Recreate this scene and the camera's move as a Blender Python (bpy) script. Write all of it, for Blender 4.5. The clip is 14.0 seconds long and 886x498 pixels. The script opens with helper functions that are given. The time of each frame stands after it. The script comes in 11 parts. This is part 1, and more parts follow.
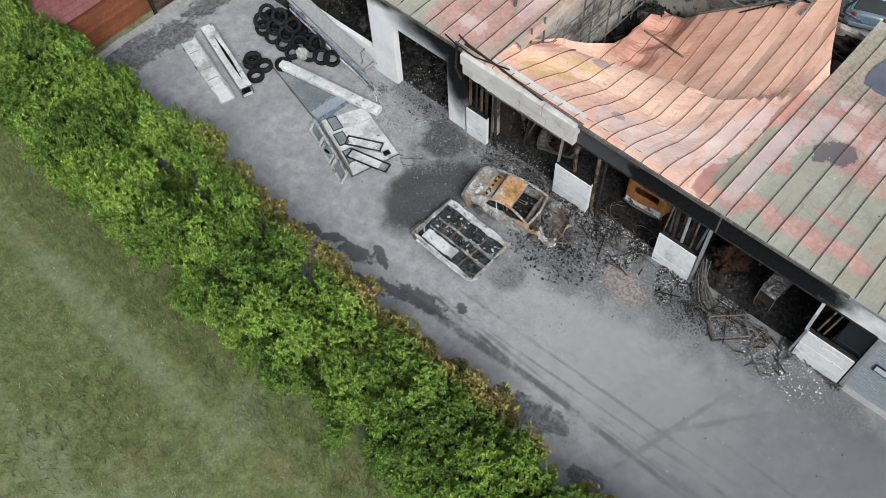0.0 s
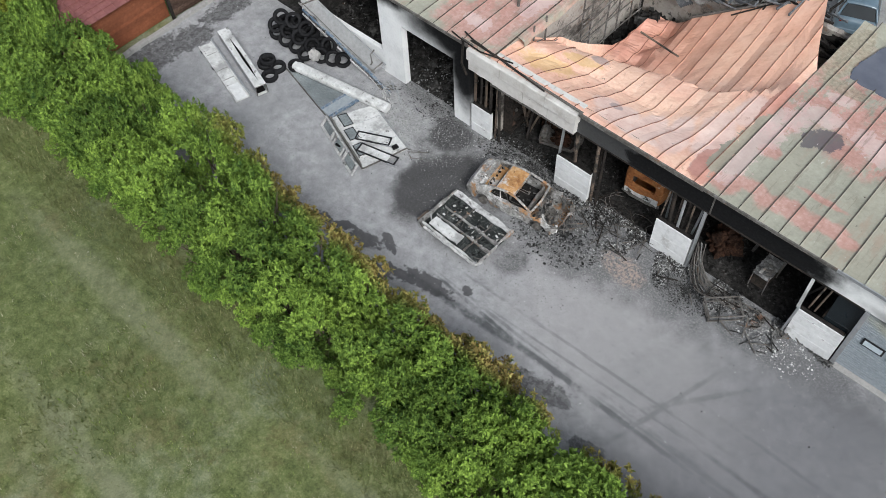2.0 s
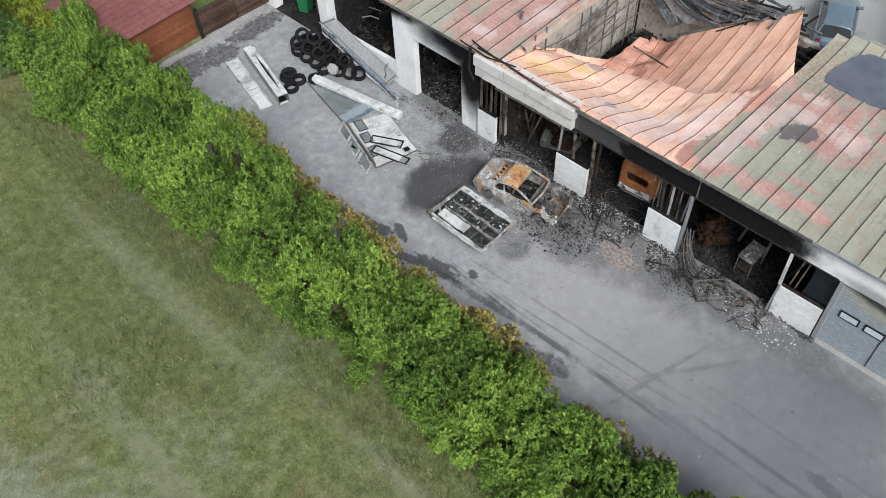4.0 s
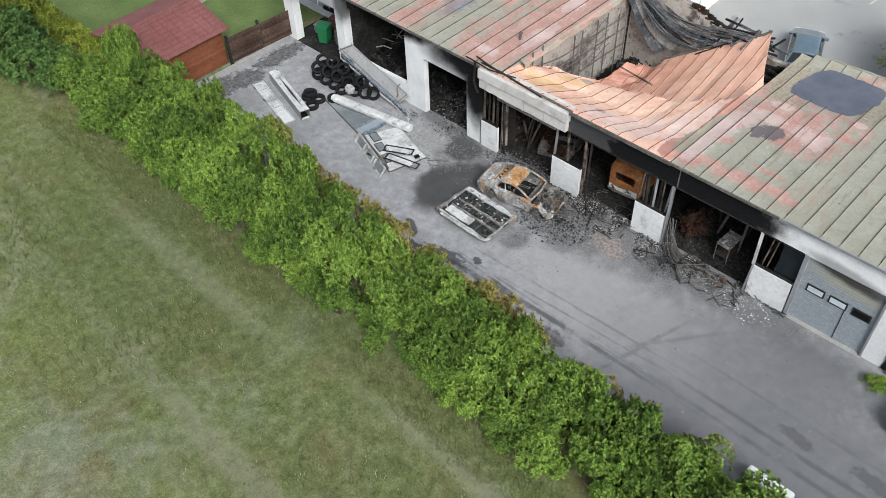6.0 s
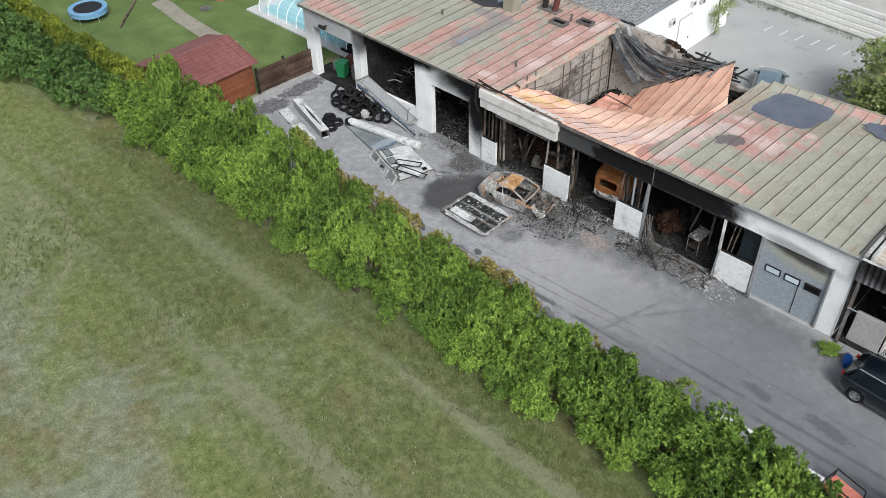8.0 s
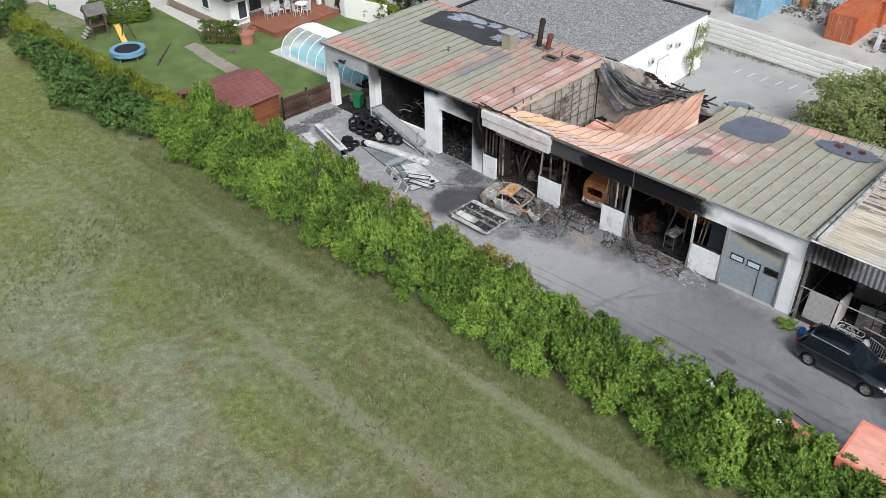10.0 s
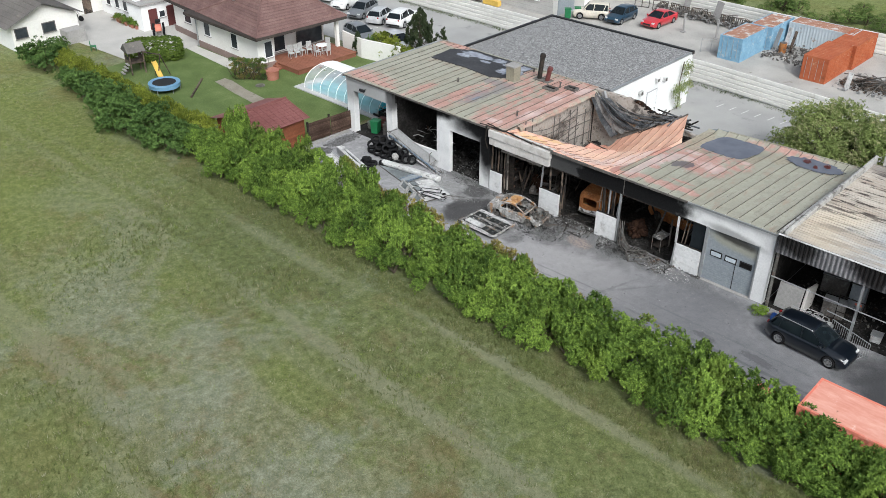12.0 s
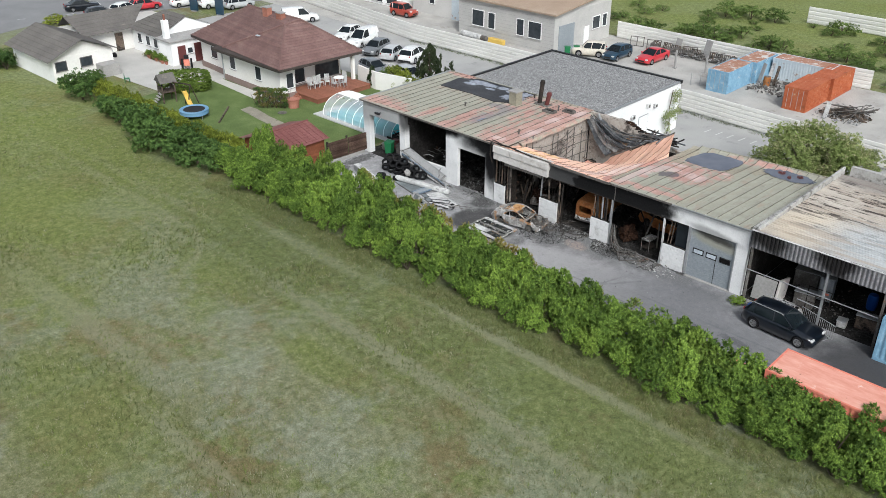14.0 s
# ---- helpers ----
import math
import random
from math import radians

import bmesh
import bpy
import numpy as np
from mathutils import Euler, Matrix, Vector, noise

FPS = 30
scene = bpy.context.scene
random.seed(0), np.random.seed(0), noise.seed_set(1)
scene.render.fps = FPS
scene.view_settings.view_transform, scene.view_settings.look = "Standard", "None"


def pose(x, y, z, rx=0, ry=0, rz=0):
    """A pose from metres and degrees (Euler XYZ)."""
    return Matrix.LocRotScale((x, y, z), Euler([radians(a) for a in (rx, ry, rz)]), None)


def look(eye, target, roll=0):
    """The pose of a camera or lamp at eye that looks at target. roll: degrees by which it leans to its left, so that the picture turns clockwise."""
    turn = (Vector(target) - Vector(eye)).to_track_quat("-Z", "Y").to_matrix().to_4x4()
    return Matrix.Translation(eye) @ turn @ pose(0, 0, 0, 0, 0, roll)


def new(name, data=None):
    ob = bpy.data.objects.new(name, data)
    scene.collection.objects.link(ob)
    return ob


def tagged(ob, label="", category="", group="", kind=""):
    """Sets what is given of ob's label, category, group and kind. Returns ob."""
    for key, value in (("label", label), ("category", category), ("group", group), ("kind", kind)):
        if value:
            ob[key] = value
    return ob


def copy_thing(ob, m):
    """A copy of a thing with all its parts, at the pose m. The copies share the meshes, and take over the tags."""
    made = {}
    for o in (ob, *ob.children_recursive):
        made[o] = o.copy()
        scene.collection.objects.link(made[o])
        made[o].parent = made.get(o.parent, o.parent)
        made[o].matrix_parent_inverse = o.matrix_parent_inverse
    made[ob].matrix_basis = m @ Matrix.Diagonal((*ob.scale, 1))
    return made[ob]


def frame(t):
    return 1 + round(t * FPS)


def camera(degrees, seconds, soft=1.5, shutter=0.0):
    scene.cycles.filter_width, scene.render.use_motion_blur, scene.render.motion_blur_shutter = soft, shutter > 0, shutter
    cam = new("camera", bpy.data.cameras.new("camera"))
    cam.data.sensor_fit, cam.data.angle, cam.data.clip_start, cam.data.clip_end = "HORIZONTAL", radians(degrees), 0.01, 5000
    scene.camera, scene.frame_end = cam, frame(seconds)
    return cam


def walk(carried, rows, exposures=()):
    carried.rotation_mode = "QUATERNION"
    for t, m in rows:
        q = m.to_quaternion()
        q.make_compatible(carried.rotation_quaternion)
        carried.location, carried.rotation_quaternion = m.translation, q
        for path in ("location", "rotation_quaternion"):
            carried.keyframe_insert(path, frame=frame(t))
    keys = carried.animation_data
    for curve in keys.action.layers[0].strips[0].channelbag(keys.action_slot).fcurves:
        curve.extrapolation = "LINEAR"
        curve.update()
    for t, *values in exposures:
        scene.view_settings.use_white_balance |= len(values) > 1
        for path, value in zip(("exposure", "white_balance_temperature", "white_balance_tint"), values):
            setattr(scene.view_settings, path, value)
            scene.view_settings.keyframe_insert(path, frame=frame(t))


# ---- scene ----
cam = camera(53.9, 14.0, soft=0.85)
PATH = [
    (0, (2.101, -15.558, 25.782), (1.476, -14.942, 24.351), -3.7),
    (0.5, (2.303, -15.83, 25.865), (1.672, -15.207, 24.438), -3.7),
    (1, (2.643, -16.245, 25.859), (2.002, -15.61, 24.442), -3.5),
    (1.5, (3.058, -16.695, 25.834), (2.404, -16.048, 24.429), -3.5),
    (2, (3.434, -17.362, 25.862), (2.768, -16.698, 24.47), -3.2),
    (2.5, (3.952, -18.077, 25.894), (3.27, -17.392, 24.52), -2.9),
    (3, (4.592, -18.808, 25.882), (3.889, -18.103, 24.529), -2.8),
    (5.5, (8.15, -22.953, 26.206), (7.352, -22.152, 24.963), -2.4),
    (6, (9.031, -24.095, 26.221), (8.214, -23.268, 25.008), -2.1),
    (6.5, (9.943, -25.271, 26.31), (9.11, -24.421, 25.125), -1.8),
    (7, (10.97, -26.397, 26.362), (10.117, -25.526, 25.205), -1.7),
    (7.5, (12.021, -27.588, 26.457), (11.15, -26.697, 25.329), -1.5),
    (8, (13.106, -28.888, 26.533), (12.217, -27.974, 25.439), -1.3),
    (10.5, (18.159, -35.637, 26.956), (17.21, -34.633, 26.0), -0.3),
    (11, (19.101, -36.934, 27.008), (18.14, -35.916, 26.078), -0.2),
    (11.5, (20.086, -38.196, 27.027), (19.114, -37.167, 26.121), -0.1),
    (12, (21.081, -39.431, 27.008), (20.099, -38.393, 26.126), -0.0),
    (12.5, (22.095, -40.663, 27.003), (21.102, -39.615, 26.144), 0.0),
    (13, (23.165, -41.817, 26.983), (22.16, -40.763, 26.145), -0.0),
    (13.5, (24.154, -42.943, 26.959), (23.139, -41.882, 26.142), 0.0),
    (14, (25.13, -43.994, 26.902), (24.106, -42.927, 26.106), -0.0),
]
walk(cam, [(t, look(eye, target, roll)) for t, eye, target, roll in PATH], exposures=[(0, 0.32, 6150, 7), (2.4, 0.32, 6155, 7), (3.1, 0.38, 6157, 7), (6.5, 0.41, 6165, 7), (10.5, 0.43, 6175, 7), (12.5, 0.38, 6180, 7), (14, 0.38, 6180, 7)])

# ---- light: bright overcast sky ----
world = bpy.data.worlds.new("overcast")
scene.world = world
world.use_nodes = True
wt = world.node_tree
sky = wt.nodes.new("ShaderNodeTexSky")
sky.sky_type, sky.sun_disc = "NISHITA", False
sky.sun_elevation, sky.sun_rotation = radians(46), radians(123)
sky.air_density, sky.dust_density, sky.ozone_density = 1.0, 4.0, 1.0
grey = wt.nodes.new("ShaderNodeHueSaturation")
grey.inputs["Saturation"].default_value = 0.4
wt.links.new(sky.outputs[0], grey.inputs["Color"])
wt.links.new(grey.outputs[0], wt.nodes["Background"].inputs["Color"])
wt.nodes["Background"].inputs["Strength"].default_value = 0.115

sun_data = bpy.data.lights.new("sun", "SUN")
sun_data.energy, sun_data.angle, sun_data.color = 2.0, radians(24), (1.0, 0.98, 0.95)
sun = new("sun", sun_data)
sun.matrix_basis = look((44, -24, 48), (0, 4, 0))

# ---- materials ----
class Mat:
    """A procedural node material, laid out in world metres."""

    def __init__(self, name):
        self.m = bpy.data.materials.new(name)
        self.m.use_nodes = True
        self.t = self.m.node_tree
        self.b = self.t.nodes["Principled BSDF"]
        self.b.inputs["Specular IOR Level"].default_value = 0.3
        self.pos = self.node("ShaderNodeNewGeometry").outputs["Position"]

    def node(self, kind, **settings):
        n = self.t.nodes.new(kind)
        for key, value in settings.items():
            setattr(n, key, value)
        return n

    def put(self, value, socket):
        if isinstance(value, bpy.types.NodeSocket):
            self.t.links.new(value, socket)
        elif isinstance(value, (tuple, list)) and len(value) == 3 and len(socket.default_value) == 4:
            socket.default_value = (*value, 1)
        else:
            socket.default_value = value

    def noise(self, scale, detail=4, rough=0.6, stretch=None):
        n = self.node("ShaderNodeTexNoise")
        n.inputs["Scale"].default_value, n.inputs["Detail"].default_value, n.inputs["Roughness"].default_value = scale, detail, rough
        v = self.pos
        if stretch:
            s = self.node("ShaderNodeVectorMath", operation="MULTIPLY")
            self.put(v, s.inputs[0])
            s.inputs[1].default_value = stretch
            v = s.outputs[0]
        self.put(v, n.inputs["Vector"])
        return n.outputs["Fac"]

    def math(self, op, a, b=0.0, c=0.0):
        n = self.node("ShaderNodeMath", operation=op)
        for i, v in enumerate((a, b, c)):
            self.put(v, n.inputs[i])
        return n.outputs[0]

    def step(self, value, lo, hi):
        n = self.node("ShaderNodeMapRange", interpolation_type="SMOOTHSTEP")
        self.put(value, n.inputs["Value"])
        n.inputs["From Min"].default_value, n.inputs["From Max"].default_value = lo, hi
        return n.outputs[0]

    def mix(self, fac, a, b):
        n = self.node("ShaderNodeMix", data_type="RGBA")
        self.put(fac, n.inputs[0])
        self.put(a, n.inputs[6])
        self.put(b, n.inputs[7])
        return n.outputs[2]

    def ramp(self, fac, colours, lo=0.3, hi=0.7):
        n = self.node("ShaderNodeValToRGB")
        e = n.color_ramp.elements
        while len(e) < len(colours):
            e.new(0.5)
        for i, c in enumerate(colours):
            e[i].position, e[i].color = lo + (hi - lo) * i / (len(colours) - 1), (*c, 1)
        self.put(fac, n.inputs[0])
        return n.outputs[0]

    def blob(self, x, y, rx, ry, turn=0.0, edge=0.35, wobble=0.5, grain=1.2, axes="xy"):
        """A ragged stain of that middle and radii in plan (or on a wall), 1 inside."""
        v = self.pos
        if axes == "xz":
            s = self.node("ShaderNodeSeparateXYZ")
            self.put(v, s.inputs[0])
            c = self.node("ShaderNodeCombineXYZ")
            self.put(s.outputs[0], c.inputs[0])
            self.put(s.outputs[2], c.inputs[1])
            v = c.outputs[0]
        a = self.node("ShaderNodeVectorMath", operation="SUBTRACT")
        self.put(v, a.inputs[0])
        a.inputs[1].default_value = (x, y, 0)
        r = self.node("ShaderNodeVectorRotate", rotation_type="Z_AXIS")
        self.put(a.outputs[0], r.inputs["Vector"])
        r.inputs["Angle"].default_value = radians(-turn)
        d = self.node("ShaderNodeVectorMath", operation="MULTIPLY")
        self.put(r.outputs[0], d.inputs[0])
        d.inputs[1].default_value = (1 / rx, 1 / ry, 0)
        n = self.node("ShaderNodeVectorMath", operation="LENGTH")
        self.put(d.outputs[0], n.inputs[0])
        w = self.math("MULTIPLY_ADD", self.noise(grain, 5, 0.65), 2 * wobble, n.outputs["Value"])
        return self.step(w, 1 + wobble + edge / 2, 1 + wobble - edge / 2)

    def islands(self, spots, edge=0.1, wobble=0.45, grain=1.1):
        """Several crisp, ragged patches (x, y, rx, ry, turn) in plan that share one grain; 1 inside."""
        w = self.noise(grain, 6, 0.68)
        out = None
        for x, y, rx, ry, turn in spots:
            a = self.node("ShaderNodeVectorMath", operation="SUBTRACT")
            self.put(self.pos, a.inputs[0])
            a.inputs[1].default_value = (x, y, 0)
            r = self.node("ShaderNodeVectorRotate", rotation_type="Z_AXIS")
            self.put(a.outputs[0], r.inputs["Vector"])
            r.inputs["Angle"].default_value = radians(-turn)
            d = self.node("ShaderNodeVectorMath", operation="MULTIPLY")
            self.put(r.outputs[0], d.inputs[0])
            d.inputs[1].default_value = (1 / rx, 1 / ry, 0)
            n = self.node("ShaderNodeVectorMath", operation="LENGTH")
            self.put(d.outputs[0], n.inputs[0])
            out = n.outputs["Value"] if out is None else self.math("MINIMUM", out, n.outputs["Value"])
        v = self.math("MULTIPLY_ADD", w, 2 * wobble, out)
        return self.step(v, 1 + wobble + edge / 2, 1 + wobble - edge / 2)

    def any(self, masks):
        out = masks[0]
        for m in masks[1:]:
            out = self.math("MAXIMUM", out, m)
        return out

    def done(self, colour, rough=0.7, metal=0.0, bump=0.0, height=None, alpha=None):
        self.put(colour, self.b.inputs["Base Color"])
        self.put(rough, self.b.inputs["Roughness"])
        self.put(metal, self.b.inputs["Metallic"])
        if bump:
            n = self.node("ShaderNodeBump")
            n.inputs["Strength"].default_value, n.inputs["Distance"].default_value = min(1.0, bump), 0.05
            self.put(height if height is not None else self.noise(25, 5), n.inputs["Height"])
            self.t.links.new(n.outputs[0], self.b.inputs["Normal"])
        return self.m


def surface(name, colours, scales=(9, 0.7), rough=0.75, metal=0.0, bump=0.2, spots=(), vary=0.0, island=0.0, stretch=None):
    """Mottled at two scales; spots: (colour, scale, from, to) of stains; vary, island: spread in value from object to object, piece to piece."""
    k = Mat(name)
    if max(colours[-1]) < 0.21 and rough > 0.7:
        k.b.inputs["Specular IOR Level"].default_value = 0.06
    fine, wide = k.noise(scales[0], 5, 0.65, stretch), k.noise(scales[1], 3, 0.5, stretch)
    c = k.ramp(k.math("MULTIPLY_ADD", fine, 0.55, k.math("MULTIPLY", wide, 0.45)), colours)
    for colour, scale, lo, hi in spots:
        c = k.mix(k.step(k.noise(scale, 6, 0.7), lo, hi), c, colour)
    if vary or island:
        h = k.node("ShaderNodeHueSaturation")
        val = 1.0
        if vary:
            r = k.node("ShaderNodeObjectInfo").outputs["Random"]
            val = k.math("MULTIPLY_ADD", r, 2 * vary, 1 - vary)
        if island:
            r = k.node("ShaderNodeNewGeometry").outputs["Random Per Island"]
            val = k.math("MULTIPLY", val, k.math("MULTIPLY_ADD", r, 2 * island, 1 - island))
        k.put(val, h.inputs["Value"])
        k.put(c, h.inputs["Color"])
        c = h.outputs[0]
    return k.done(c, rough, metal, bump, fine)


def glass(name, tint=(0.02, 0.025, 0.03), rough=0.05):
    k = Mat(name)
    return k.done(k.ramp(k.noise(1.5), (tint, tuple(v * 1.8 for v in tint))), rough, 0.0)


# ground
k = Mat("meadow")
big, mid, fine, tiny = k.noise(0.06, 4), k.noise(0.3, 6, 0.7), k.noise(2.1, 6, 0.78), k.noise(14, 6, 0.82)
grain = k.math("MULTIPLY_ADD", fine, 0.5, k.math("MULTIPLY", tiny, 0.5))
g = k.ramp(grain, ((0.075, 0.08, 0.034), (0.155, 0.16, 0.078), (0.27, 0.27, 0.16)), 0.38, 0.62)
g = k.mix(k.step(k.math("MULTIPLY_ADD", mid, 0.6, k.math("MULTIPLY", big, 0.4)), 0.47, 0.56), g, k.ramp(grain, ((0.06, 0.08, 0.022), (0.135, 0.16, 0.052), (0.235, 0.255, 0.115)), 0.38, 0.62))
g = k.mix(k.math("MULTIPLY", k.step(k.noise(0.2, 6, 0.72), 0.5, 0.6), 0.85), g, k.ramp(grain, ((0.085, 0.07, 0.03), (0.15, 0.122, 0.056), (0.24, 0.2, 0.11)), 0.36, 0.64))
g = k.mix(k.math("MULTIPLY", k.step(k.noise(0.13, 6, 0.72), 0.48, 0.58), 0.75), g, k.ramp(grain, ((0.1, 0.112, 0.072), (0.19, 0.205, 0.145), (0.32, 0.335, 0.25)), 0.36, 0.64))
ring_1 = k.math("SUBTRACT", k.blob(-28.5, -23.0, 5.75, 5.6, 0, 0.1, 0.05, 0.6), k.blob(-28.5, -23.0, 5.35, 5.2, 0, 0.1, 0.05, 0.6))
ring_2 = k.math("SUBTRACT", k.blob(-25.0, -23.5, 6.45, 6.3, 0, 0.1, 0.05, 0.6), k.blob(-25.0, -23.5, 5.9, 5.75, 0, 0.1, 0.05, 0.6))
ring_3 = k.math("SUBTRACT", k.blob(-25.6, -23.4, 5.3, 5.2, 0, 0.1, 0.05, 0.6), k.blob(-25.6, -23.4, 5.05, 4.95, 0, 0.1, 0.05, 0.6))
rings = k.math("MULTIPLY", k.any([ring_1, ring_2, ring_3]), k.blob(-24.0, -19.0, 7.0, 3.6, 0, 0.8, 0.3))
paths = k.any([k.blob(-1, -18.45, 14, 0.5, -1.5, 1.0, 0.6, 1.2), k.math("MULTIPLY", k.blob(-1, -20.1, 15, 0.4, -1.5, 1.0, 0.5, 1.5), 0.35), k.blob(-20, -28.1, 11, 0.75, 1, 1.0, 0.6, 1.5), k.math("MULTIPLY", k.blob(-20, -26.2, 12, 0.5, -2, 1.0, 0.5, 1.5), 0.6), k.blob(-38, -17.7, 12, 0.45, 0, 1.0, 0.5, 1.5),
               k.math("MULTIPLY", k.blob(-36, -16.1, 12, 0.4, 0, 1.0, 0.5, 1.5), 0.7), rings, k.blob(3, -13.4, 9, 0.4, -1, 1.0, 0.5, 1.5), k.math("MULTIPLY", k.blob(-4, -29.8, 5, 0.4, 0, 1.0, 0.5, 1.5), 0.8), k.math("MULTIPLY", k.blob(-16, -14.0, 6, 0.5, 0, 1.0, 0.7, 1.5), 0.7)])
bleached = k.math("MULTIPLY", k.any([k.blob(-21, -23.6, 6, 1.9, -4, 1.2, 0.9, 0.7), k.blob(-10, -23.6, 6, 2.0, -6, 1.2, 0.9, 0.7), k.blob(0, -24.8, 5, 2.0, -4, 1.2, 0.9, 0.7), k.blob(-12.0, -17.6, 2.6, 1.2, 0, 0.9, 0.7, 0.8)]), k.math("MULTIPLY_ADD", k.step(k.noise(0.9, 6, 0.75), 0.36, 0.62), 0.5, 0.1))
g = k.mix(bleached, g, k.ramp(grain, ((0.11, 0.122, 0.075), (0.2, 0.215, 0.145), (0.34, 0.355, 0.26)), 0.38, 0.62))
lush = k.math("MULTIPLY", k.any([k.blob(-5.5, -20.8, 3.4, 1.6, 0, 0.8, 0.7, 0.7), k.blob(-34, -24, 8, 3.4, 0, 0.9, 0.7, 0.5), k.blob(-11, -32, 7, 3, 0, 0.9, 0.7, 0.6), k.blob(8, -15, 8, 2, 0, 0.9, 0.7, 0.6), k.blob(-44, -15.5, 10, 2.6, 0, 0.9, 0.7, 0.5), k.blob(-18, -19.6, 4, 1.2, 0, 0.9, 0.7, 0.7)]), 0.7)
g = k.mix(lush, g, k.ramp(grain, ((0.06, 0.08, 0.018), (0.135, 0.16, 0.045), (0.24, 0.26, 0.1)), 0.38, 0.62))
clumps = k.math("MULTIPLY_ADD", k.step(k.noise(0.55, 6, 0.75), 0.4, 0.58), 0.5, 0.42)
g = k.mix(k.math("MULTIPLY", k.blob(-8, -15.0, 30, 5.0, 0, 1.2, 0.5, 0.3), clumps), g, k.ramp(grain, ((0.048, 0.066, 0.02), (0.11, 0.135, 0.046), (0.2, 0.222, 0.092)), 0.38, 0.62))
g = k.mix(k.math("MULTIPLY", k.blob(-19.5, -14.6, 7.5, 3.2, 0, 1.2, 0.6, 0.5), k.math("MULTIPLY_ADD", clumps, 0.5, 0.42)), g, k.ramp(grain, ((0.04, 0.058, 0.017), (0.09, 0.112, 0.04), (0.175, 0.195, 0.085)), 0.38, 0.62))
g = k.mix(k.math("MULTIPLY", paths, 0.68), g, k.ramp(grain, ((0.16, 0.165, 0.1), (0.26, 0.26, 0.17)), 0.36, 0.64))
g = k.mix(k.math("MULTIPLY", k.step(k.noise(0.42, 6, 0.78), 0.55, 0.65), 0.4), g, k.ramp(grain, ((0.07, 0.058, 0.024), (0.135, 0.112, 0.05), (0.22, 0.19, 0.1)), 0.36, 0.64))
g = k.mix(k.math("MULTIPLY", k.step(k.noise(1.9, 6, 0.8), 0.57, 0.66), 0.45), g, (0.06, 0.085, 0.024))
g = k.mix(k.step(k.noise(6, 3, 0.5), 0.73, 0.78), g, (0.4, 0.4, 0.33))
g = k.mix(k.math("MULTIPLY", k.any([k.blob(-62, -26, 34, 20, 0, 1.2, 0.4, 0.2), k.blob(-20, 90, 90, 42, 0, 0.6, 0.2, 0.2)]), 0.75), g, k.ramp(grain, ((0.075, 0.1, 0.02), (0.155, 0.19, 0.045), (0.26, 0.29, 0.1)), 0.38, 0.62))
M_MEADOW = k.done(g, 0.95, 0, 0.8, grain)
M_LAWN = surface("lawn", ((0.055, 0.09, 0.025), (0.105, 0.15, 0.045), (0.18, 0.225, 0.085)), (9, 0.6), 0.9, 0, 0.5)

k = Mat("yard_asphalt")
fine, mid, wide = k.noise(45, 6, 0.8), k.noise(2.2, 6, 0.7), k.noise(0.25, 4)
g = k.ramp(k.math("MULTIPLY_ADD", fine, 0.5, k.math("MULTIPLY", mid, 0.5)), ((0.19, 0.189, 0.194), (0.315, 0.312, 0.319), (0.44, 0.436, 0.443)), 0.37, 0.63)
g = k.mix(k.math("MULTIPLY", k.step(wide, 0.45, 0.65), 0.5), g, k.ramp(fine, ((0.15, 0.152, 0.158), (0.265, 0.267, 0.274)), 0.38, 0.62))
g = k.mix(k.math("MULTIPLY", k.blob(-1.5, -4.2, 5.0, 2.2, -6, 1.0, 0.5, 0.8), 0.65), g, k.ramp(fine, ((0.27, 0.26, 0.262), (0.42, 0.405, 0.405)), 0.38, 0.62))
g = k.mix(k.math("MULTIPLY", k.step(k.noise(9, 4, 0.6), 0.64, 0.7), 0.6), g, (0.36, 0.36, 0.36))
g = k.mix(k.math("MULTIPLY", k.step(k.noise(5.5, 6, 0.8), 0.56, 0.68), 0.4), g, (0.47, 0.465, 0.455))
g = k.mix(k.math("MULTIPLY", k.step(k.noise(3.7, 6, 0.8), 0.57, 0.69), 0.5), g, (0.15, 0.15, 0.155))
g = k.mix(k.math("MULTIPLY", k.blob(-14.3, -1.9, 2.9, 1.5, 0, 0.6, 0.6, 1.0), k.math("MULTIPLY", k.step(k.noise(3.5, 6, 0.75), 0.42, 0.6), 0.75)), g, (0.4, 0.4, 0.39))
faint = k.any([k.blob(-2.6, -5.06, 5.0, 0.06, 2.6, 1.0, 0.6, 2.2), k.blob(-5.6, -5.92, 2.4, 0.06, -1, 1.0, 0.6, 2.2), k.blob(-2.0, -5.55, 4.4, 0.05, 3.5, 1.0, 0.6, 2.2), k.blob(0.45, -4.7, 2.2, 0.09, 74, 1.0, 0.6, 2.2), k.blob(1.0, -4.0, 1.8, 0.09, 52, 1.0, 0.6, 2.2), k.blob(3.0, -5.9, 4.5, 0.08, 1, 1.0, 0.6, 2.2), k.blob(8.0, -4.0, 6.0, 0.08, 0, 1.0, 0.6, 2.2)])
track = k.any([k.blob(-5.9, -6.36, 3.2, 0.15, 4.5, 1.0, 0.6, 2.2), k.blob(-2.2, -6.16, 4.2, 0.11, 0.8, 1.0, 0.6, 2.2), k.blob(-6.0, -6.12, 2.2, 0.07, -3, 1.0, 0.6, 2.2), k.blob(8.0, -5.3, 6.0, 0.1, 0, 1.0, 0.6, 2.2), k.blob(11, -6.0, 9.0, 0.1, -1, 1.0, 0.6, 2.2), k.math("MULTIPLY", faint, 0.5)])
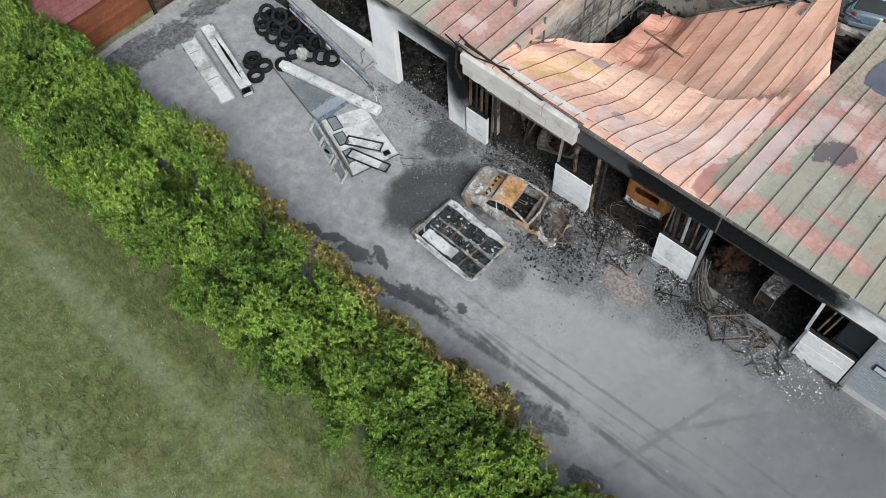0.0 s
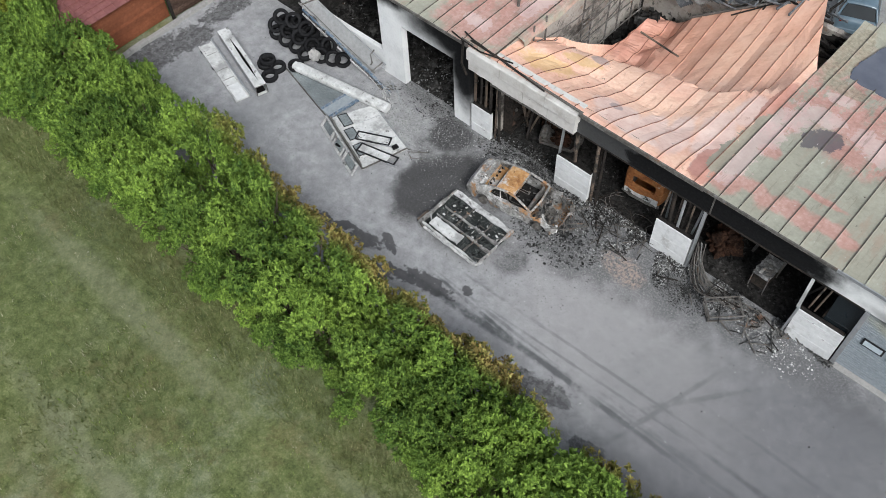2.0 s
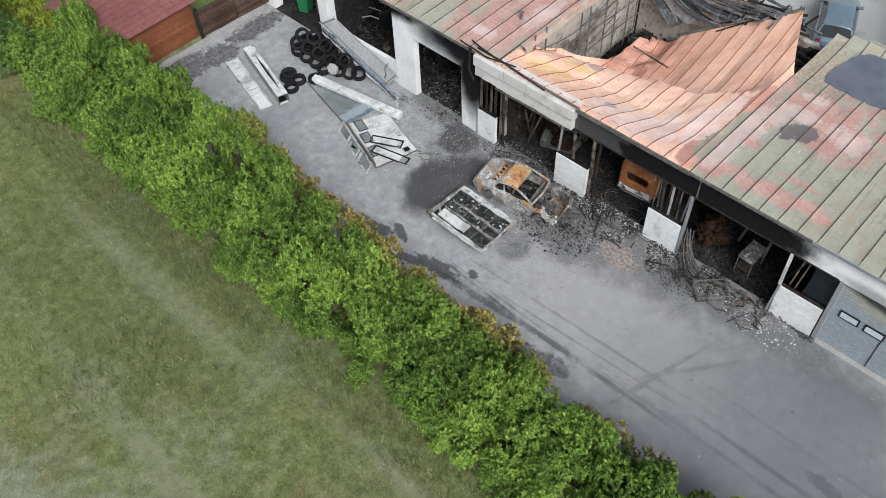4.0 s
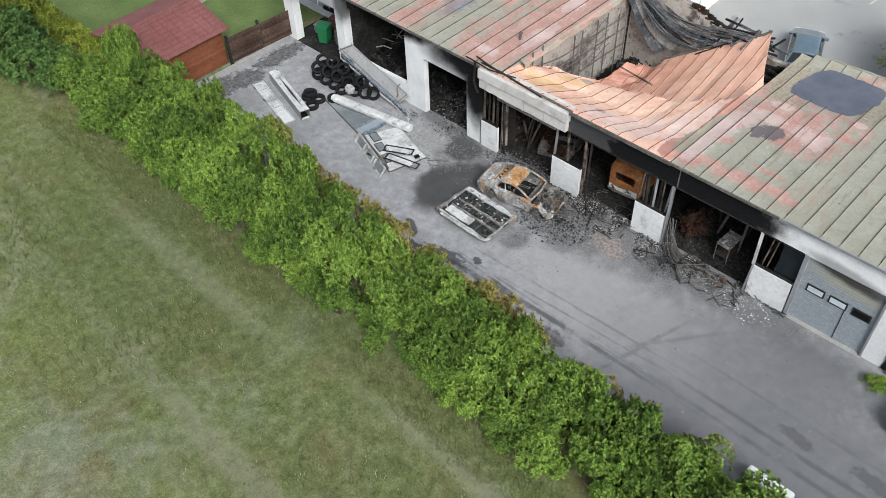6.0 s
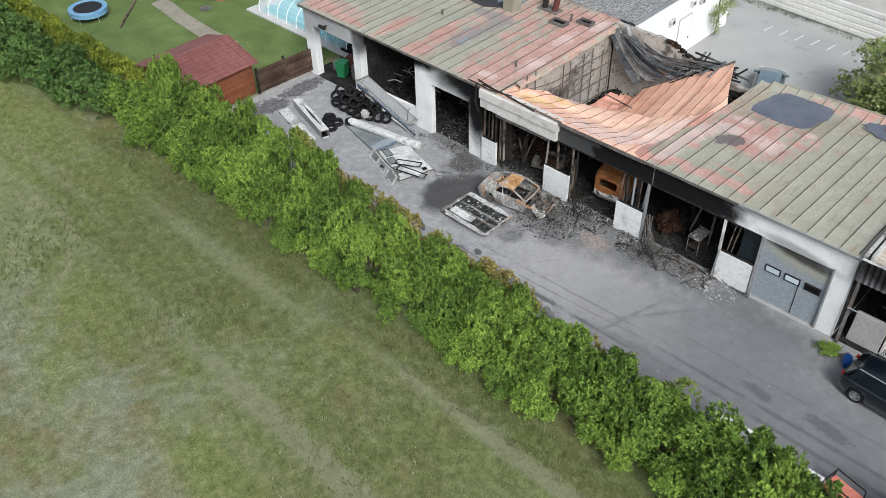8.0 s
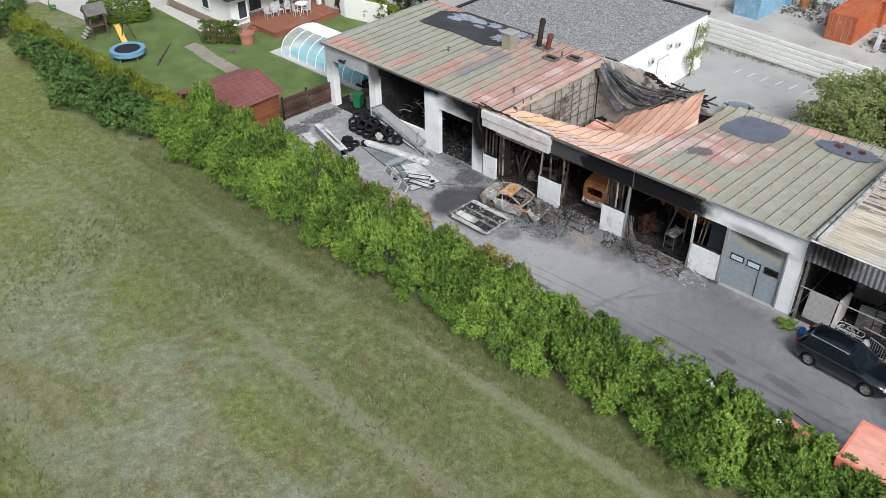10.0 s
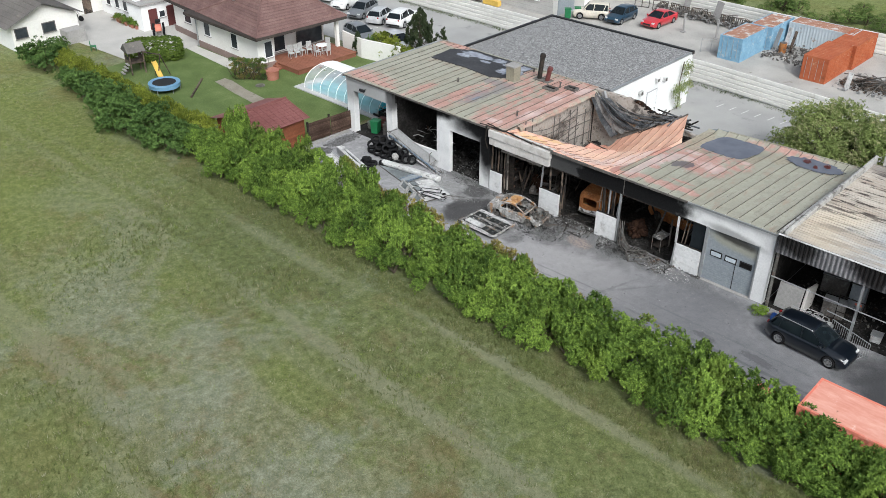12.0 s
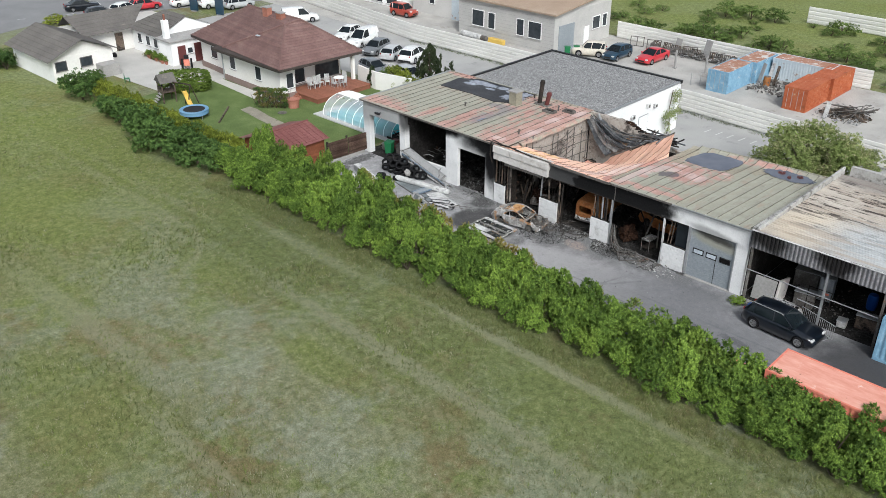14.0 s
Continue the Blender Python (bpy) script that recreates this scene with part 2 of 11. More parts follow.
track = k.math("MULTIPLY", track, k.step(k.noise(0.7, 4, 0.7), 0.3, 0.55))
g = k.mix(k.math("MULTIPLY", track, 0.75), g, (0.05, 0.055, 0.058))
drips = k.islands([(-13.2, -6.9, 0.5, 0.22, 10), (-12.4, -6.65, 0.5, 0.22, 30), (-11.4, -6.55, 0.7, 0.3, 10), (-10.6, -6.1, 0.5, 0.2, -20), (-10.2, -7.3, 0.7, 0.3, 10), (-8.4, -6.45, 1.0, 0.32, 8), (-7.13, -5.75, 0.22, 0.18, 0), (-9.4, -6.8, 0.8, 0.2, 5), (9.3, -4.6, 0.9, 0.3, -5), (6.5, -4.7, 0.6, 0.25, -8)], 0.3, 1.3, 4.0)
g = k.mix(k.math("MULTIPLY", drips, 0.8), g, (0.045, 0.044, 0.046))
wetland = k.islands([(-3.3, -7.2, 1.35, 0.5, 18), (-2.4, -6.85, 0.6, 0.36, 0), (-0.5, -7.7, 0.7, 0.36, 5), (-25.0, -6.2, 0.9, 2.0, 0), (-24.6, -4.2, 0.7, 1.2, 0), (-24.9, -1.6, 0.6, 1.6, 0)], 0.3, 1.1, 2.6)
g = k.mix(k.math("MULTIPLY", wetland, k.math("MULTIPLY_ADD", k.step(k.noise(5, 6, 0.75), 0.4, 0.6), 0.35, 0.55)), g, k.ramp(k.noise(16, 6, 0.8), ((0.03, 0.029, 0.03), (0.09, 0.088, 0.088)), 0.36, 0.65))
# Soot round the wrecks; the last blob paints the shadow at the trailer's right end.
soot = k.any([k.blob(-11.3, -3.5, 1.25, 1.75, 10, 0.4, 0.35), k.blob(-11.2, -1.2, 2.0, 1.9, 0, 0.4, 0.4), k.blob(-8.4, -0.3, 3.4, 1.2, 0, 0.5, 0.4), k.blob(-9.2, -3.6, 1.9, 1.3, 4, 0.7, 0.4), k.blob(-6.9, -3.7, 0.7, 0.7, 0, 0.6, 0.4)])
puddles = k.any([k.blob(-11.4, -3.4, 1.1, 1.5, 10, 0.4, 0.4), k.blob(-12.3, -0.9, 0.9, 0.8, 0, 0.5, 0.5), k.blob(-11.0, -2.2, 1.0, 1.0, 0, 0.5, 0.5)])
ashes = k.any([k.blob(-6.0, -1.9, 2.5, 1.1, -8, 0.9, 0.7), k.blob(-4.6, -0.9, 4.6, 1.5, -6, 0.9, 0.7), k.blob(1.4, -0.6, 4.2, 1.0, -4, 0.9, 0.7), k.blob(-14.2, 0.2, 1.8, 0.8, 0, 0.8, 0.7)])
grit = k.ramp(k.math("MULTIPLY_ADD", k.noise(14, 6, 0.8), 0.7, k.math("MULTIPLY", fine, 0.3)), ((0.025, 0.025, 0.026), (0.1, 0.099, 0.1), (0.34, 0.337, 0.33)), 0.38, 0.62)
g = k.mix(k.math("MULTIPLY", ashes, 0.75), g, grit)
wet = k.math("MULTIPLY_ADD", k.step(k.noise(1.3, 6, 0.7), 0.38, 0.6), 0.55, 0.4)
g = k.mix(k.math("MULTIPLY", soot, wet), g, k.ramp(k.noise(16, 6, 0.8), ((0.035, 0.034, 0.035), (0.115, 0.113, 0.114), (0.32, 0.316, 0.312)), 0.36, 0.65))
g = k.mix(k.math("MULTIPLY", k.blob(-3.6, -1.5, 0.9, 0.5, -10, 0.6, 0.7, 2.0), k.math("MULTIPLY", k.step(k.noise(7, 5, 0.7), 0.4, 0.6), 0.7)), g, (0.42, 0.32, 0.27))
g = k.mix(k.math("MULTIPLY", puddles, 0.88), g, k.ramp(k.noise(18, 6, 0.8), ((0.022, 0.021, 0.022), (0.05, 0.049, 0.05), (0.14, 0.137, 0.135)), 0.36, 0.66))
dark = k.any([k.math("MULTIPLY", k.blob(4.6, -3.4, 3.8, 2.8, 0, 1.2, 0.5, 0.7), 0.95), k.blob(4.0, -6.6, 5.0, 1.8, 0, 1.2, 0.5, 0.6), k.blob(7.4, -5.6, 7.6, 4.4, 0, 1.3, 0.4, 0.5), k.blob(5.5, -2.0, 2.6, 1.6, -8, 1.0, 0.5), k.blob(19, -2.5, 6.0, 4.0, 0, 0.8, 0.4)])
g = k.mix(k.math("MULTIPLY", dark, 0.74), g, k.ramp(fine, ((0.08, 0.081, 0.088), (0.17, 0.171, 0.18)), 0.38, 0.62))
g = k.mix(k.math("MULTIPLY", k.blob(16.0, -2.2, 3.4, 2.6, 0, 0.8, 0.4, 0.6), 0.85), g, k.ramp(fine, ((0.02, 0.02, 0.022), (0.05, 0.05, 0.053)), 0.38, 0.62))
M_YARD = k.done(g, k.math("MULTIPLY_ADD", soot, -0.2, 0.9), 0, 0.4, fine)
M_LOT = surface("lot_asphalt", ((0.27, 0.268, 0.262), (0.35, 0.347, 0.338), (0.43, 0.425, 0.41)), (20, 0.3), 0.9, 0, 0.3, [((0.22, 0.22, 0.22), 0.5, 0.58, 0.7)])
M_GRAVEL = surface("gravel_yard", ((0.26, 0.25, 0.235), (0.4, 0.385, 0.36), (0.52, 0.5, 0.47)), (14, 0.4), 0.95, 0, 0.5, [((0.24, 0.22, 0.19), 0.6, 0.58, 0.7)])
M_PAVING = surface("paving", ((0.38, 0.37, 0.35), (0.47, 0.455, 0.43), (0.56, 0.54, 0.51)), (10, 0.5), 0.85, 0, 0.2, vary=0.08)
M_ROAD = surface("road_asphalt", ((0.17, 0.17, 0.173), (0.215, 0.215, 0.218), (0.26, 0.26, 0.26)), (20, 0.3), 0.9, 0, 0.3)
M_CONCRETE = surface("concrete", ((0.24, 0.235, 0.225), (0.33, 0.32, 0.31), (0.42, 0.41, 0.39)), (8, 0.6), 0.85, 0, 0.25, [((0.14, 0.13, 0.12), 1.5, 0.6, 0.75)])
M_TANPATH = surface("sandy_path", ((0.19, 0.17, 0.135), (0.27, 0.245, 0.2), (0.36, 0.33, 0.28)), (12, 0.8), 0.9, 0, 0.3, [((0.13, 0.14, 0.07), 1.2, 0.58, 0.7)])
M_LINE = surface("road_paint", ((0.55, 0.55, 0.53), (0.7, 0.7, 0.68)), (12, 2), 0.8)
M_EARTH = surface("burnt_floor", ((0.008, 0.0078, 0.0075), (0.023, 0.022, 0.021), (0.075, 0.07, 0.066)), (7, 0.9), 0.95, 0, 0.6, [((0.1, 0.06, 0.04), 1.2, 0.6, 0.75)])

# walls
k = Mat("shop_render")
fine, wide = k.noise(10, 5), k.noise(0.8, 4)
g = k.ramp(k.math("MULTIPLY_ADD", fine, 0.4, k.math("MULTIPLY", wide, 0.6)), ((0.6, 0.6, 0.6), (0.74, 0.74, 0.74), (0.82, 0.82, 0.81)))
g = k.mix(k.math("MULTIPLY", k.step(k.noise(2.0, 6, 0.7, (1.5, 1, 0.4)), 0.55, 0.75), 0.5), g, (0.33, 0.32, 0.31))
soot = k.any([k.blob(-1.6, 3.8, 4.0, 2.2, 0, 0.4, 0.3, 0.9, "xz"), k.math("MULTIPLY", k.blob(-5.0, 3.8, 3.2, 2.4, 0, 0.8, 0.3, 0.9, "xz"), 0.93), k.blob(-12.2, 3.3, 1.0, 2.4, 0, 0.9, 0.3, 0.9, "xz"), k.blob(-12.8, 4.0, 2.6, 1.0, 0, 1.1, 0.3, 0.9, "xz"),
              k.blob(-17.5, 4.3, 3.0, 0.6, 0, 0.9, 0.5, 0.9, "xz"), k.blob(-21.3, 3.9, 0.5, 1.0, 0, 0.9, 0.5, 0.9, "xz")])
g = k.mix(k.math("MULTIPLY", soot, 0.995), g, k.ramp(fine, ((0.0035, 0.0035, 0.004), (0.0105, 0.0105, 0.011))))
g = k.mix(k.math("MULTIPLY", k.any([k.blob(5.0, 3.3, 1.6, 0.3, -6, 0.9, 0.4, 1.5, "xz"), k.blob(-25.0, 3.5, 5.0, 1.0, 0, 1.2, 0.3, 0.9, "xz")]), 0.7), g, (0.2, 0.2, 0.2))
g = k.mix(k.math("MULTIPLY", k.math("MULTIPLY", soot, k.step(k.noise(2.6, 6, 0.8, (1, 1, 2.5)), 0.6, 0.7)), 0.08), g, (0.3, 0.29, 0.28))
k.b.inputs["Specular IOR Level"].default_value = 0.08
M_SHOP = k.done(g, 0.85, 0, 0.15, fine)
M_PARAPET = surface("scorched_parapet", ((0.5, 0.475, 0.45), (0.58, 0.555, 0.53), (0.66, 0.64, 0.615)), (5, 0.5), 0.85, 0, 0.06, [((0.4, 0.365, 0.335), 0.9, 0.5, 0.72), ((0.16, 0.14, 0.13), 2.2, 0.65, 0.72)])
M_SOOT = surface("sooty_wall", ((0.012, 0.0115, 0.011), (0.028, 0.026, 0.025), (0.075, 0.07, 0.066)), (6, 0.7), 0.95, 0, 0.3)
M_CREAM = surface("scorched_plaster", ((0.28, 0.24, 0.21), (0.42, 0.38, 0.34), (0.5, 0.47, 0.43)), (7, 0.6), 0.9, 0, 0.2, [((0.07, 0.06, 0.053), 0.7, 0.5, 0.68), ((0.3, 0.2, 0.14), 2.0, 0.58, 0.72), ((0.12, 0.11, 0.1), 3.4, 0.56, 0.66)])
M_PANEL = surface("white_panel", ((0.4, 0.4, 0.395), (0.59, 0.59, 0.58), (0.75, 0.75, 0.74)), (9, 0.9), 0.7, 0, 0.12, [((0.33, 0.325, 0.32), 1.2, 0.46, 0.66), ((0.1, 0.095, 0.09), 4.5, 0.57, 0.68), ((0.3, 0.2, 0.13), 5.0, 0.7, 0.78)])
M_WHITE = surface("white_render", ((0.74, 0.74, 0.735), (0.83, 0.83, 0.825), (0.88, 0.88, 0.875)), (6, 0.5), 0.85, 0, 0.1)
M_HOUSE = surface("house_render", ((0.7, 0.68, 0.645), (0.79, 0.775, 0.74), (0.85, 0.835, 0.8)), (6, 0.5), 0.9, 0, 0.1)
M_BLOCK = surface("concrete_block", ((0.42, 0.41, 0.4), (0.5, 0.49, 0.47), (0.58, 0.56, 0.54)), (8, 0.6), 0.9, 0, 0.2, vary=0.08)
M_PLINTH = surface("plinth", ((0.2, 0.15, 0.13), (0.28, 0.21, 0.19)), (8, 1), 0.9)

# roofs
k = Mat("roof_sheet")
fine, mid, wide = k.noise(8, 5), k.noise(1.3, 5, 0.65), k.noise(0.5, 4, 0.6)
rnd = k.node("ShaderNodeObjectInfo").outputs["Random"]
g = k.ramp(k.math("MULTIPLY_ADD", fine, 0.4, k.math("MULTIPLY", mid, 0.6)), ((0.248, 0.245, 0.195), (0.328, 0.323, 0.262), (0.405, 0.396, 0.328)))
g = k.mix(k.math("MULTIPLY", rnd, 0.3), g, (0.34, 0.31, 0.24))
g = k.mix(k.math("MULTIPLY", k.step(k.noise(1.2, 6, 0.7, (1.0, 0.3, 1)), 0.54, 0.66), 0.5), g, (0.34, 0.24, 0.18))
g = k.mix(k.math("MULTIPLY", k.step(k.noise(2.4, 6, 0.75), 0.62, 0.68), 0.5), g, (0.2, 0.2, 0.16))
zone = k.islands([(-0.7, 6.9, 1.9, 2.3, 0), (0.6, 4.7, 1.4, 1.2, 0), (1.8, 6.6, 0.8, 1.0, 0), (2.9, 10.7, 2.4, 0.45, 4), (-2.0, 4.6, 0.6, 1.6, 0), (-14.6, 8.2, 3.0, 2.2, 0), (-13.0, 6.0, 2.0, 3.2, 0), (-13.0, 2.2, 1.6, 1.6, 0), (-24.4, 1.0, 2.4, 0.9, 0), (-17.0, 3.6, 0.9, 2.8, 0)], 0.5, 0.6, 0.9)
flake = k.step(k.noise(1.9, 6, 0.72, (1.4, 0.7, 1)), 0.42, 0.56)
peel = k.islands([(-1.95, 0.45, 0.6, 0.4, 0), (-1.1, 0.9, 0.8, 0.28, 0), (-0.55, 0.75, 0.55, 0.36, 10), (0.1, 0.95, 0.65, 0.36, 0), (0.6, 0.8, 0.55, 0.34, 0), (1.3, 1.0, 0.65, 0.32, 0), (1.9, 0.9, 0.36, 0.26, 0), (0.6, 1.9, 0.9, 0.12, 0),
                  (-1.6, 2.6, 0.35, 0.3, 15), (0.3, 4.1, 0.7, 0.45, 0), (0.5, 5.2, 1.1, 0.6, 0), (-11.75, 5.4, 1.15, 5.8, 0), (-12.6, 9.2, 1.9, 1.1, 0), (-24.4, 10.2, 1.5, 0.4, 0), (-12.4, 0.9, 1.6, 0.9, 8), (-17.2, 0.7, 0.75, 0.9, 0), (-17.4, 2.6, 0.5, 1.4, 10), (-24.8, 0.7, 1.4, 0.6, 0), (-22.6, 0.5, 1.3, 0.35, 0), (-20.0, 1.6, 0.4, 1.6, 0)], 0.6, 1.0, 1.9)
red = k.math("MAXIMUM", k.math("MULTIPLY", peel, 0.92), k.math("MULTIPLY", zone, flake))
g = k.mix(k.math("MULTIPLY", red, 0.76), g, k.ramp(k.math("MULTIPLY_ADD", fine, 0.5, k.math("MULTIPLY", mid, 0.5)), ((0.35, 0.15, 0.125), (0.5, 0.245, 0.21), (0.62, 0.4, 0.355))))
pale = k.islands([(-1.1, 5.15, 0.75, 0.42, 0), (0.55, 5.1, 0.6, 0.5, 0), (1.15, 5.0, 0.42, 0.6, 0), (-2.1, 3.2, 0.6, 1.0, 0), (-2.1, 1.6, 0.45, 1.1, 0), (-1.7, 4.4, 0.5, 0.5, 0), (-1.0, 6.3, 0.5, 0.25, 0), (1.9, 7.2, 0.3, 0.25, 0), (-11.5, 3.4, 0.4, 1.2, 0), (-11.9, 6.6, 0.4, 1.0, 0), (-12.6, 1.0, 0.6, 0.3, 0), (-11.5, 9.0, 0.5, 0.8, 0)], 0.3, 1.5, 2.6)
g = k.mix(k.math("MULTIPLY", pale, 0.7), g, k.ramp(mid, ((0.5, 0.36, 0.34), (0.66, 0.53, 0.5))))
tan = k.islands([(-1.9, 8.6, 0.5, 1.9, 0), (-1.3, 6.9, 0.9, 0.35, 0), (1.9, 8.2, 0.5, 0.8, 0), (3.2, 9.4, 0.5, 0.9, 0)], 0.3, 0.6, 2.0)
g = k.mix(k.math("MULTIPLY", tan, 0.75), g, k.ramp(fine, ((0.2, 0.17, 0.12), (0.42, 0.37, 0.28))))
soot = k.islands([(-0.5, 4.25, 0.5, 0.5, 20), (-0.9, 4.0, 0.28, 0.45, 0)], 0.15, 0.9, 2.8)
g = k.mix(k.math("MULTIPLY", soot, 0.85), g, (0.1, 0.088, 0.1))
g = k.mix(k.math("MULTIPLY", k.islands([(-16.2, 3.4, 0.6, 1.7, 0), (-15.9, 5.6, 0.5, 1.3, 0), (-16.6, 6.3, 1.4, 0.5, 0)], 0.5, 1.1, 2.0), 0.6), g, (0.2, 0.18, 0.2))
g = k.mix(k.math("MULTIPLY", k.step(k.noise(1.5, 6, 0.72, (3.2, 0.35, 1)), 0.55, 0.64), 0.42), g, (0.17, 0.14, 0.11))
g = k.mix(k.step(k.noise(3.2, 5, 0.7), 0.68, 0.71), g, (0.09, 0.07, 0.055))
g = k.mix(k.math("MULTIPLY", k.step(k.noise(3.9, 5, 0.7, (1, 0.6, 1)), 0.67, 0.7), 0.8), g, (0.56, 0.54, 0.5))
M_ROOF = k.done(g, 0.55, 0.0, 0.15, fine)
k = Mat("annealed_sheet")
fine, mid, wide = k.noise(9, 5), k.noise(1.5, 5, 0.7), k.noise(0.35, 3)
g = k.ramp(k.math("MULTIPLY_ADD", fine, 0.35, k.math("MULTIPLY", mid, 0.65)), ((0.64, 0.35, 0.255), (0.79, 0.48, 0.36), (0.87, 0.63, 0.52)))
g = k.mix(k.math("MULTIPLY", k.step(wide, 0.42, 0.58), 0.6), g, k.ramp(fine, ((0.76, 0.49, 0.35), (0.88, 0.66, 0.52))))
g = k.mix(k.math("MULTIPLY", k.islands([(-9.6, 1.4, 1.0, 0.5, 20), (-9.0, 2.6, 0.7, 0.3, 20)], 0.5, 0.9, 3.0), 0.7), g, k.ramp(mid, ((0.62, 0.38, 0.15), (0.8, 0.58, 0.3))))
g = k.mix(k.math("MULTIPLY", k.islands([(-6.9, 1.2, 0.5, 0.5, 0), (-6.2, 1.0, 0.6, 0.8, 0), (-5.2, 1.2, 0.5, 1.0, 0), (-4.3, 1.4, 0.5, 1.2, 10), (-3.3, 2.2, 0.6, 1.4, 10), (-3.0, 3.8, 0.5, 0.9, 0), (-5.6, 0.5, 1.4, 0.3, 0)], 0.35, 0.5, 1.3), 0.75), g, k.ramp(mid, ((0.66, 0.46, 0.41), (0.84, 0.68, 0.62))))
g = k.mix(k.math("MULTIPLY", k.islands([(-6.6, 1.35, 0.25, 0.18, 0), (-8.6, 3.2, 0.35, 0.25, 20), (-2.9, 0.6, 0.3, 0.5, 0)], 0.3, 0.5, 3.0), 0.7), g, (0.33, 0.26, 0.26))
g = k.mix(k.math("MULTIPLY", k.islands([(-2.75, 0.8, 0.5, 0.9, 0), (-2.5, 4.6, 0.3, 1.6, 0)], 0.12, 0.5), 0.8), g, k.ramp(mid, ((0.4, 0.17, 0.13), (0.55, 0.27, 0.22))))
g = k.mix(k.math("MULTIPLY", k.blob(-8.6, 7.6, 2.4, 2.3, 16, 0.8, 0.4, 0.6), 0.75), g, k.ramp(mid, ((0.36, 0.15, 0.115), (0.54, 0.26, 0.2))))
g = k.mix(k.math("MULTIPLY", k.step(k.noise(2.2, 6, 0.7, (1.4, 0.5, 1)), 0.58, 0.66), 0.4), g, (0.42, 0.2, 0.13))
g = k.mix(k.step(k.noise(3.4, 5, 0.7, (0.6, 1.6, 1)), 0.68, 0.71), g, (0.1, 0.06, 0.05))
g = k.mix(k.math("MULTIPLY", k.blob(-5.2, 8.2, 3.4, 2.4, 8, 0.8, 0.4, 0.6), 0.55), g, k.ramp(mid, ((0.66, 0.34, 0.22), (0.82, 0.5, 0.36))))
green = k.islands([(-2.6, 1.5, 0.32, 1.0, 0), (-2.42, 3.0, 0.28, 1.2, 0)], 0.15, 1.1, 2.2)
g = k.mix(k.math("MULTIPLY", green, 0.9), g, k.ramp(mid, ((0.25, 0.245, 0.19), (0.36, 0.355, 0.285))))
M_RUST_SHEET = k.done(g, 0.6, 0.0, 0.2, fine)
# Seam metal darkened so its colour also holds the seam's shadow and dirt.
M_SEAM_SHADED = surface("shaded_seams", ((0.045, 0.04, 0.034), (0.085, 0.076, 0.065), (0.17, 0.15, 0.125)), (6, 0.7), 0.8, 0, 0.1)
M_EAVE = surface("dark_eave_boards", ((0.035, 0.028, 0.025), (0.055, 0.045, 0.04), (0.08, 0.066, 0.058)), (9, 1), 0.7, 0, 0.1)
# Red seams, with the shadow along each fold put into the colour.
M_SEAM_RED_SHADED = surface("shaded_red_seams", ((0.1, 0.045, 0.03), (0.2, 0.09, 0.06), (0.34, 0.17, 0.11)), (6, 0.7), 0.8, 0, 0.1)
M_BLUE_EDGE = surface("blue_painted_edge", ((0.06, 0.1, 0.16), (0.12, 0.17, 0.235), (0.3, 0.34, 0.38)), (12, 2.5), 0.6, 0.1, 0.1, [((0.3, 0.31, 0.32), 5.5, 0.5, 0.6), ((0.04, 0.035, 0.03), 4.1, 0.56, 0.64)])
M_BITUMEN = surface("bitumen", ((0.02, 0.02, 0.022), (0.04, 0.04, 0.044), (0.08, 0.08, 0.085)), (10, 0.8), 0.6, 0, 0.2)
k = Mat("puddle")
k.b.inputs["IOR"].default_value = 1.8
M_PUDDLE = k.done(k.ramp(k.noise(1.2), ((0.095, 0.102, 0.13), (0.135, 0.144, 0.176))), 0.04, 0)
# Shallow water whose pale base colour paints in the sky's reflection.
k = Mat("water_painted_sky_sheen")
k.b.inputs["IOR"].default_value = 1.8
M_SHEEN = k.done(k.ramp(k.noise(2.5), ((0.2, 0.215, 0.25), (0.36, 0.38, 0.43))), 0.08, 0)
M_STONES = surface("roof_gravel", ((0.05, 0.05, 0.052), (0.22, 0.218, 0.217), (0.52, 0.515, 0.51)), (11, 7), 0.95, 0, 0.9, [((0.6, 0.59, 0.58), 10, 0.6, 0.64), ((0.04, 0.04, 0.042), 8.5, 0.6, 0.64)])
M_TILE = surface("brown_roof_tile", ((0.11, 0.062, 0.056), (0.16, 0.095, 0.086), (0.22, 0.145, 0.132)), (9, 0.8), 0.75, 0, 0.15, [((0.2, 0.13, 0.1), 1.5, 0.6, 0.75)], vary=0.12, island=0.12)
M_ETERNIT = surface("grey_roof_sheet", ((0.1, 0.095, 0.09), (0.14, 0.13, 0.12), (0.19, 0.175, 0.165)), (7, 0.5), 0.85, 0, 0.2, [((0.22, 0.2, 0.17), 1.2, 0.6, 0.75)], vary=0.1)
M_REDROOF = surface("red_tile_sheet", ((0.15, 0.055, 0.05), (0.2, 0.08, 0.074), (0.26, 0.115, 0.108)), (8, 1), 0.6, 0, 0.1, vary=0.06)
M_TANROOF = surface("tan_roof", ((0.3, 0.22, 0.16), (0.36, 0.27, 0.2), (0.42, 0.33, 0.26)), (8, 0.5), 0.8, 0, 0.1)
k = Mat("canopy_sheet")
fine, wide = k.noise(6, 5), k.noise(0.7, 4, 0.6, (0.3, 1, 1))
g = k.ramp(k.math("MULTIPLY_ADD", fine, 0.4, k.math("MULTIPLY", wide, 0.6)), ((0.33, 0.29, 0.25), (0.46, 0.415, 0.36), (0.58, 0.54, 0.48)))
g = k.mix(k.math("MULTIPLY", k.blob(9.4, 2.2, 1.6, 2.6, 0, 0.9, 0.5), 0.6), g, (0.62, 0.54, 0.42))
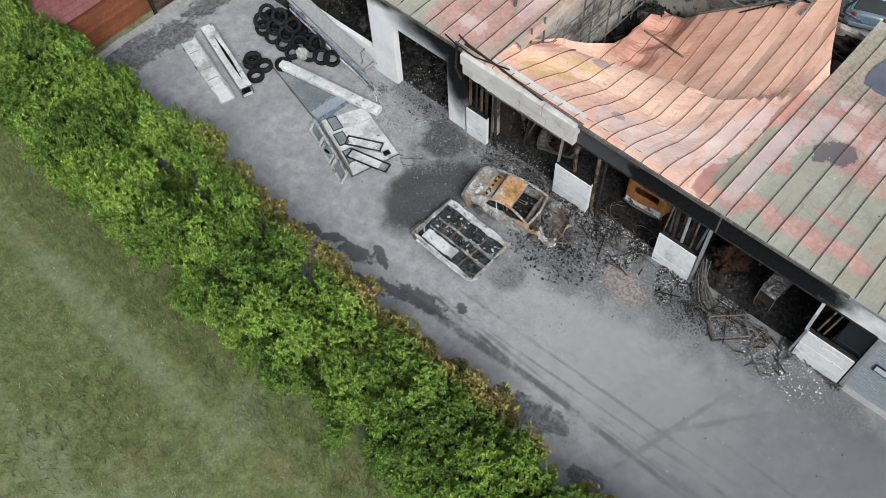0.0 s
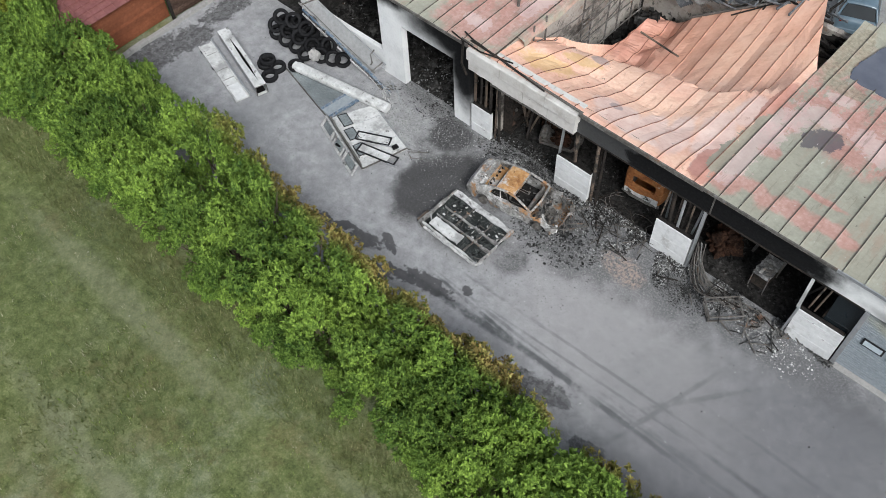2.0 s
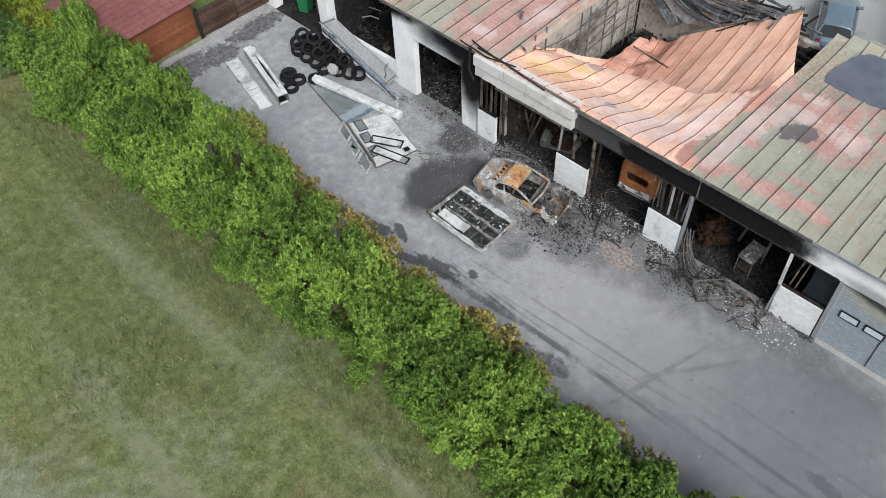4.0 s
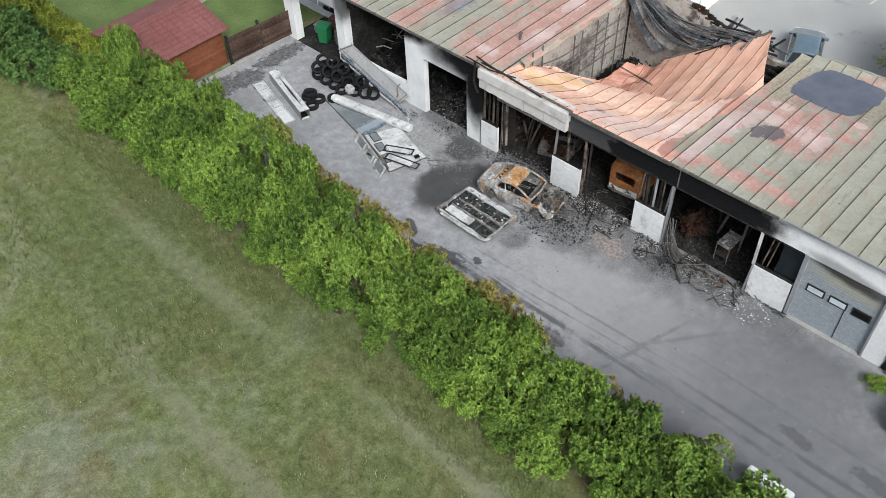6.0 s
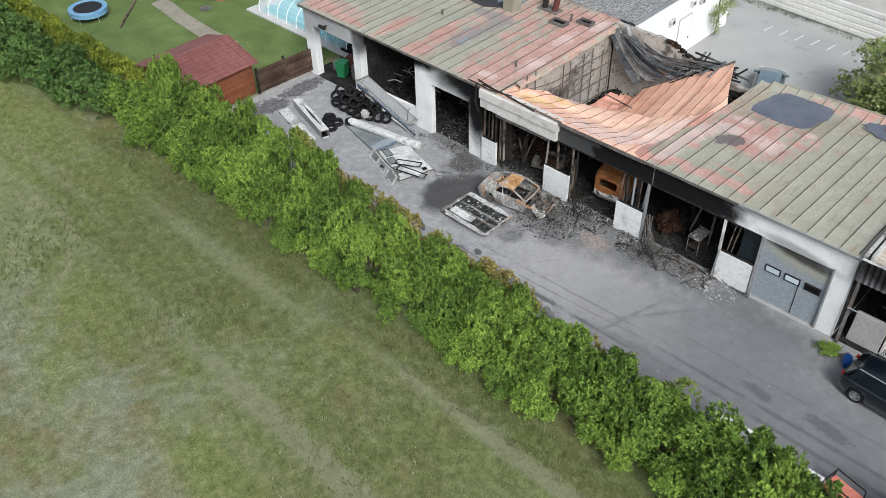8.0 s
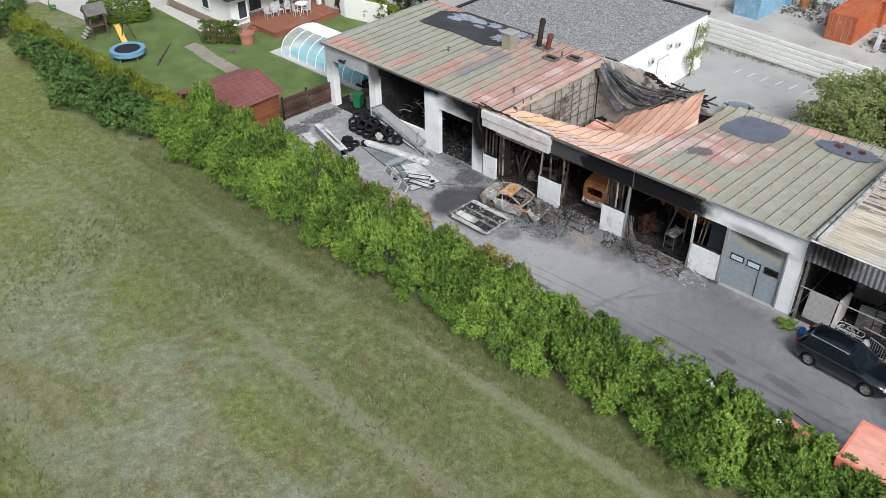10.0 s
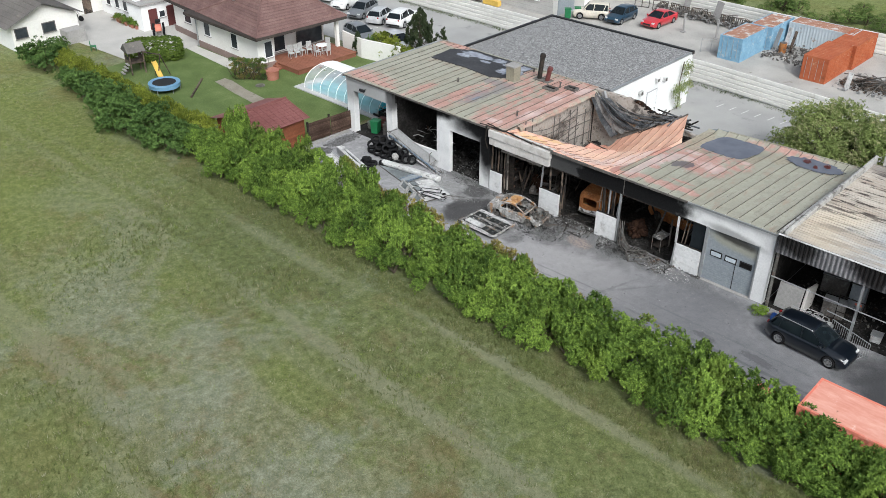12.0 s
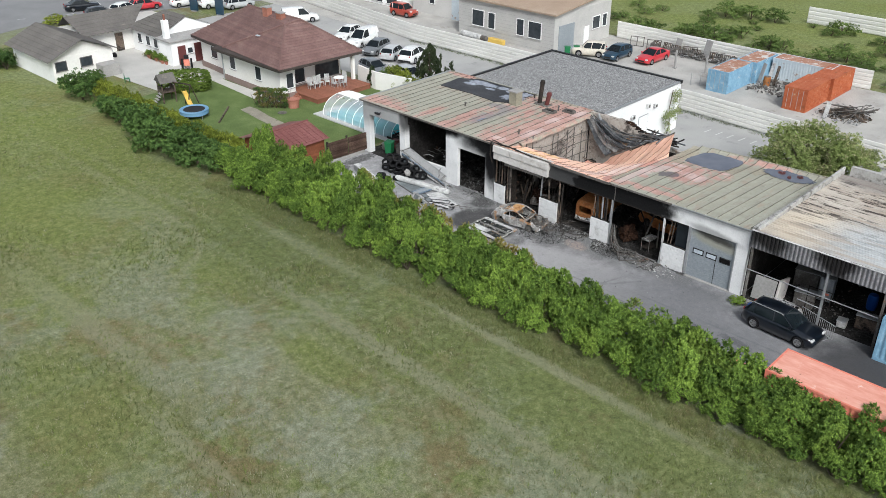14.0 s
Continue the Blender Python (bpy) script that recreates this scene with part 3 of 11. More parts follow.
g = k.mix(k.math("MULTIPLY", k.blob(15.0, 2.2, 4.6, 3.0, 0, 0.9, 0.5), 0.75), g, k.ramp(fine, ((0.36, 0.4, 0.43), (0.5, 0.54, 0.57))))
g = k.mix(k.math("MULTIPLY", k.step(k.noise(0.8, 4, 0.6, (0.25, 1.6, 1)), 0.5, 0.62), 0.6), g, (0.38, 0.31, 0.25))
streak = k.step(k.noise(1.25, 6, 0.72, (0.3, 2.4, 1)), 0.5, 0.6)
g = k.mix(k.math("MULTIPLY", streak, k.math("MULTIPLY_ADD", k.blob(9.2, 7.6, 4.0, 4.4, 0, 1.0, 0.5), 0.72, 0.26)), g, (0.06, 0.048, 0.04))
g = k.mix(k.math("MULTIPLY", k.blob(12.5, 11.3, 6.0, 1.4, 0, 0.9, 0.5), 0.6), g, (0.13, 0.12, 0.12))
M_CANOPY = k.done(g, 0.5, 0.2, 0.1, fine)
k = Mat("canopy_fringe")
fine = k.noise(8, 5)
g = k.ramp(k.math("MULTIPLY_ADD", fine, 0.4, k.math("MULTIPLY", k.noise(0.8, 4), 0.6)), ((0.12, 0.12, 0.125), (0.25, 0.25, 0.26), (0.4, 0.4, 0.41)))
g = k.mix(k.any([k.blob(8.4, 4.3, 1.2, 0.8, 0, 0.9, 0.6, 1.0, "xz"), k.blob(12.2, 4.2, 1.0, 0.9, 0, 0.9, 0.7, 1.0, "xz")]), g, (0.025, 0.024, 0.024))
M_FRINGE = k.done(g, 0.5, 0.3, 0.1, fine)

# metal, wood, plastic, paint
M_STEEL = surface("galvanised_steel", ((0.32, 0.33, 0.34), (0.42, 0.43, 0.44), (0.52, 0.53, 0.54)), (12, 1), 0.45, 0.6, 0.05)
M_BURNT = surface("burnt_metal", ((0.05, 0.045, 0.042), (0.12, 0.11, 0.1), (0.26, 0.25, 0.24)), (9, 1.1), 0.85, 0.1, 0.3, [((0.17, 0.085, 0.048), 1.6, 0.58, 0.7)])
M_ASHCAR = surface("burnt_car_shell", ((0.09, 0.085, 0.08), (0.3, 0.293, 0.285), (0.56, 0.555, 0.54)), (7, 1.2), 0.85, 0.05, 0.25, [((0.3, 0.17, 0.08), 0.9, 0.55, 0.66), ((0.05, 0.045, 0.04), 2.2, 0.58, 0.68)])
M_RUST = surface("rusted_steel", ((0.15, 0.052, 0.02), (0.33, 0.13, 0.042), (0.46, 0.24, 0.1)), (8, 1.2), 0.9, 0, 0.25, [((0.55, 0.5, 0.42), 2.5, 0.6, 0.72), ((0.06, 0.03, 0.02), 1.6, 0.62, 0.75)])
M_SALMON = surface("salmon_container", ((0.6, 0.16, 0.105), (0.67, 0.21, 0.145), (0.73, 0.3, 0.22)), (6, 0.5), 0.6, 0, 0.1, [((0.74, 0.42, 0.34), 0.8, 0.56, 0.72), ((0.28, 0.1, 0.05), 1.7, 0.64, 0.72)])
M_SALMONTOP = surface("salmon_container_roof", ((0.58, 0.22, 0.155), (0.67, 0.31, 0.235), (0.74, 0.41, 0.33)), (4, 0.9), 0.6, 0, 0.08, [((0.3, 0.11, 0.07), 2.2, 0.66, 0.7), ((0.78, 0.55, 0.48), 1.4, 0.6, 0.72)], stretch=(0.5, 1.6, 1))
M_ORANGE = surface("orange_container", ((0.28, 0.06, 0.025), (0.38, 0.1, 0.04), (0.48, 0.17, 0.085)), (6, 0.9), 0.65, 0, 0.1, [((0.2, 0.07, 0.03), 1.2, 0.58, 0.72), ((0.5, 0.36, 0.24), 2.2, 0.62, 0.68)])
M_BLUE = surface("blue_container", ((0.14, 0.27, 0.39), (0.2, 0.36, 0.49), (0.32, 0.46, 0.56)), (6, 1.3), 0.6, 0, 0.1, [((0.45, 0.52, 0.55), 1.5, 0.58, 0.66), ((0.3, 0.14, 0.07), 1.8, 0.64, 0.72)])
M_PALEBLUE = surface("pale_container", ((0.4, 0.46, 0.5), (0.5, 0.56, 0.6), (0.58, 0.63, 0.66)), (6, 0.7), 0.65, 0, 0.1, [((0.3, 0.17, 0.1), 1.6, 0.58, 0.7)])
M_RUSTROOF = surface("rusty_container_roof", ((0.26, 0.11, 0.065), (0.36, 0.19, 0.13), (0.46, 0.33, 0.27)), (5, 0.9), 0.8, 0, 0.1, [((0.55, 0.53, 0.5), 0.9, 0.53, 0.6), ((0.17, 0.07, 0.04), 2.4, 0.58, 0.68)])
M_FENCE = surface("white_sheet_fence", ((0.58, 0.57, 0.53), (0.68, 0.67, 0.635), (0.75, 0.74, 0.71)), (6, 0.3), 0.6, 0, 0.05, [((0.4, 0.36, 0.3), 0.8, 0.62, 0.75)], vary=0.05)
M_TIMBER = surface("red_brown_boards", ((0.13, 0.042, 0.02), (0.2, 0.068, 0.032), (0.27, 0.1, 0.05)), (9, 1.0), 0.75, 0, 0.2, vary=0.15)
M_CHAR = surface("charred_wood", ((0.01, 0.009, 0.009), (0.028, 0.025, 0.023), (0.07, 0.055, 0.045)), (12, 1), 0.9, 0, 0.4, vary=0.3)
M_OLDWOOD = surface("scorched_timber", ((0.055, 0.04, 0.031), (0.125, 0.093, 0.071), (0.23, 0.188, 0.152)), (14, 1), 0.85, 0, 0.3, [((0.02, 0.018, 0.016), 1.4, 0.46, 0.6)], vary=0.2)
M_DECK = surface("deck_boards", ((0.2, 0.075, 0.045), (0.27, 0.11, 0.07), (0.33, 0.15, 0.1)), (10, 1), 0.7, 0, 0.1, vary=0.1)
M_RUBBER = surface("tyre_rubber", ((0.008, 0.008, 0.009), (0.015, 0.015, 0.016), (0.028, 0.028, 0.029)), (14, 2), 0.8, 0, 0.2, vary=0.2)
M_ALU = surface("alloy", ((0.35, 0.35, 0.36), (0.5, 0.5, 0.51)), (10, 2), 0.35, 0.7, 0.02)
M_BLACK = surface("black_plastic", ((0.012, 0.012, 0.013), (0.022, 0.022, 0.024)), (14, 2), 0.55, 0, 0.05)
M_DARK = surface("dark_void", ((0.006, 0.006, 0.006), (0.014, 0.013, 0.013)), (5, 1), 0.9, 0, 0.1)
M_GLASS = glass("dark_glass", (0.007, 0.01, 0.012))
M_WINDOW = glass("window_glass", (0.03, 0.035, 0.04), 0.06)
k = Mat("grey_door_sheet")
fine = k.noise(8, 5)
g = k.ramp(fine, ((0.25, 0.28, 0.3), (0.29, 0.32, 0.345), (0.34, 0.37, 0.39)))
g = k.mix(k.math("MULTIPLY", k.blob(5.3, 2.75, 1.7, 0.35, -6, 0.9, 0.4, 1.2, "xz"), 0.6), g, (0.38, 0.36, 0.26))
g = k.mix(k.math("MULTIPLY", k.blob(5.0, 3.1, 1.5, 0.3, -8, 0.9, 0.4, 1.2, "xz"), 0.9), g, (0.035, 0.033, 0.03))
M_DOORGREY = k.done(g, 0.5, 0.1, 0.05, fine)
M_GREEN = surface("green_plastic", ((0.015, 0.13, 0.05), (0.025, 0.18, 0.07)), (9, 1), 0.45)
M_BARREL = surface("blue_plastic", ((0.01, 0.06, 0.28), (0.02, 0.1, 0.38)), (9, 1), 0.45)
M_YELLOW = surface("yellow_plastic", ((0.6, 0.4, 0.08), (0.7, 0.48, 0.12)), (9, 1), 0.4)
M_POOLBLUE = surface("pool_water", ((0.06, 0.42, 0.5), (0.1, 0.52, 0.6)), (3, 0.6), 0.12)
M_TRAMP = surface("blue_pad", ((0.12, 0.26, 0.42), (0.2, 0.36, 0.52)), (9, 1), 0.5)
M_BRICK = surface("brick", ((0.24, 0.09, 0.06), (0.33, 0.14, 0.1), (0.4, 0.2, 0.15)), (12, 1), 0.9, 0, 0.2, vary=0.2)
M_CHIMNEY = surface("mossy_chimney", ((0.16, 0.15, 0.11), (0.27, 0.25, 0.19), (0.38, 0.36, 0.29)), (9, 1), 0.9, 0, 0.3)
M_DOORRED = surface("dark_red_door", ((0.1, 0.032, 0.03), (0.15, 0.048, 0.045)), (9, 1), 0.6)
M_LAMP = surface("lamp_lens", ((0.5, 0.5, 0.5), (0.62, 0.62, 0.62)), (20, 2), 0.15)
M_TAIL = surface("red_lens", ((0.25, 0.012, 0.012), (0.32, 0.02, 0.02)), (20, 2), 0.2)
M_ASHRIM = surface("white_ash_metal", ((0.17, 0.165, 0.16), (0.5, 0.495, 0.49), (0.76, 0.76, 0.75)), (7, 1.0), 0.9, 0, 0.3, [((0.05, 0.045, 0.04), 2.4, 0.55, 0.66), ((0.3, 0.17, 0.09), 1.6, 0.66, 0.74)])
M_COUPE = surface("burnt_coupe_shell", ((0.06, 0.055, 0.05), (0.27, 0.262, 0.25), (0.68, 0.675, 0.66)), (9, 1.7), 0.85, 0.05, 0.35, [((0.33, 0.18, 0.085), 1.5, 0.5, 0.62), ((0.035, 0.03, 0.027), 3.2, 0.58, 0.66), ((0.66, 0.655, 0.64), 2.7, 0.6, 0.68)])
M_ROOFRUST = surface("rusted_car_roof", ((0.2, 0.085, 0.035), (0.46, 0.25, 0.1), (0.66, 0.5, 0.32)), (7, 2.2), 0.85, 0, 0.2, [((0.58, 0.56, 0.53), 1.4, 0.53, 0.64), ((0.09, 0.05, 0.03), 3.4, 0.6, 0.67)])
M_CHARBED = surface("charred_bed", ((0.01, 0.011, 0.011), (0.032, 0.035, 0.034), (0.15, 0.155, 0.15)), (22, 3.0), 0.9, 0, 0.6, [((0.012, 0.012, 0.012), 2.6, 0.52, 0.6), ((0.45, 0.45, 0.43), 5.0, 0.6, 0.66)])
M_CRUMB = surface("grey_crumbs", ((0.015, 0.015, 0.015), (0.06, 0.059, 0.058), (0.2, 0.197, 0.192)), (7, 1), 0.95, 0, 0.5, island=0.7)
M_ASH = surface("ash", ((0.11, 0.11, 0.11), (0.22, 0.219, 0.217), (0.4, 0.4, 0.39)), (9, 1), 0.95, 0, 0.5, vary=0.3, island=0.4)
M_ASHFLAKE = surface("ash_flakes", ((0.2, 0.2, 0.2), (0.42, 0.418, 0.412), (0.68, 0.675, 0.66)), (9, 1), 0.95, 0, 0.4, island=0.5)
M_TRAY = surface("ashen_steel", ((0.03, 0.03, 0.03), (0.13, 0.129, 0.127), (0.42, 0.417, 0.41)), (11, 3.5), 0.8, 0.1, 0.2)
M_BROWNCHAR = surface("brown_char", ((0.008, 0.006, 0.005), (0.03, 0.017, 0.012), (0.09, 0.046, 0.028)), (14, 3), 0.95, 0, 0.5)
M_RUBBLE = surface("burnt_rubble", ((0.006, 0.006, 0.006), (0.022, 0.021, 0.02), (0.1, 0.096, 0.092)), (7, 1), 0.95, 0, 0.5, island=0.6)


def paint(name, c, rough=0.28):
    k = Mat(name)
    k.b.inputs["Coat Weight"].default_value = 1.0
    k.b.inputs["Coat Roughness"].default_value = 0.04
    return k.done(k.ramp(k.noise(3, 5), (tuple(v * 0.85 for v in c), c, tuple(min(1, v * 1.12) for v in c))), rough, 0.0)


def leaves(name, dark, light, dry=None, amount=0.0):
    """Leaves vary from one to the next and from plant to plant."""
    k = Mat(name)
    r = k.node("ShaderNodeNewGeometry").outputs["Random Per Island"]
    o = k.node("ShaderNodeObjectInfo").outputs["Random"]
    f = k.math("MULTIPLY_ADD", k.noise(1.1, 3), 0.5, k.math("MULTIPLY_ADD", r, 0.3, k.math("MULTIPLY", o, 0.2)))
    c = k.ramp(f, (dark, tuple(a * 0.62 + b * 0.38 for a, b in zip(dark, light)), light), 0.22, 0.78)
    if dry:
        c = k.mix(k.step(k.math("MULTIPLY_ADD", r, 0.3, k.math("MULTIPLY", k.noise(0.8, 4), 0.7)), 0.62 - amount, 0.7 - amount), c, dry)
    if name == "hedge_leaves":
        heat = k.math("MULTIPLY", k.blob(-5.5, -7.35, 12.0, 1.15, 0, 0.5, 0.3, 0.8), k.step(k.math("MULTIPLY_ADD", r, 0.5, k.math("MULTIPLY", k.noise(1.4, 4), 0.7)), 0.26, 0.48))
        c = k.mix(k.math("MULTIPLY", heat, 0.8), c, k.ramp(r, ((0.16, 0.1, 0.04), (0.36, 0.24, 0.09), (0.42, 0.34, 0.12)), 0.1, 0.9))
        c = k.mix(k.math("MULTIPLY", k.step(k.noise(0.45, 3, 0.5), 0.57, 0.68), 0.25), c, (0.28, 0.36, 0.06))
    k.b.inputs["Specular IOR Level"].default_value = 0.16
    k.done(c, 0.65)
    tr = k.node("ShaderNodeBsdfTranslucent")
    k.put(c, tr.inputs["Color"])
    mx = k.node("ShaderNodeMixShader")
    mx.inputs[0].default_value = 0.17
    k.t.links.new(k.b.outputs[0], mx.inputs[1])
    k.t.links.new(tr.outputs[0], mx.inputs[2])
    k.t.links.new(mx.outputs[0], k.t.nodes["Material Output"].inputs["Surface"])
    return k.m


M_LEAF = leaves("hedge_leaves", (0.024, 0.06, 0.013), (0.315, 0.465, 0.08))
M_LEAF_DRY = leaves("singed_leaves", (0.06, 0.085, 0.02), (0.22, 0.26, 0.06), (0.36, 0.25, 0.11), 0.08)
M_LEAF_DARK = leaves("bush_leaves", (0.028, 0.066, 0.018), (0.165, 0.265, 0.068))
M_LEAF_MEADOW = leaves("meadow_bush_leaves", (0.07, 0.12, 0.03), (0.22, 0.3, 0.085))
M_LEAF_YELLOW = leaves("privet_leaves", (0.065, 0.095, 0.013), (0.36, 0.41, 0.06))
M_LEAF_CLIP = leaves("clipped_leaves", (0.04, 0.075, 0.012), (0.21, 0.29, 0.05))
M_LEAF_TREE = leaves("tree_leaves", (0.11, 0.155, 0.04), (0.4, 0.48, 0.17), (0.45, 0.42, 0.24), 0.05)
M_LEAF_PINE = leaves("pine_needles", (0.02, 0.035, 0.016), (0.08, 0.1, 0.045))
M_BARK = surface("bark", ((0.05, 0.04, 0.03), (0.1, 0.08, 0.06), (0.16, 0.13, 0.1)), (14, 2), 0.95, 0, 0.5)
M_GRASS = leaves("grass_blades", (0.085, 0.1, 0.033), (0.23, 0.245, 0.1), (0.25, 0.25, 0.12), 0.03)


# ---- building blocks ----
def bm_new():
    return bmesh.new()


def box(bm, x0, x1, y0, y1, z0, z1, m=None):
    """A box between those limits, turned by m where given."""
    vs = [bm.verts.new(Vector(p) if m is None else m @ Vector(p)) for p in
          ((x0, y0, z0), (x1, y0, z0), (x1, y1, z0), (x0, y1, z0), (x0, y0, z1), (x1, y0, z1), (x1, y1, z1), (x0, y1, z1))]
    for f in ((3, 2, 1, 0), (4, 5, 6, 7), (0, 1, 5, 4), (1, 2, 6, 5), (2, 3, 7, 6), (3, 0, 4, 7)):
        bm.faces.new([vs[i] for i in f])
    return bm


def tube(bm, a, b, r, r2=None, n=8):
    """A round bar from a to b."""
    a, b = Vector(a), Vector(b)
    q = (b - a).to_track_quat("Z", "Y").to_matrix()
    rings = []
    for p, rad in ((a, r), (b, r if r2 is None else r2)):
        rings.append([bm.verts.new(p + q @ Vector((rad * math.cos(2 * math.pi * i / n), rad * math.sin(2 * math.pi * i / n), 0))) for i in range(n)])
    for i in range(n):
        bm.faces.new((rings[0][i], rings[0][(i + 1) % n], rings[1][(i + 1) % n], rings[1][i]))
    bm.faces.new(rings[0][::-1])
    bm.faces.new(rings[1])
    return bm


def bent(bm, points, r, n=6):
    """A round bar swept through the points, in one piece."""
    pts = [Vector(p) for p in points]
    last = None
    for i, p in enumerate(pts):
        way = pts[min(i + 1, len(pts) - 1)] - pts[max(i - 1, 0)]
        q = way.to_track_quat("Z", "Y").to_matrix()
        ring = [bm.verts.new(p + q @ Vector((r * math.cos(2 * math.pi * k_ / n), r * math.sin(2 * math.pi * k_ / n), 0))) for k_ in range(n)]
        if last:
            best = min(range(n), key=lambda s: (last[0].co - ring[s].co).length)
            ring = ring[best:] + ring[:best]
            for k_ in range(n):
                bm.faces.new((last[k_], last[(k_ + 1) % n], ring[(k_ + 1) % n], ring[k_]))
        else:
            bm.faces.new(ring)
        last = ring
    bm.faces.new(last)
    return bm


def prism(bm, outline, along, lo, hi, m=None):
    """An outline of (u, v) pulled along an axis: 'x' (u=y, v=z), 'y' (u=x, v=z) or 'z' (u=x, v=y)."""
    def at(u, v, w):
        p = Vector({"x": (w, u, v), "y": (u, w, v), "z": (u, v, w)}[along])
        return p if m is None else m @ p
    a = [bm.verts.new(at(u, v, lo)) for u, v in outline]
    b = [bm.verts.new(at(u, v, hi)) for u, v in outline]
    n = len(outline)
    for i in range(n):
        bm.faces.new((a[i], a[(i + 1) % n], b[(i + 1) % n], b[i]))
    bm.faces.new(a[::-1])
    bm.faces.new(b)
    return bm


def quad(bm, *pts):
    return bm.faces.new([bm.verts.new(p) for p in pts])


def bevelled(bm, width=0.01, segments=1):
    bmesh.ops.remove_doubles(bm, verts=bm.verts, dist=1e-5)
    bmesh.ops.bevel(bm, geom=list(bm.edges), offset=width, segments=segments, affect="EDGES", profile=0.5)
    return bm


def mesh_of(name, bm, material, smooth=False):
    bmesh.ops.recalc_face_normals(bm, faces=bm.faces)
    me = bpy.data.meshes.new(name)
    bm.to_mesh(me)
    bm.free()
    me.materials.append(material)
    if smooth:
        me.polygons.foreach_set("use_smooth", [True] * len(me.polygons))
    return me


def part(name, bm, material, parent, label="", smooth=False):
    ob = new(name, mesh_of(name, bm, material, smooth))
    ob.parent = parent
    if label:
        tagged(ob, label)
    return ob


def shared(name, me, parent, m=None):
    """One more piece on the same mesh."""
    ob = new(name, me)
    ob.parent = parent
    if m is not None:
        ob.matrix_basis = m
    return ob


def thing(name, label, category, m=None, group="", kind=""):
    ob = new(name)
    ob.empty_display_size = 0.2
    if m is not None:
        ob.matrix_basis = m
    return tagged(ob, label, category, group, kind)


def solid(name, bm, material, label, category="", group="", kind="", smooth=False, m=None):
    ob = new(name, mesh_of(name, bm, material, smooth))
    if m is not None:
        ob.matrix_basis = m
    return tagged(ob, label, category, group, kind)


def setting(name, bm, material, label, smooth=False):
    return solid(name, bm, material, label, name.split("_")[0], kind="structure", smooth=smooth)


def slab(bm, pts, z0, z1):
    return prism(bm, pts, "z", z0, z1)


# ---- ground ----
bm = bm_new()
bmesh.ops.create_grid(bm, x_segments=90, y_segments=90, size=1)
for v in bm.verts:
    x, y = v.co.x, v.co.y
    v.co.x, v.co.y = -20 + 60 * x + 1400 * x ** 5, 0 + 60 * y + 1400 * y ** 5
    field = -min(1.0, max(0.0, (-12.5 - v.co.y) / 4))
    v.co.z = -0.03 + 0.1 * field * noise.noise((v.co.x * 0.15, v.co.y * 0.15, 0)) * 1.0 + 0.02 * field
setting("ground", bm, M_MEADOW, "uneven meadow of mown and dry grass", True)
for name, pts, z, mt, label in (
    ("road_yard", [(-26, -8.6), (40, -9.2), (40, 14), (-26, 0.4)], 0.0, M_YARD, "grey asphalt yard with soot, tyre tracks, darker areas and a painted trailer shadow"),
    ("pavement_lot", [(-75, 13.5), (-38, 13.5), (-27, 12.8), (-27, 10.4), (45, 10.4), (45, 26.9), (-75, 29.5)], -0.004, M_LOT, "pale worn asphalt of the car park"),
    ("ground_gravel", [(-80, 27.1), (45, 27.1), (6, 45), (-80, 45.2)], 0.0, M_GRAVEL, "pale gravel yard behind the sheet fence"),
    ("ground_lawn", [(-52, -8.8), (-26.5, -8.8), (-26.5, 12.7), (-38.0, 12.7), (-52, 3.5)], -0.01, M_LAWN, "mown garden lawn beside the house"),
    ("pavement_courtyard", [(-84, -4.2), (-60.2, -4.2), (-52, -3.6), (-51.2, 2.9), (-51.2, 13.4), (-84, 13.4)], 0.0, M_PAVING, "pale paved courtyard between house and outbuildings"),
    ("road_street", [(-110, -30), (-84, -12), (-88, 2), (-76, 32), (-70, 80), (-130, 80)], 0.004, M_ROAD, "dark grey asphalt street"),
):
    setting(name, slab(bm_new(), pts, z - 0.15, z), mt, label)

# ---- the burnt workshop ----
shop = thing("workshop_building", "long flat-roofed white workshop gutted by fire", "building")
ROOF_Z = 4.4


def roof_z(x, y):
    """The east roof falls to the rear and is dished where water stands; its last edge turns up."""
    if x < -5:
        return ROOF_Z - 0.012 * y / 10
    rear = 10.75 + 0.07 * (x + 2.2)
    z = ROOF_Z - 0.055 * y
    z -= 0.2 * math.exp(-((x - 0.15 - 0.2 * (y - 8.9)) / 1.85) ** 4 - ((y - 8.9) / 1.6) ** 4) + 0.12 * math.exp(-((x - 4.9) / 1.8) ** 4 - ((y - 10.0) / 0.9) ** 4)
    return z + 0.14 * min(1.0, max(0.0, (y - rear + 0.55) / 0.4))


def wall(name, x0, x1, y0, y1, z0, z1, mt, label="", parent=shop):
    return part(name, box(bm_new(), x0, x1, y0, y1, z0, z1), mt, parent, label)


# front: piers, beams and fascia, as one face with openings between
wall("column", -26.0, -25.3, 0.0, 0.5, 0, 3.3, M_SHOP)
wall("column", -21.8, -21.2, 0.0, 0.5, 0, 3.3, M_SHOP)
wall("beam", -26.0, -21.2, 0.0, 0.35, 3.3, 4.32, M_SHOP, "pale grey concrete beam over the open bay")
wall("beam", -21.2, -16.8, 0.05, 0.3, 4.12, 4.32, M_SOOT)
wall("wall", -16.8, -15.6, 0.0, 0.3, 0, 4.32, M_SHOP)
wall("wall", -15.6, -12.9, 0.0, 0.3, 3.1, 4.32, M_SHOP)
wall("wall", -12.9, -12.1, 0.0, 0.3, 0, 4.32, M_SHOP)
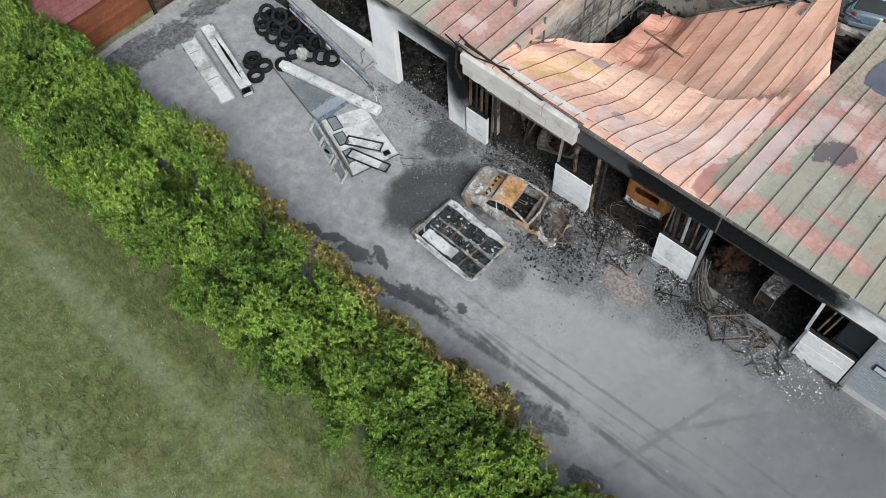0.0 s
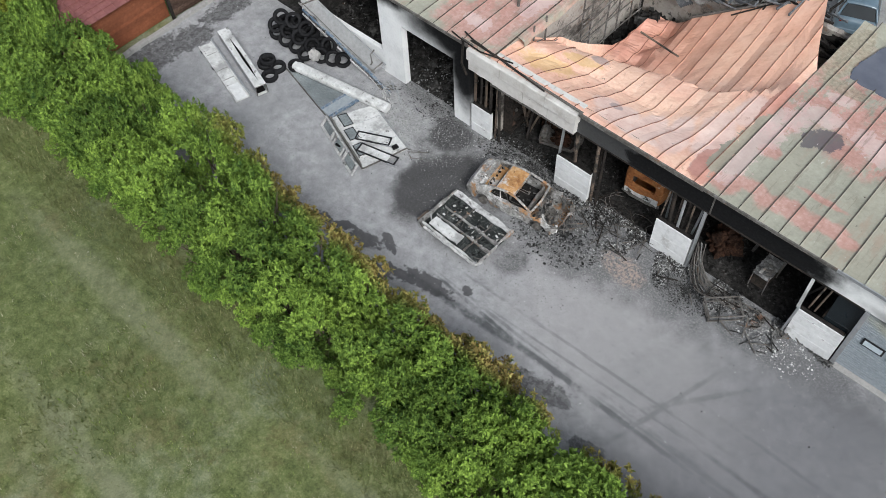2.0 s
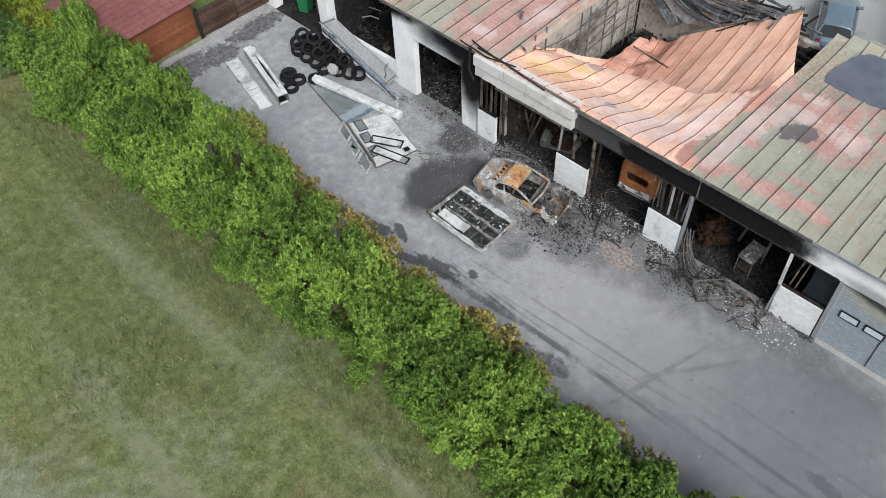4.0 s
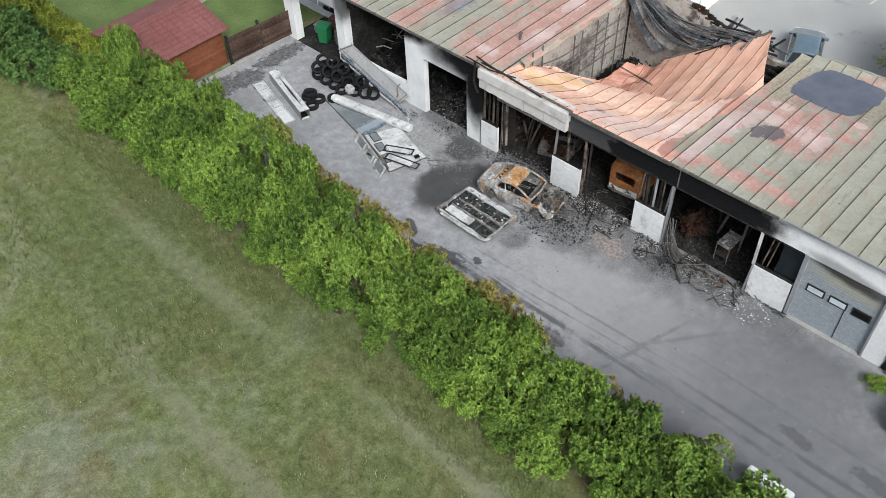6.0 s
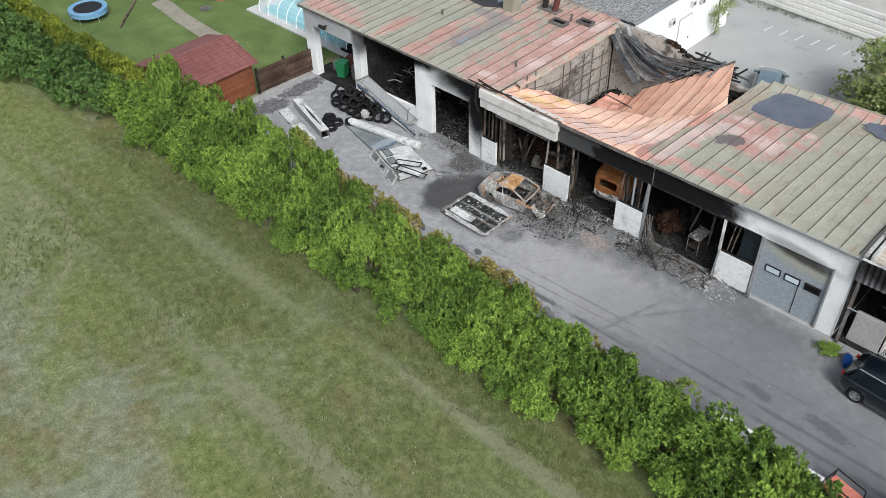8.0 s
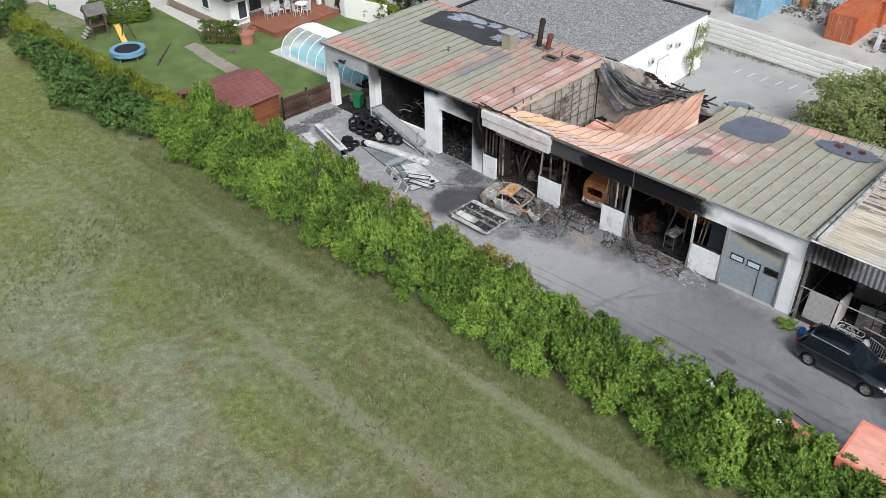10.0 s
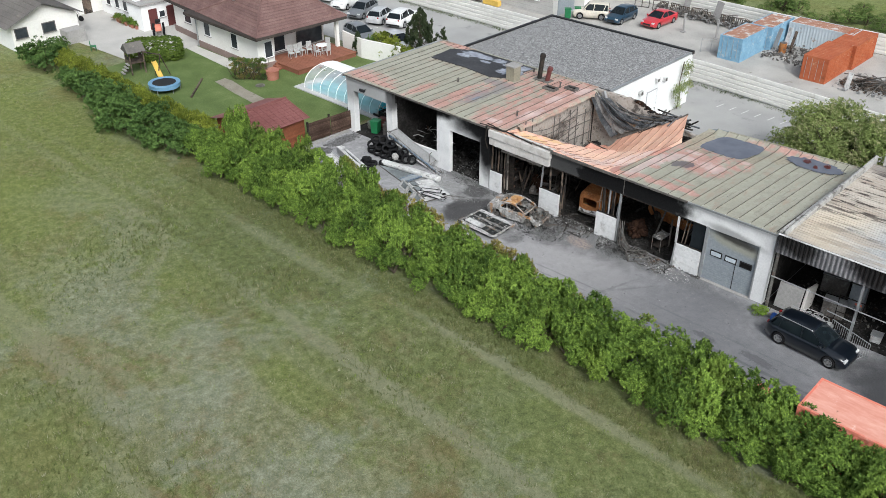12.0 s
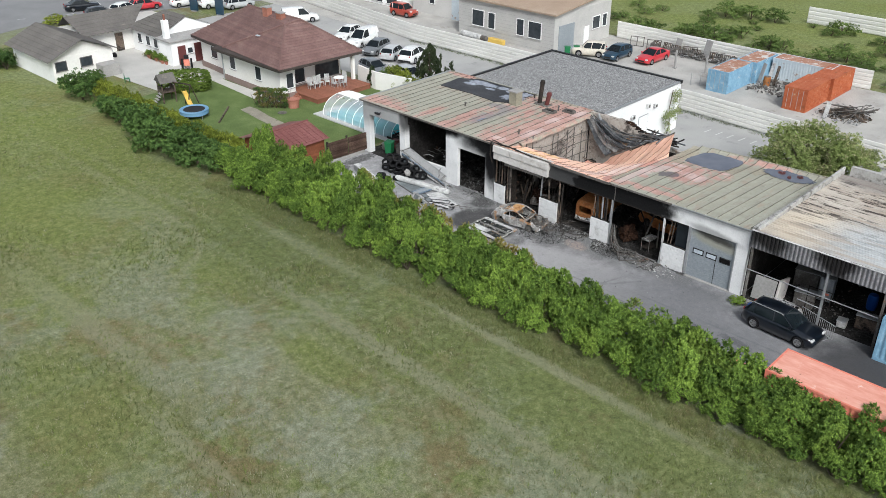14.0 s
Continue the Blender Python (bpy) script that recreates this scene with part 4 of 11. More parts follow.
wall("fascia", -7.2, 6.5, 0.0, 0.3, 3.25, 4.28, M_SHOP, "rendered fascia blackened by smoke")
wall("wall", 6.5, 7.25, 0.0, 0.3, 0, 4.36, M_SHOP)
wall("fascia_joint", -1.93, -1.88, -0.02, 0.0, 3.25, 4.26, M_BURNT)
wall("fascia_bead", -7.2, 3.4, -0.03, 0.0, 3.25, 3.29, M_CHAR)
bm = prism(bm_new(), [(-21.2, 0.0), (-16.8, 0.0), (-16.8, 1.08), (-19.0, 1.02), (-21.2, 1.05)], "y", 0.06, 0.26)
part("low_wall", bm, M_SHOP, shop)
# parapet box, hanging askew
def cracked(x0, x1, y0, y1, z0, z1, seed):
    """A render-faced block with a wavy, chipped lower and upper edge."""
    bm = bm_new()
    n = max(4, int((x1 - x0) / 0.09))
    last = None
    for i in range(n + 1):
        x = x0 + (x1 - x0) * i / n
        lo, hi = 0.03 * noise.noise((x * 4, seed, 0)), 0.012 * noise.noise((x * 5, seed, 9))
        f = 0.012 * noise.noise((x * 2.5, seed, 4))
        ring = [bm.verts.new(p) for p in ((x, y0 + f + 0.02, z0 + lo), (x, y0 + f, z0 + lo + 0.03), (x, y0 + f, z1 + hi - 0.03), (x, y0 + f + 0.03, z1 + hi), (x, y1, z1 + hi), (x, y1, z0 + lo))]
        if last:
            for q in range(6):
                bm.faces.new((last[q], ring[q], ring[(q + 1) % 6], last[(q + 1) % 6]))
        else:
            bm.faces.new(ring)
        last = ring
    bm.faces.new(last[::-1])
    return bm


for seed, (x0, x1, dy, rz) in enumerate(((-2.42, -0.92, 0.0, 0.3), (-0.9, 1.08, 0.012, -0.2), (1.1, 2.42, -0.01, 0.3))):
    part("parapet", cracked(x0, x1, -0.34 + dy, 0.3, 0.025, 0.52, seed), M_PARAPET, shop, "upper band of the scorched grey-white parapet").matrix_basis = pose(-9.55, 0.05, 3.82, 0, 0.4, rz)
for seed, (x0, x1, dy, ry) in enumerate(((-2.4, -1.3, 0.01, 0.6), (-1.28, 0.1, -0.012, 0.3), (0.12, 1.2, 0.008, 0.5), (1.22, 2.36, -0.006, 0.2))):
    part("parapet", cracked(x0, x1, -0.27 + dy, 0.3, -0.52, 0.012, seed + 7), M_PARAPET, shop, "cracked lower band of the scorched parapet").matrix_basis = pose(-9.55, 0.05, 3.82, 0, ry, 0)
wall("lintel", -11.0, -7.75, -0.12, 0.1, 3.08, 3.29, M_BURNT, "dark bent steel lintel")
M_SPAN = surface("spandrel_panel", ((0.52, 0.52, 0.52), (0.68, 0.68, 0.68), (0.78, 0.78, 0.78)), (6, 0.8), 0.7, 0, 0.1, [((0.42, 0.41, 0.4), 0.9, 0.55, 0.72), ((0.14, 0.13, 0.12), 4.0, 0.66, 0.72)])
for x0, x1, top in ((-11.95, -11.0, 1.45), (-7.85, -6.35, 1.62), (-3.55, -2.13, 1.6), (1.82, 3.4, 1.62)):
    sp = part("spandrel", box(bm_new(), x0 + 0.01, x1 - 0.01, -0.03, 0.1, 0, top - 0.03), M_SPAN, shop, "white spandrel panel with a burnt top edge")
    zs = [0.0]
    while zs[-1] < top - 0.2:
        zs.append(min(top, zs[-1] + (0.46 + 0.06 * noise.noise((x0, len(zs), 0)))))
    zs[-1] = top
    for i, (z0, z1) in enumerate(zip(zs, zs[1:])):
        bm = bm_new()
        n = 8
        rows = []
        for j in range(n + 1):
            u = j / n
            wob = 0.012 * noise.noise((x0 + u * 3, i * 2.7, 1))
            chip = 0.035 * max(0, noise.noise((x0 + u * 6, i, 5))) * (2.0 if z1 == top else 0.5)
            rows.append([(x0 + (x1 - x0) * u, -0.035, z0 + 0.003), (x0 + (x1 - x0) * u, -0.062 + wob, z0 + 0.012), (x0 + (x1 - x0) * u, -0.062 + wob, z1 - 0.012 - chip), (x0 + (x1 - x0) * u, -0.035, z1 - 0.003 - chip)])
        vs = [[bm.verts.new(p) for p in r] for r in rows]
        for a, b in zip(vs, vs[1:]):
            for q in range(4):
                bm.faces.new((a[q], b[q], b[(q + 1) % 4], a[(q + 1) % 4]))
        bm.faces.new(vs[0][::-1])
        bm.faces.new(vs[-1])
        part("board", bm, M_SPAN, sp)
    part("burnt_edge", box(bm_new(), x0 + 0.02, x1 - 0.02, -0.01, 0.1, top - 0.03, top + 0.015), M_CHAR, sp)
# back and side walls
wall("wall", -21.4, -10.9, 9.95, 10.2, 0, 4.3, M_SOOT)
wall("wall", -2.2, 7.25, 10.4, 10.6, 0, 3.5, M_SOOT)
part("wall", prism(bm_new(), [(0.3, 0), (10.4, 0), (10.4, 3.6), (0.3, 4.25)], "x", 7.0, 7.25), M_SOOT, shop)
wall("wall", -21.5, -21.25, 0.5, 9.95, 0, 4.3, M_SOOT)
wall("wall", -11.25, -11.0, 0.6, 9.95, 0, 4.3, M_CREAM, "pale plaster partition streaked by fire")
wall("wall", -25.9, -21.5, 9.95, 10.2, 2.6, 4.3, M_SHOP)
bm = bm_new()
xs = np.linspace(-10.9, -2.2, 30)
tops = [float(np.interp(x, (-10.9, -7.5, -6.9, -6.3, -5.4, -4.6, -2.2), (4.5, 4.52, 4.3, 4.0, 3.85, 3.5, 3.3))) + 0.1 * noise.noise((x * 3, 0, 0)) for x in xs]
prism(bm, [(-10.9, 0)] + [(-2.2, 0)] + [(x, max(1.4, z)) for x, z in zip(xs[::-1], tops[::-1])], "y", 9.95, 10.2)
part("wall", bm, M_CREAM, shop, "broken block wall with a burnt ragged top")
br = random.Random(31)
for i in range(46):
    x = -7.6 + 2.9 * br.random()
    z = float(np.interp(x, (-7.6, -6.9, -6.3, -5.4, -4.6), (4.5, 4.25, 3.95, 3.8, 3.5)))
    part("brick", box(bm_new(), -0.13, 0.13, -0.075, 0.075, -0.045, 0.045, pose(x, 9.98 + 0.14 * br.random(), z + 0.22 * br.random() - 0.08, br.uniform(-8, 8), br.uniform(-10, 10), br.uniform(-14, 14))), M_CHAR if i % 3 else M_BROWNCHAR, shop)
wall("floor", -21.3, 7.0, 0.3, 10.4, -0.06, 0.014, M_EARTH, "workshop floor under ash and rubble")
wall("floor", -26.0, -21.3, 0.0, 9.95, -0.06, 0.01, M_EARTH, "dark sooty floor of the open bay")
wall("ceiling", -25.9, -11.25, 0.35, 9.95, 4.2, 4.3, M_SOOT)
part("ceiling", prism(bm_new(), [(0.35, 4.1), (10.4, 3.4), (10.4, 3.48), (0.35, 4.2)], "x", -2.3, 7.0), M_SOOT, shop)

# sectional door
door = thing("door_sectional", "grey sectional garage door with three small windows", "door")
for i in range(6):
    z0 = i * 0.535
    bm = bm_new()
    box(bm, 3.6, 6.48, 0.10, 0.16, z0 + 0.004, z0 + 0.531)
    for j in range(4):
        box(bm, 3.6, 6.48, 0.085, 0.10, z0 + 0.05 + j * 0.12, z0 + 0.12 + j * 0.12)
    part("panel", bm, M_DOORGREY, door)
for i, x in enumerate((3.86, 4.72, 5.6)):
    w = part("window", box(bm_new(), x, x + 0.7, 0.06, 0.09, 1.62, 1.98), M_BLACK, door)
    part("pane", box(bm_new(), x + 0.06, x + 0.64, 0.05, 0.07, 1.68, 1.92), M_PALEBLUE if i < 2 else M_DARK, w, "pale dusty pane" if i < 2 else "broken pane, black behind")
part("post", box(bm_new(), 3.45, 3.6, -0.05, 0.12, 0, 3.3), M_STEEL, door)
part("post", box(bm_new(), 6.48, 6.56, -0.03, 0.12, 0, 3.3), M_STEEL, door)
part("wicket_frame", box(bm_new(), 5.36, 5.39, 0.07, 0.1, 0.05, 2.0), M_BLACK, door)
part("threshold", box(bm_new(), 3.5, 6.55, -0.12, 0.1, -0.02, 0.03), M_CONCRETE, door)

# ---- gravel-roofed neighbour ----
hall = thing("white_hall", "white rendered hall with a gravel flat roof", "building")
GX0, GX1, GY0, GY1, GZ = -24.2, -10.3, 10.6, 22.4, 4.15
part("wall", box(bm_new(), GX0, GX1, GY0, GY1, 0, GZ), M_WHITE, hall)
part("roof", box(bm_new(), GX0 + 0.2, GX1 - 0.2, GY0 + 0.2, GY1 - 0.2, GZ - 0.1, GZ + 0.06), M_STONES, hall, "dark gravel roof")
for a in ((GX0 - 0.08, GX1 + 0.08, GY1 - 0.2, GY1 + 0.08), (GX0 - 0.08, GX1 + 0.08, GY0 - 0.08, GY0 + 0.2)):
    part("parapet", box(bm_new(), *a, GZ - 0.1, GZ + 0.16), M_BLACK, hall)
part("parapet", box(bm_new(), GX0 - 0.08, GX0 + 0.2, GY0, GY1, GZ - 0.1, GZ + 0.155), M_BLACK, hall)
part("parapet", box(bm_new(), GX1 - 0.14, GX1 + 0.04, GY0, GY1, GZ - 0.06, GZ + 0.07), M_STEEL, hall)


# ---- roof of the workshop: standing-seam sheets ----
def roof_strip(x0, x1, y0, y1):
    """One dished sheet, turned down at both ends."""
    bm = bm_new()
    w = x1 - x0
    n = 36 if x0 > -5 else 12
    rows = []
    for j in range(n + 1):
        y = y0 + (y1 - y0) * j / n
        rows.append([bm.verts.new((x0 + u * w, y, roof_z(x0 + u * w, y) + dz + 0.012 * noise.noise((x0 * 2 + u, y * 0.7, 3)))) for u, dz in
                     ((0.02, 0.012), (0.06, 0.0), (0.3, -0.008), (0.65, -0.008), (0.94, 0.0), (0.98, 0.012))])
    for a, b in zip(rows, rows[1:]):
        for i in range(5):
            bm.faces.new((a[i], a[i + 1], b[i + 1], b[i]))
    ends = [[bm.verts.new(v.co - Vector((0, 0, 0.07))) for v in r] for r in (rows[0], rows[-1])]
    for i in range(5):
        bm.faces.new((rows[0][i + 1], rows[0][i], ends[0][i], ends[0][i + 1]))
        bm.faces.new((rows[-1][i], rows[-1][i + 1], ends[1][i + 1], ends[1][i]))
    return bm


def roof_seam(x, y0, y1):
    """The upright folded seam between two sheets, with small kinks."""
    bm = bm_new()
    last = None
    for j in range(29):
        y = y0 + (y1 - y0) * j / 28
        dx = 0.012 * noise.noise((x, y, 9))
        ring = [bm.verts.new((x + dx + a, y, roof_z(x, y) + z)) for a, z in ((-0.017, -0.03), (-0.012, 0.036), (0.012, 0.036), (0.017, -0.03))]
        if last:
            for i in range(4):
                bm.faces.new((last[i], last[(i + 1) % 4], ring[(i + 1) % 4], ring[i]))
        last = ring
    return bm


PITCH = 0.69
roof = thing("roof_deck", "flat metal roof of pale green sheets scorched red by fire", "roof", kind="structure")
x = -26.15
while x < -11.4:
    x1 = min(x + PITCH, -10.92)
    part("roof_sheet", roof_strip(x, x1, -0.14, 10.42), M_ROOF, roof)
    part("seam", roof_seam(x1, 0.12, 10.42), M_SEAM_SHADED, roof)
    x = x1
x = -2.32
i = 0
while x < 7.3:
    x1 = min(x + (0.53 if i == 0 else 0.686), 7.34)
    rear = 10.75 + 0.07 * (x + 2.2)
    part("roof_sheet", roof_strip(x, x1, -0.14, rear - (0.25 if i == 0 else 0)), M_ROOF, roof)
    part("seam", roof_seam(x1, 0.12, rear), M_SEAM_SHADED, roof)
    x = x1
    i += 1
bm = bm_new()
rows = []
for j in range(41):
    y = 1.3 + 9.1 * j / 40
    sag = 0.16 + 0.14 * noise.noise((y * 1.3, 2, 0)) + 0.12 * max(0.0, noise.noise((y * 3.1, 5, 0)))
    rows.append([(-10.95, y, 4.405), (-10.8, y, 4.4), (-10.68 + 0.04 * noise.noise((y * 2, 1, 0)), y, 4.33), (-10.62 + 0.06 * noise.noise((y * 2, 1, 4)), y, 4.33 - sag)])
vs = [[bm.verts.new(p) for p in r] for r in rows]
for a, b in zip(vs, vs[1:]):
    for q in range(3):
        bm.faces.new((a[q], a[q + 1], b[q + 1], b[q]))
part("roof_sheet", bm, M_ROOF, roof, "torn roof edge drooping over the partition")
for x0, x1 in ((-26.17, -12.0), (-2.3, 7.36)):
    part("gutter_edge", box(bm_new(), x0, min(x1, 2.2), -0.19, -0.142, 4.31, 4.42), M_BURNT, roof)
part("gutter_edge", box(bm_new(), 2.2, 7.36, -0.19, -0.142, 4.31, 4.42), M_STEEL, roof)
part("verge", box(bm_new(), -26.25, -26.16, -0.2, 10.45, 4.25, 4.47), M_STEEL, roof)
part("ragged_verge", box(bm_new(), -26.1, -11.0, 10.425, 10.5, 4.2, 4.46), M_ROOF, roof)
bm = bm_new()
last = None
for x in np.linspace(-1.1, 7.34, 40):
    y, z = 10.76 + 0.07 * (x + 2.2), roof_z(x, 10.75 + 0.07 * (x + 2.2)) + 0.03 + 0.03 * noise.noise((x * 3, 0, 5))
    ring = [bm.verts.new(p) for p in ((x, y, z - 0.3), (x, y, z), (x, y + 0.08, z), (x, y + 0.08, z - 0.3))]
    if last:
        for i in range(4):
            bm.faces.new((last[i], ring[i], ring[(i + 1) % 4], last[(i + 1) % 4]))
    last = ring
part("ragged_verge", bm, M_ROOF, roof)


# the sagging, annealed sheet over the burnt-out bays
def smooth(a, b, v):
    t = min(1.0, max(0.0, (v - a) / (b - a)))
    return t * t * (3 - 2 * t)


def along(x, knots):
    for (xa, va), (xb, vb) in zip(knots, knots[1:]):
        if x <= xb:
            t = min(1.0, max(0.0, (x - xa) / (xb - xa)))
            return va + (vb - va) * t
    return knots[-1][1]


def sheet_z(x, y):
    """Front apron from the eave to a lip, a trough behind it, then a cove up to the torn rear rim."""
    yk = along(x, ((-11.4, 0.8), (-10.2, 1.5), (-9.1, 2.0), (-8.4, 2.3), (-7.3, 2.4), (-6.3, 2.3), (-5.6, 2.1), (-5.2, 1.8), (-4.5, 1.6), (-2.4, 1.6)))
    zk = along(x, ((-11.4, 4.36), (-10.2, 3.88), (-9.1, 3.62), (-8.4, 3.45), (-7.3, 3.42), (-6.3, 3.5), (-5.6, 3.58), (-5.2, 3.66), (-4.5, 3.92), (-3.9, 4.05), (-2.4, 4.31)))
    yl = along(x, ((-11.4, 1.2), (-10.4, 3.2), (-9.1, 3.5), (-8.4, 4.0), (-6.6, 4.3), (-5.1, 4.2), (-4.5, 4.4), (-3.9, 4.9), (-2.6, 5.6), (-2.35, 5.8)))
    zl = along(x, ((-11.4, 4.3), (-10.4, 3.2), (-9.1, 3.25), (-8.4, 3.1), (-7.3, 3.1), (-6.6, 3.3), (-5.8, 3.5), (-5.2, 3.6), (-4.5, 3.85), (-3.9, 3.88), (-2.6, 4.05), (-2.35, 4.08)))
    zv = zl - along(x, ((-10.6, 0.3), (-10.1, 1.8), (-9.1, 2.1), (-8.4, 1.8), (-7.3, 1.5), (-6.6, 1.2), (-5.1, 0.85), (-3.7, 0.4), (-2.5, 0.0)))
    yb = sheet_end(x)
    zb = along(x, ((-10.6, 2.7), (-10.3, 2.0), (-10.06, 1.4), (-10.0, 1.02), (-9.2, 0.7), (-8.6, 1.5), (-8.43, 1.9), (-4.1, 4.5), (-2.35, 4.01)))
    if y <= yk:
        z = ROOF_Z + (zk - ROOF_Z) * max(0.0, y) / yk
    elif y <= yl:
        t = (y - yk) / (yl - yk)
        z = zk + (zl - zk) * t * t
    elif y <= yl + 0.6:
        z = zl + (zv - zl) * math.sin(min(1.0, (y - yl) / 0.6) * math.pi / 2)
    else:
        t = (y - yl - 0.6) / max(0.1, yb - yl - 0.6)
        z = zv + (zb - zv) * (t ** 1.7)
    join = smooth(-3.3, -2.45, x) * smooth(7.6, 6.6, y)
    z = z + (roof_z(-2.3, y) - z) * join
    a = smooth(0.2, 1.5, y) * (1 - join)
    crush = smooth(-7.8, -9.2, x) * smooth(4.8, 6.2, y)
    return z + a * (0.06 * noise.noise((x * 0.9, y * 0.9, 0)) + 0.035 * noise.noise((x * 2.6, y * 2.2, 7))) + 0.35 * crush * noise.noise((x * 1.7, y * 1.4, 3))


def sheet_end(x):
    return along(x, ((-11.4, 1.15), (-10.6, 4.0), (-10.3, 5.0), (-10.06, 6.2), (-10.0, 9.1), (-9.2, 9.6), (-8.6, 9.1), (-8.43, 8.8), (-4.1, 10.15), (-2.35, 7.1)))


fallen = thing("roof_fallen", "annealed orange roof sheet sagging and folded into the burnt bays", "roof", kind="structure")


def sheet_point(xx, y):
    lean = 0.36 * smooth(0.3, 2.8, y) * smooth(-11.4, -9.5, xx) * smooth(-2.4, -4.5, xx)
    return Vector((xx + lean, y, sheet_z(xx, y)))


x = -11.36
while x < -2.4:
    x1 = min(x + 0.66 + 0.05 * smooth(-6, -3, x), -2.33)
    bm = bm_new()
    rows = []
    n = 56
    for j in range(n + 1):
        rows.append([bm.verts.new(sheet_point(x + u * (x1 - x), -0.12 + (sheet_end(x + u * (x1 - x)) + 0.12) * j / n) + Vector((0, 0, dz))) for u, dz in ((0.01, 0.01), (0.08, 0.0), (0.5, -0.012), (0.92, 0.0), (0.99, 0.01))])
    for a, b in zip(rows, rows[1:]):
        for i in range(4):
            bm.faces.new((a[i], a[i + 1], b[i + 1], b[i]))
    part("roof_sheet", bm, M_RUST_SHEET, fallen, smooth=False)
    if x1 < -2.4:
        bm = bm_new()
        last = None
        for j in range(n + 1):
            p = sheet_point(x1, -0.12 + (sheet_end(x1) + 0.12) * j / n)
            ring = [bm.verts.new(p + Vector(v)) for v in ((-0.016, 0, -0.03), (-0.01, 0, 0.03), (0.01, 0, 0.03), (0.016, 0, -0.03))]
            if last:
                for i in range(4):
                    bm.faces.new((last[i], last[(i + 1) % 4], ring[(i + 1) % 4], ring[i]))
            last = ring
        part("seam", bm, M_SEAM_RED_SHADED, fallen)
    x = x1
part("seam", roof_seam(-2.325, -0.15, 7.1), M_SEAM_SHADED, fallen)
part("loose_bar", tube(bm_new(), (-6.6, 9.0, 2.75), (-4.9, 9.75, 3.95), 0.03, n=6), M_CHAR, fallen)
part("loose_bar", tube(bm_new(), (-8.9, 6.4, 2.35), (-7.1, 6.35, 2.2), 0.04, n=6), M_OLDWOOD, fallen, "charred bar lying in the fold")
# bent edge bar along the raised rear rim
bm = bm_new()
pts = [sheet_point(xx, sheet_end(xx)) + Vector((0, 0.03, 0.06)) for xx in np.linspace(-8.43, -4.1, 12)]
bent(bm, pts, 0.05)
part("edge_bar", bm, M_BURNT, fallen, "charred bar along the sheet's torn rim")
bm = bm_new()
bent(bm, [(-12.4, -0.05, 4.43), (-11.3, 0.0, 4.3), (-9.4, -0.05, 4.42), (-7.0, -0.1, 4.4)], 0.05)
part("gutter_bar", bm, M_BURNT, fallen, "buckled black gutter bar")
for pts, r in (([(-12.1, 0.1, 4.4), (-10.8, 0.0, 4.5), (-8.6, -0.12, 4.38)], 0.04), ([(-12.9, 0.0, 4.42), (-12.2, -0.25, 4.62), (-11.4, -0.2, 4.5), (-10.2, 0.15, 4.45)], 0.03), ([(-12.5, 0.25, 4.47), (-11.9, 0.05, 4.55), (-11.2, 0.1, 4.4)], 0.035), ([(-12.2, -0.2, 4.5), (-12.15, -0.35, 3.6), (-12.05, -0.2, 3.0)], 0.05)):
    part("gutter_bar", bent(bm_new(), pts, r), M_CHAR, fallen)
bm = bm_new()
box(bm, -7.1, -2.3, -0.2, -0.142, 4.27, 4.425)
part("gutter_edge", bm, M_BURNT, fallen)

# standing water and bitumen on the roof
def pool_of(name, cx, cy, rx, ry, z, mt, seed, label, square=2.0, skew=0.0, ragged=0.1):
    """Standing water with a ragged rim, round or nearly square in plan."""
    bm = bm_new()
    ring = []
    for a in np.linspace(0, 2 * math.pi, 121)[:-1]:
        c, q = math.cos(a), math.sin(a)
        r = (abs(c) ** square + abs(q) ** square) ** (-1 / square)
        r *= 1 + (0.3 / square) * noise.noise((c * 1.6 + seed, q * 1.6, seed)) + ragged * noise.noise((c * 4.5 + seed, q * 6, seed)) + 0.6 * ragged * noise.noise((c * 13, q * 13, seed))
        ring.append((cx + rx * c * r + skew * ry * q * r, cy + ry * q * r))
    prism(bm, ring, "z", z - 0.01, z)
    return solid(name, bm, mt, label, "puddle", kind="structure")


pool_of("water_puddle", 0.15, 8.9, 1.5, 1.42, 3.872, M_PUDDLE, 2, "standing water on the scorched roof", 5.0, 0.2, 0.05)
pool_of("water_puddle", 4.9, 10.05, 1.6, 0.72, 3.845, M_PUDDLE, 5, "standing water on the scorched roof", 2.6, 0.1, 0.22)
patch = prism(bm_new(), [(-23.9, 6.85), (-20.7, 7.0), (-17.9, 6.75), (-16.75, 7.5), (-16.7, 10.3), (-22.6, 10.36), (-24.2, 9.3)], "z", ROOF_Z + 0.01, ROOF_Z + 0.05)
part("patch", patch, M_BITUMEN, roof, "black bitumen patch laid over the sheets")
for px, py, rx, ry, sd in ((-17.5, 8.5, 0.85, 0.7, 8), (-17.2, 9.6, 0.5, 0.5, 21), (-21.4, 9.6, 1.5, 0.42, 9), (-22.4, 8.9, 0.6, 0.3, 23), (-19.6, 9.7, 0.6, 0.35, 12), (-18.5, 9.4, 0.35, 0.25, 27), (-20.2, 8.9, 0.4, 0.2, 31)):
    pool_of("water_puddle", px, py, rx, ry, ROOF_Z + 0.056, M_SHEEN, sd, "thin sheet of water on black bitumen, sky sheen painted pale", 2.4, 0.2, 0.45)
pool_of("water_puddle", -15.95, 3.0, 0.16, 0.45, ROOF_Z + 0.03, M_SHEEN, 14, "standing water on the scorched roof", 2.2, 0.0, 0.4)
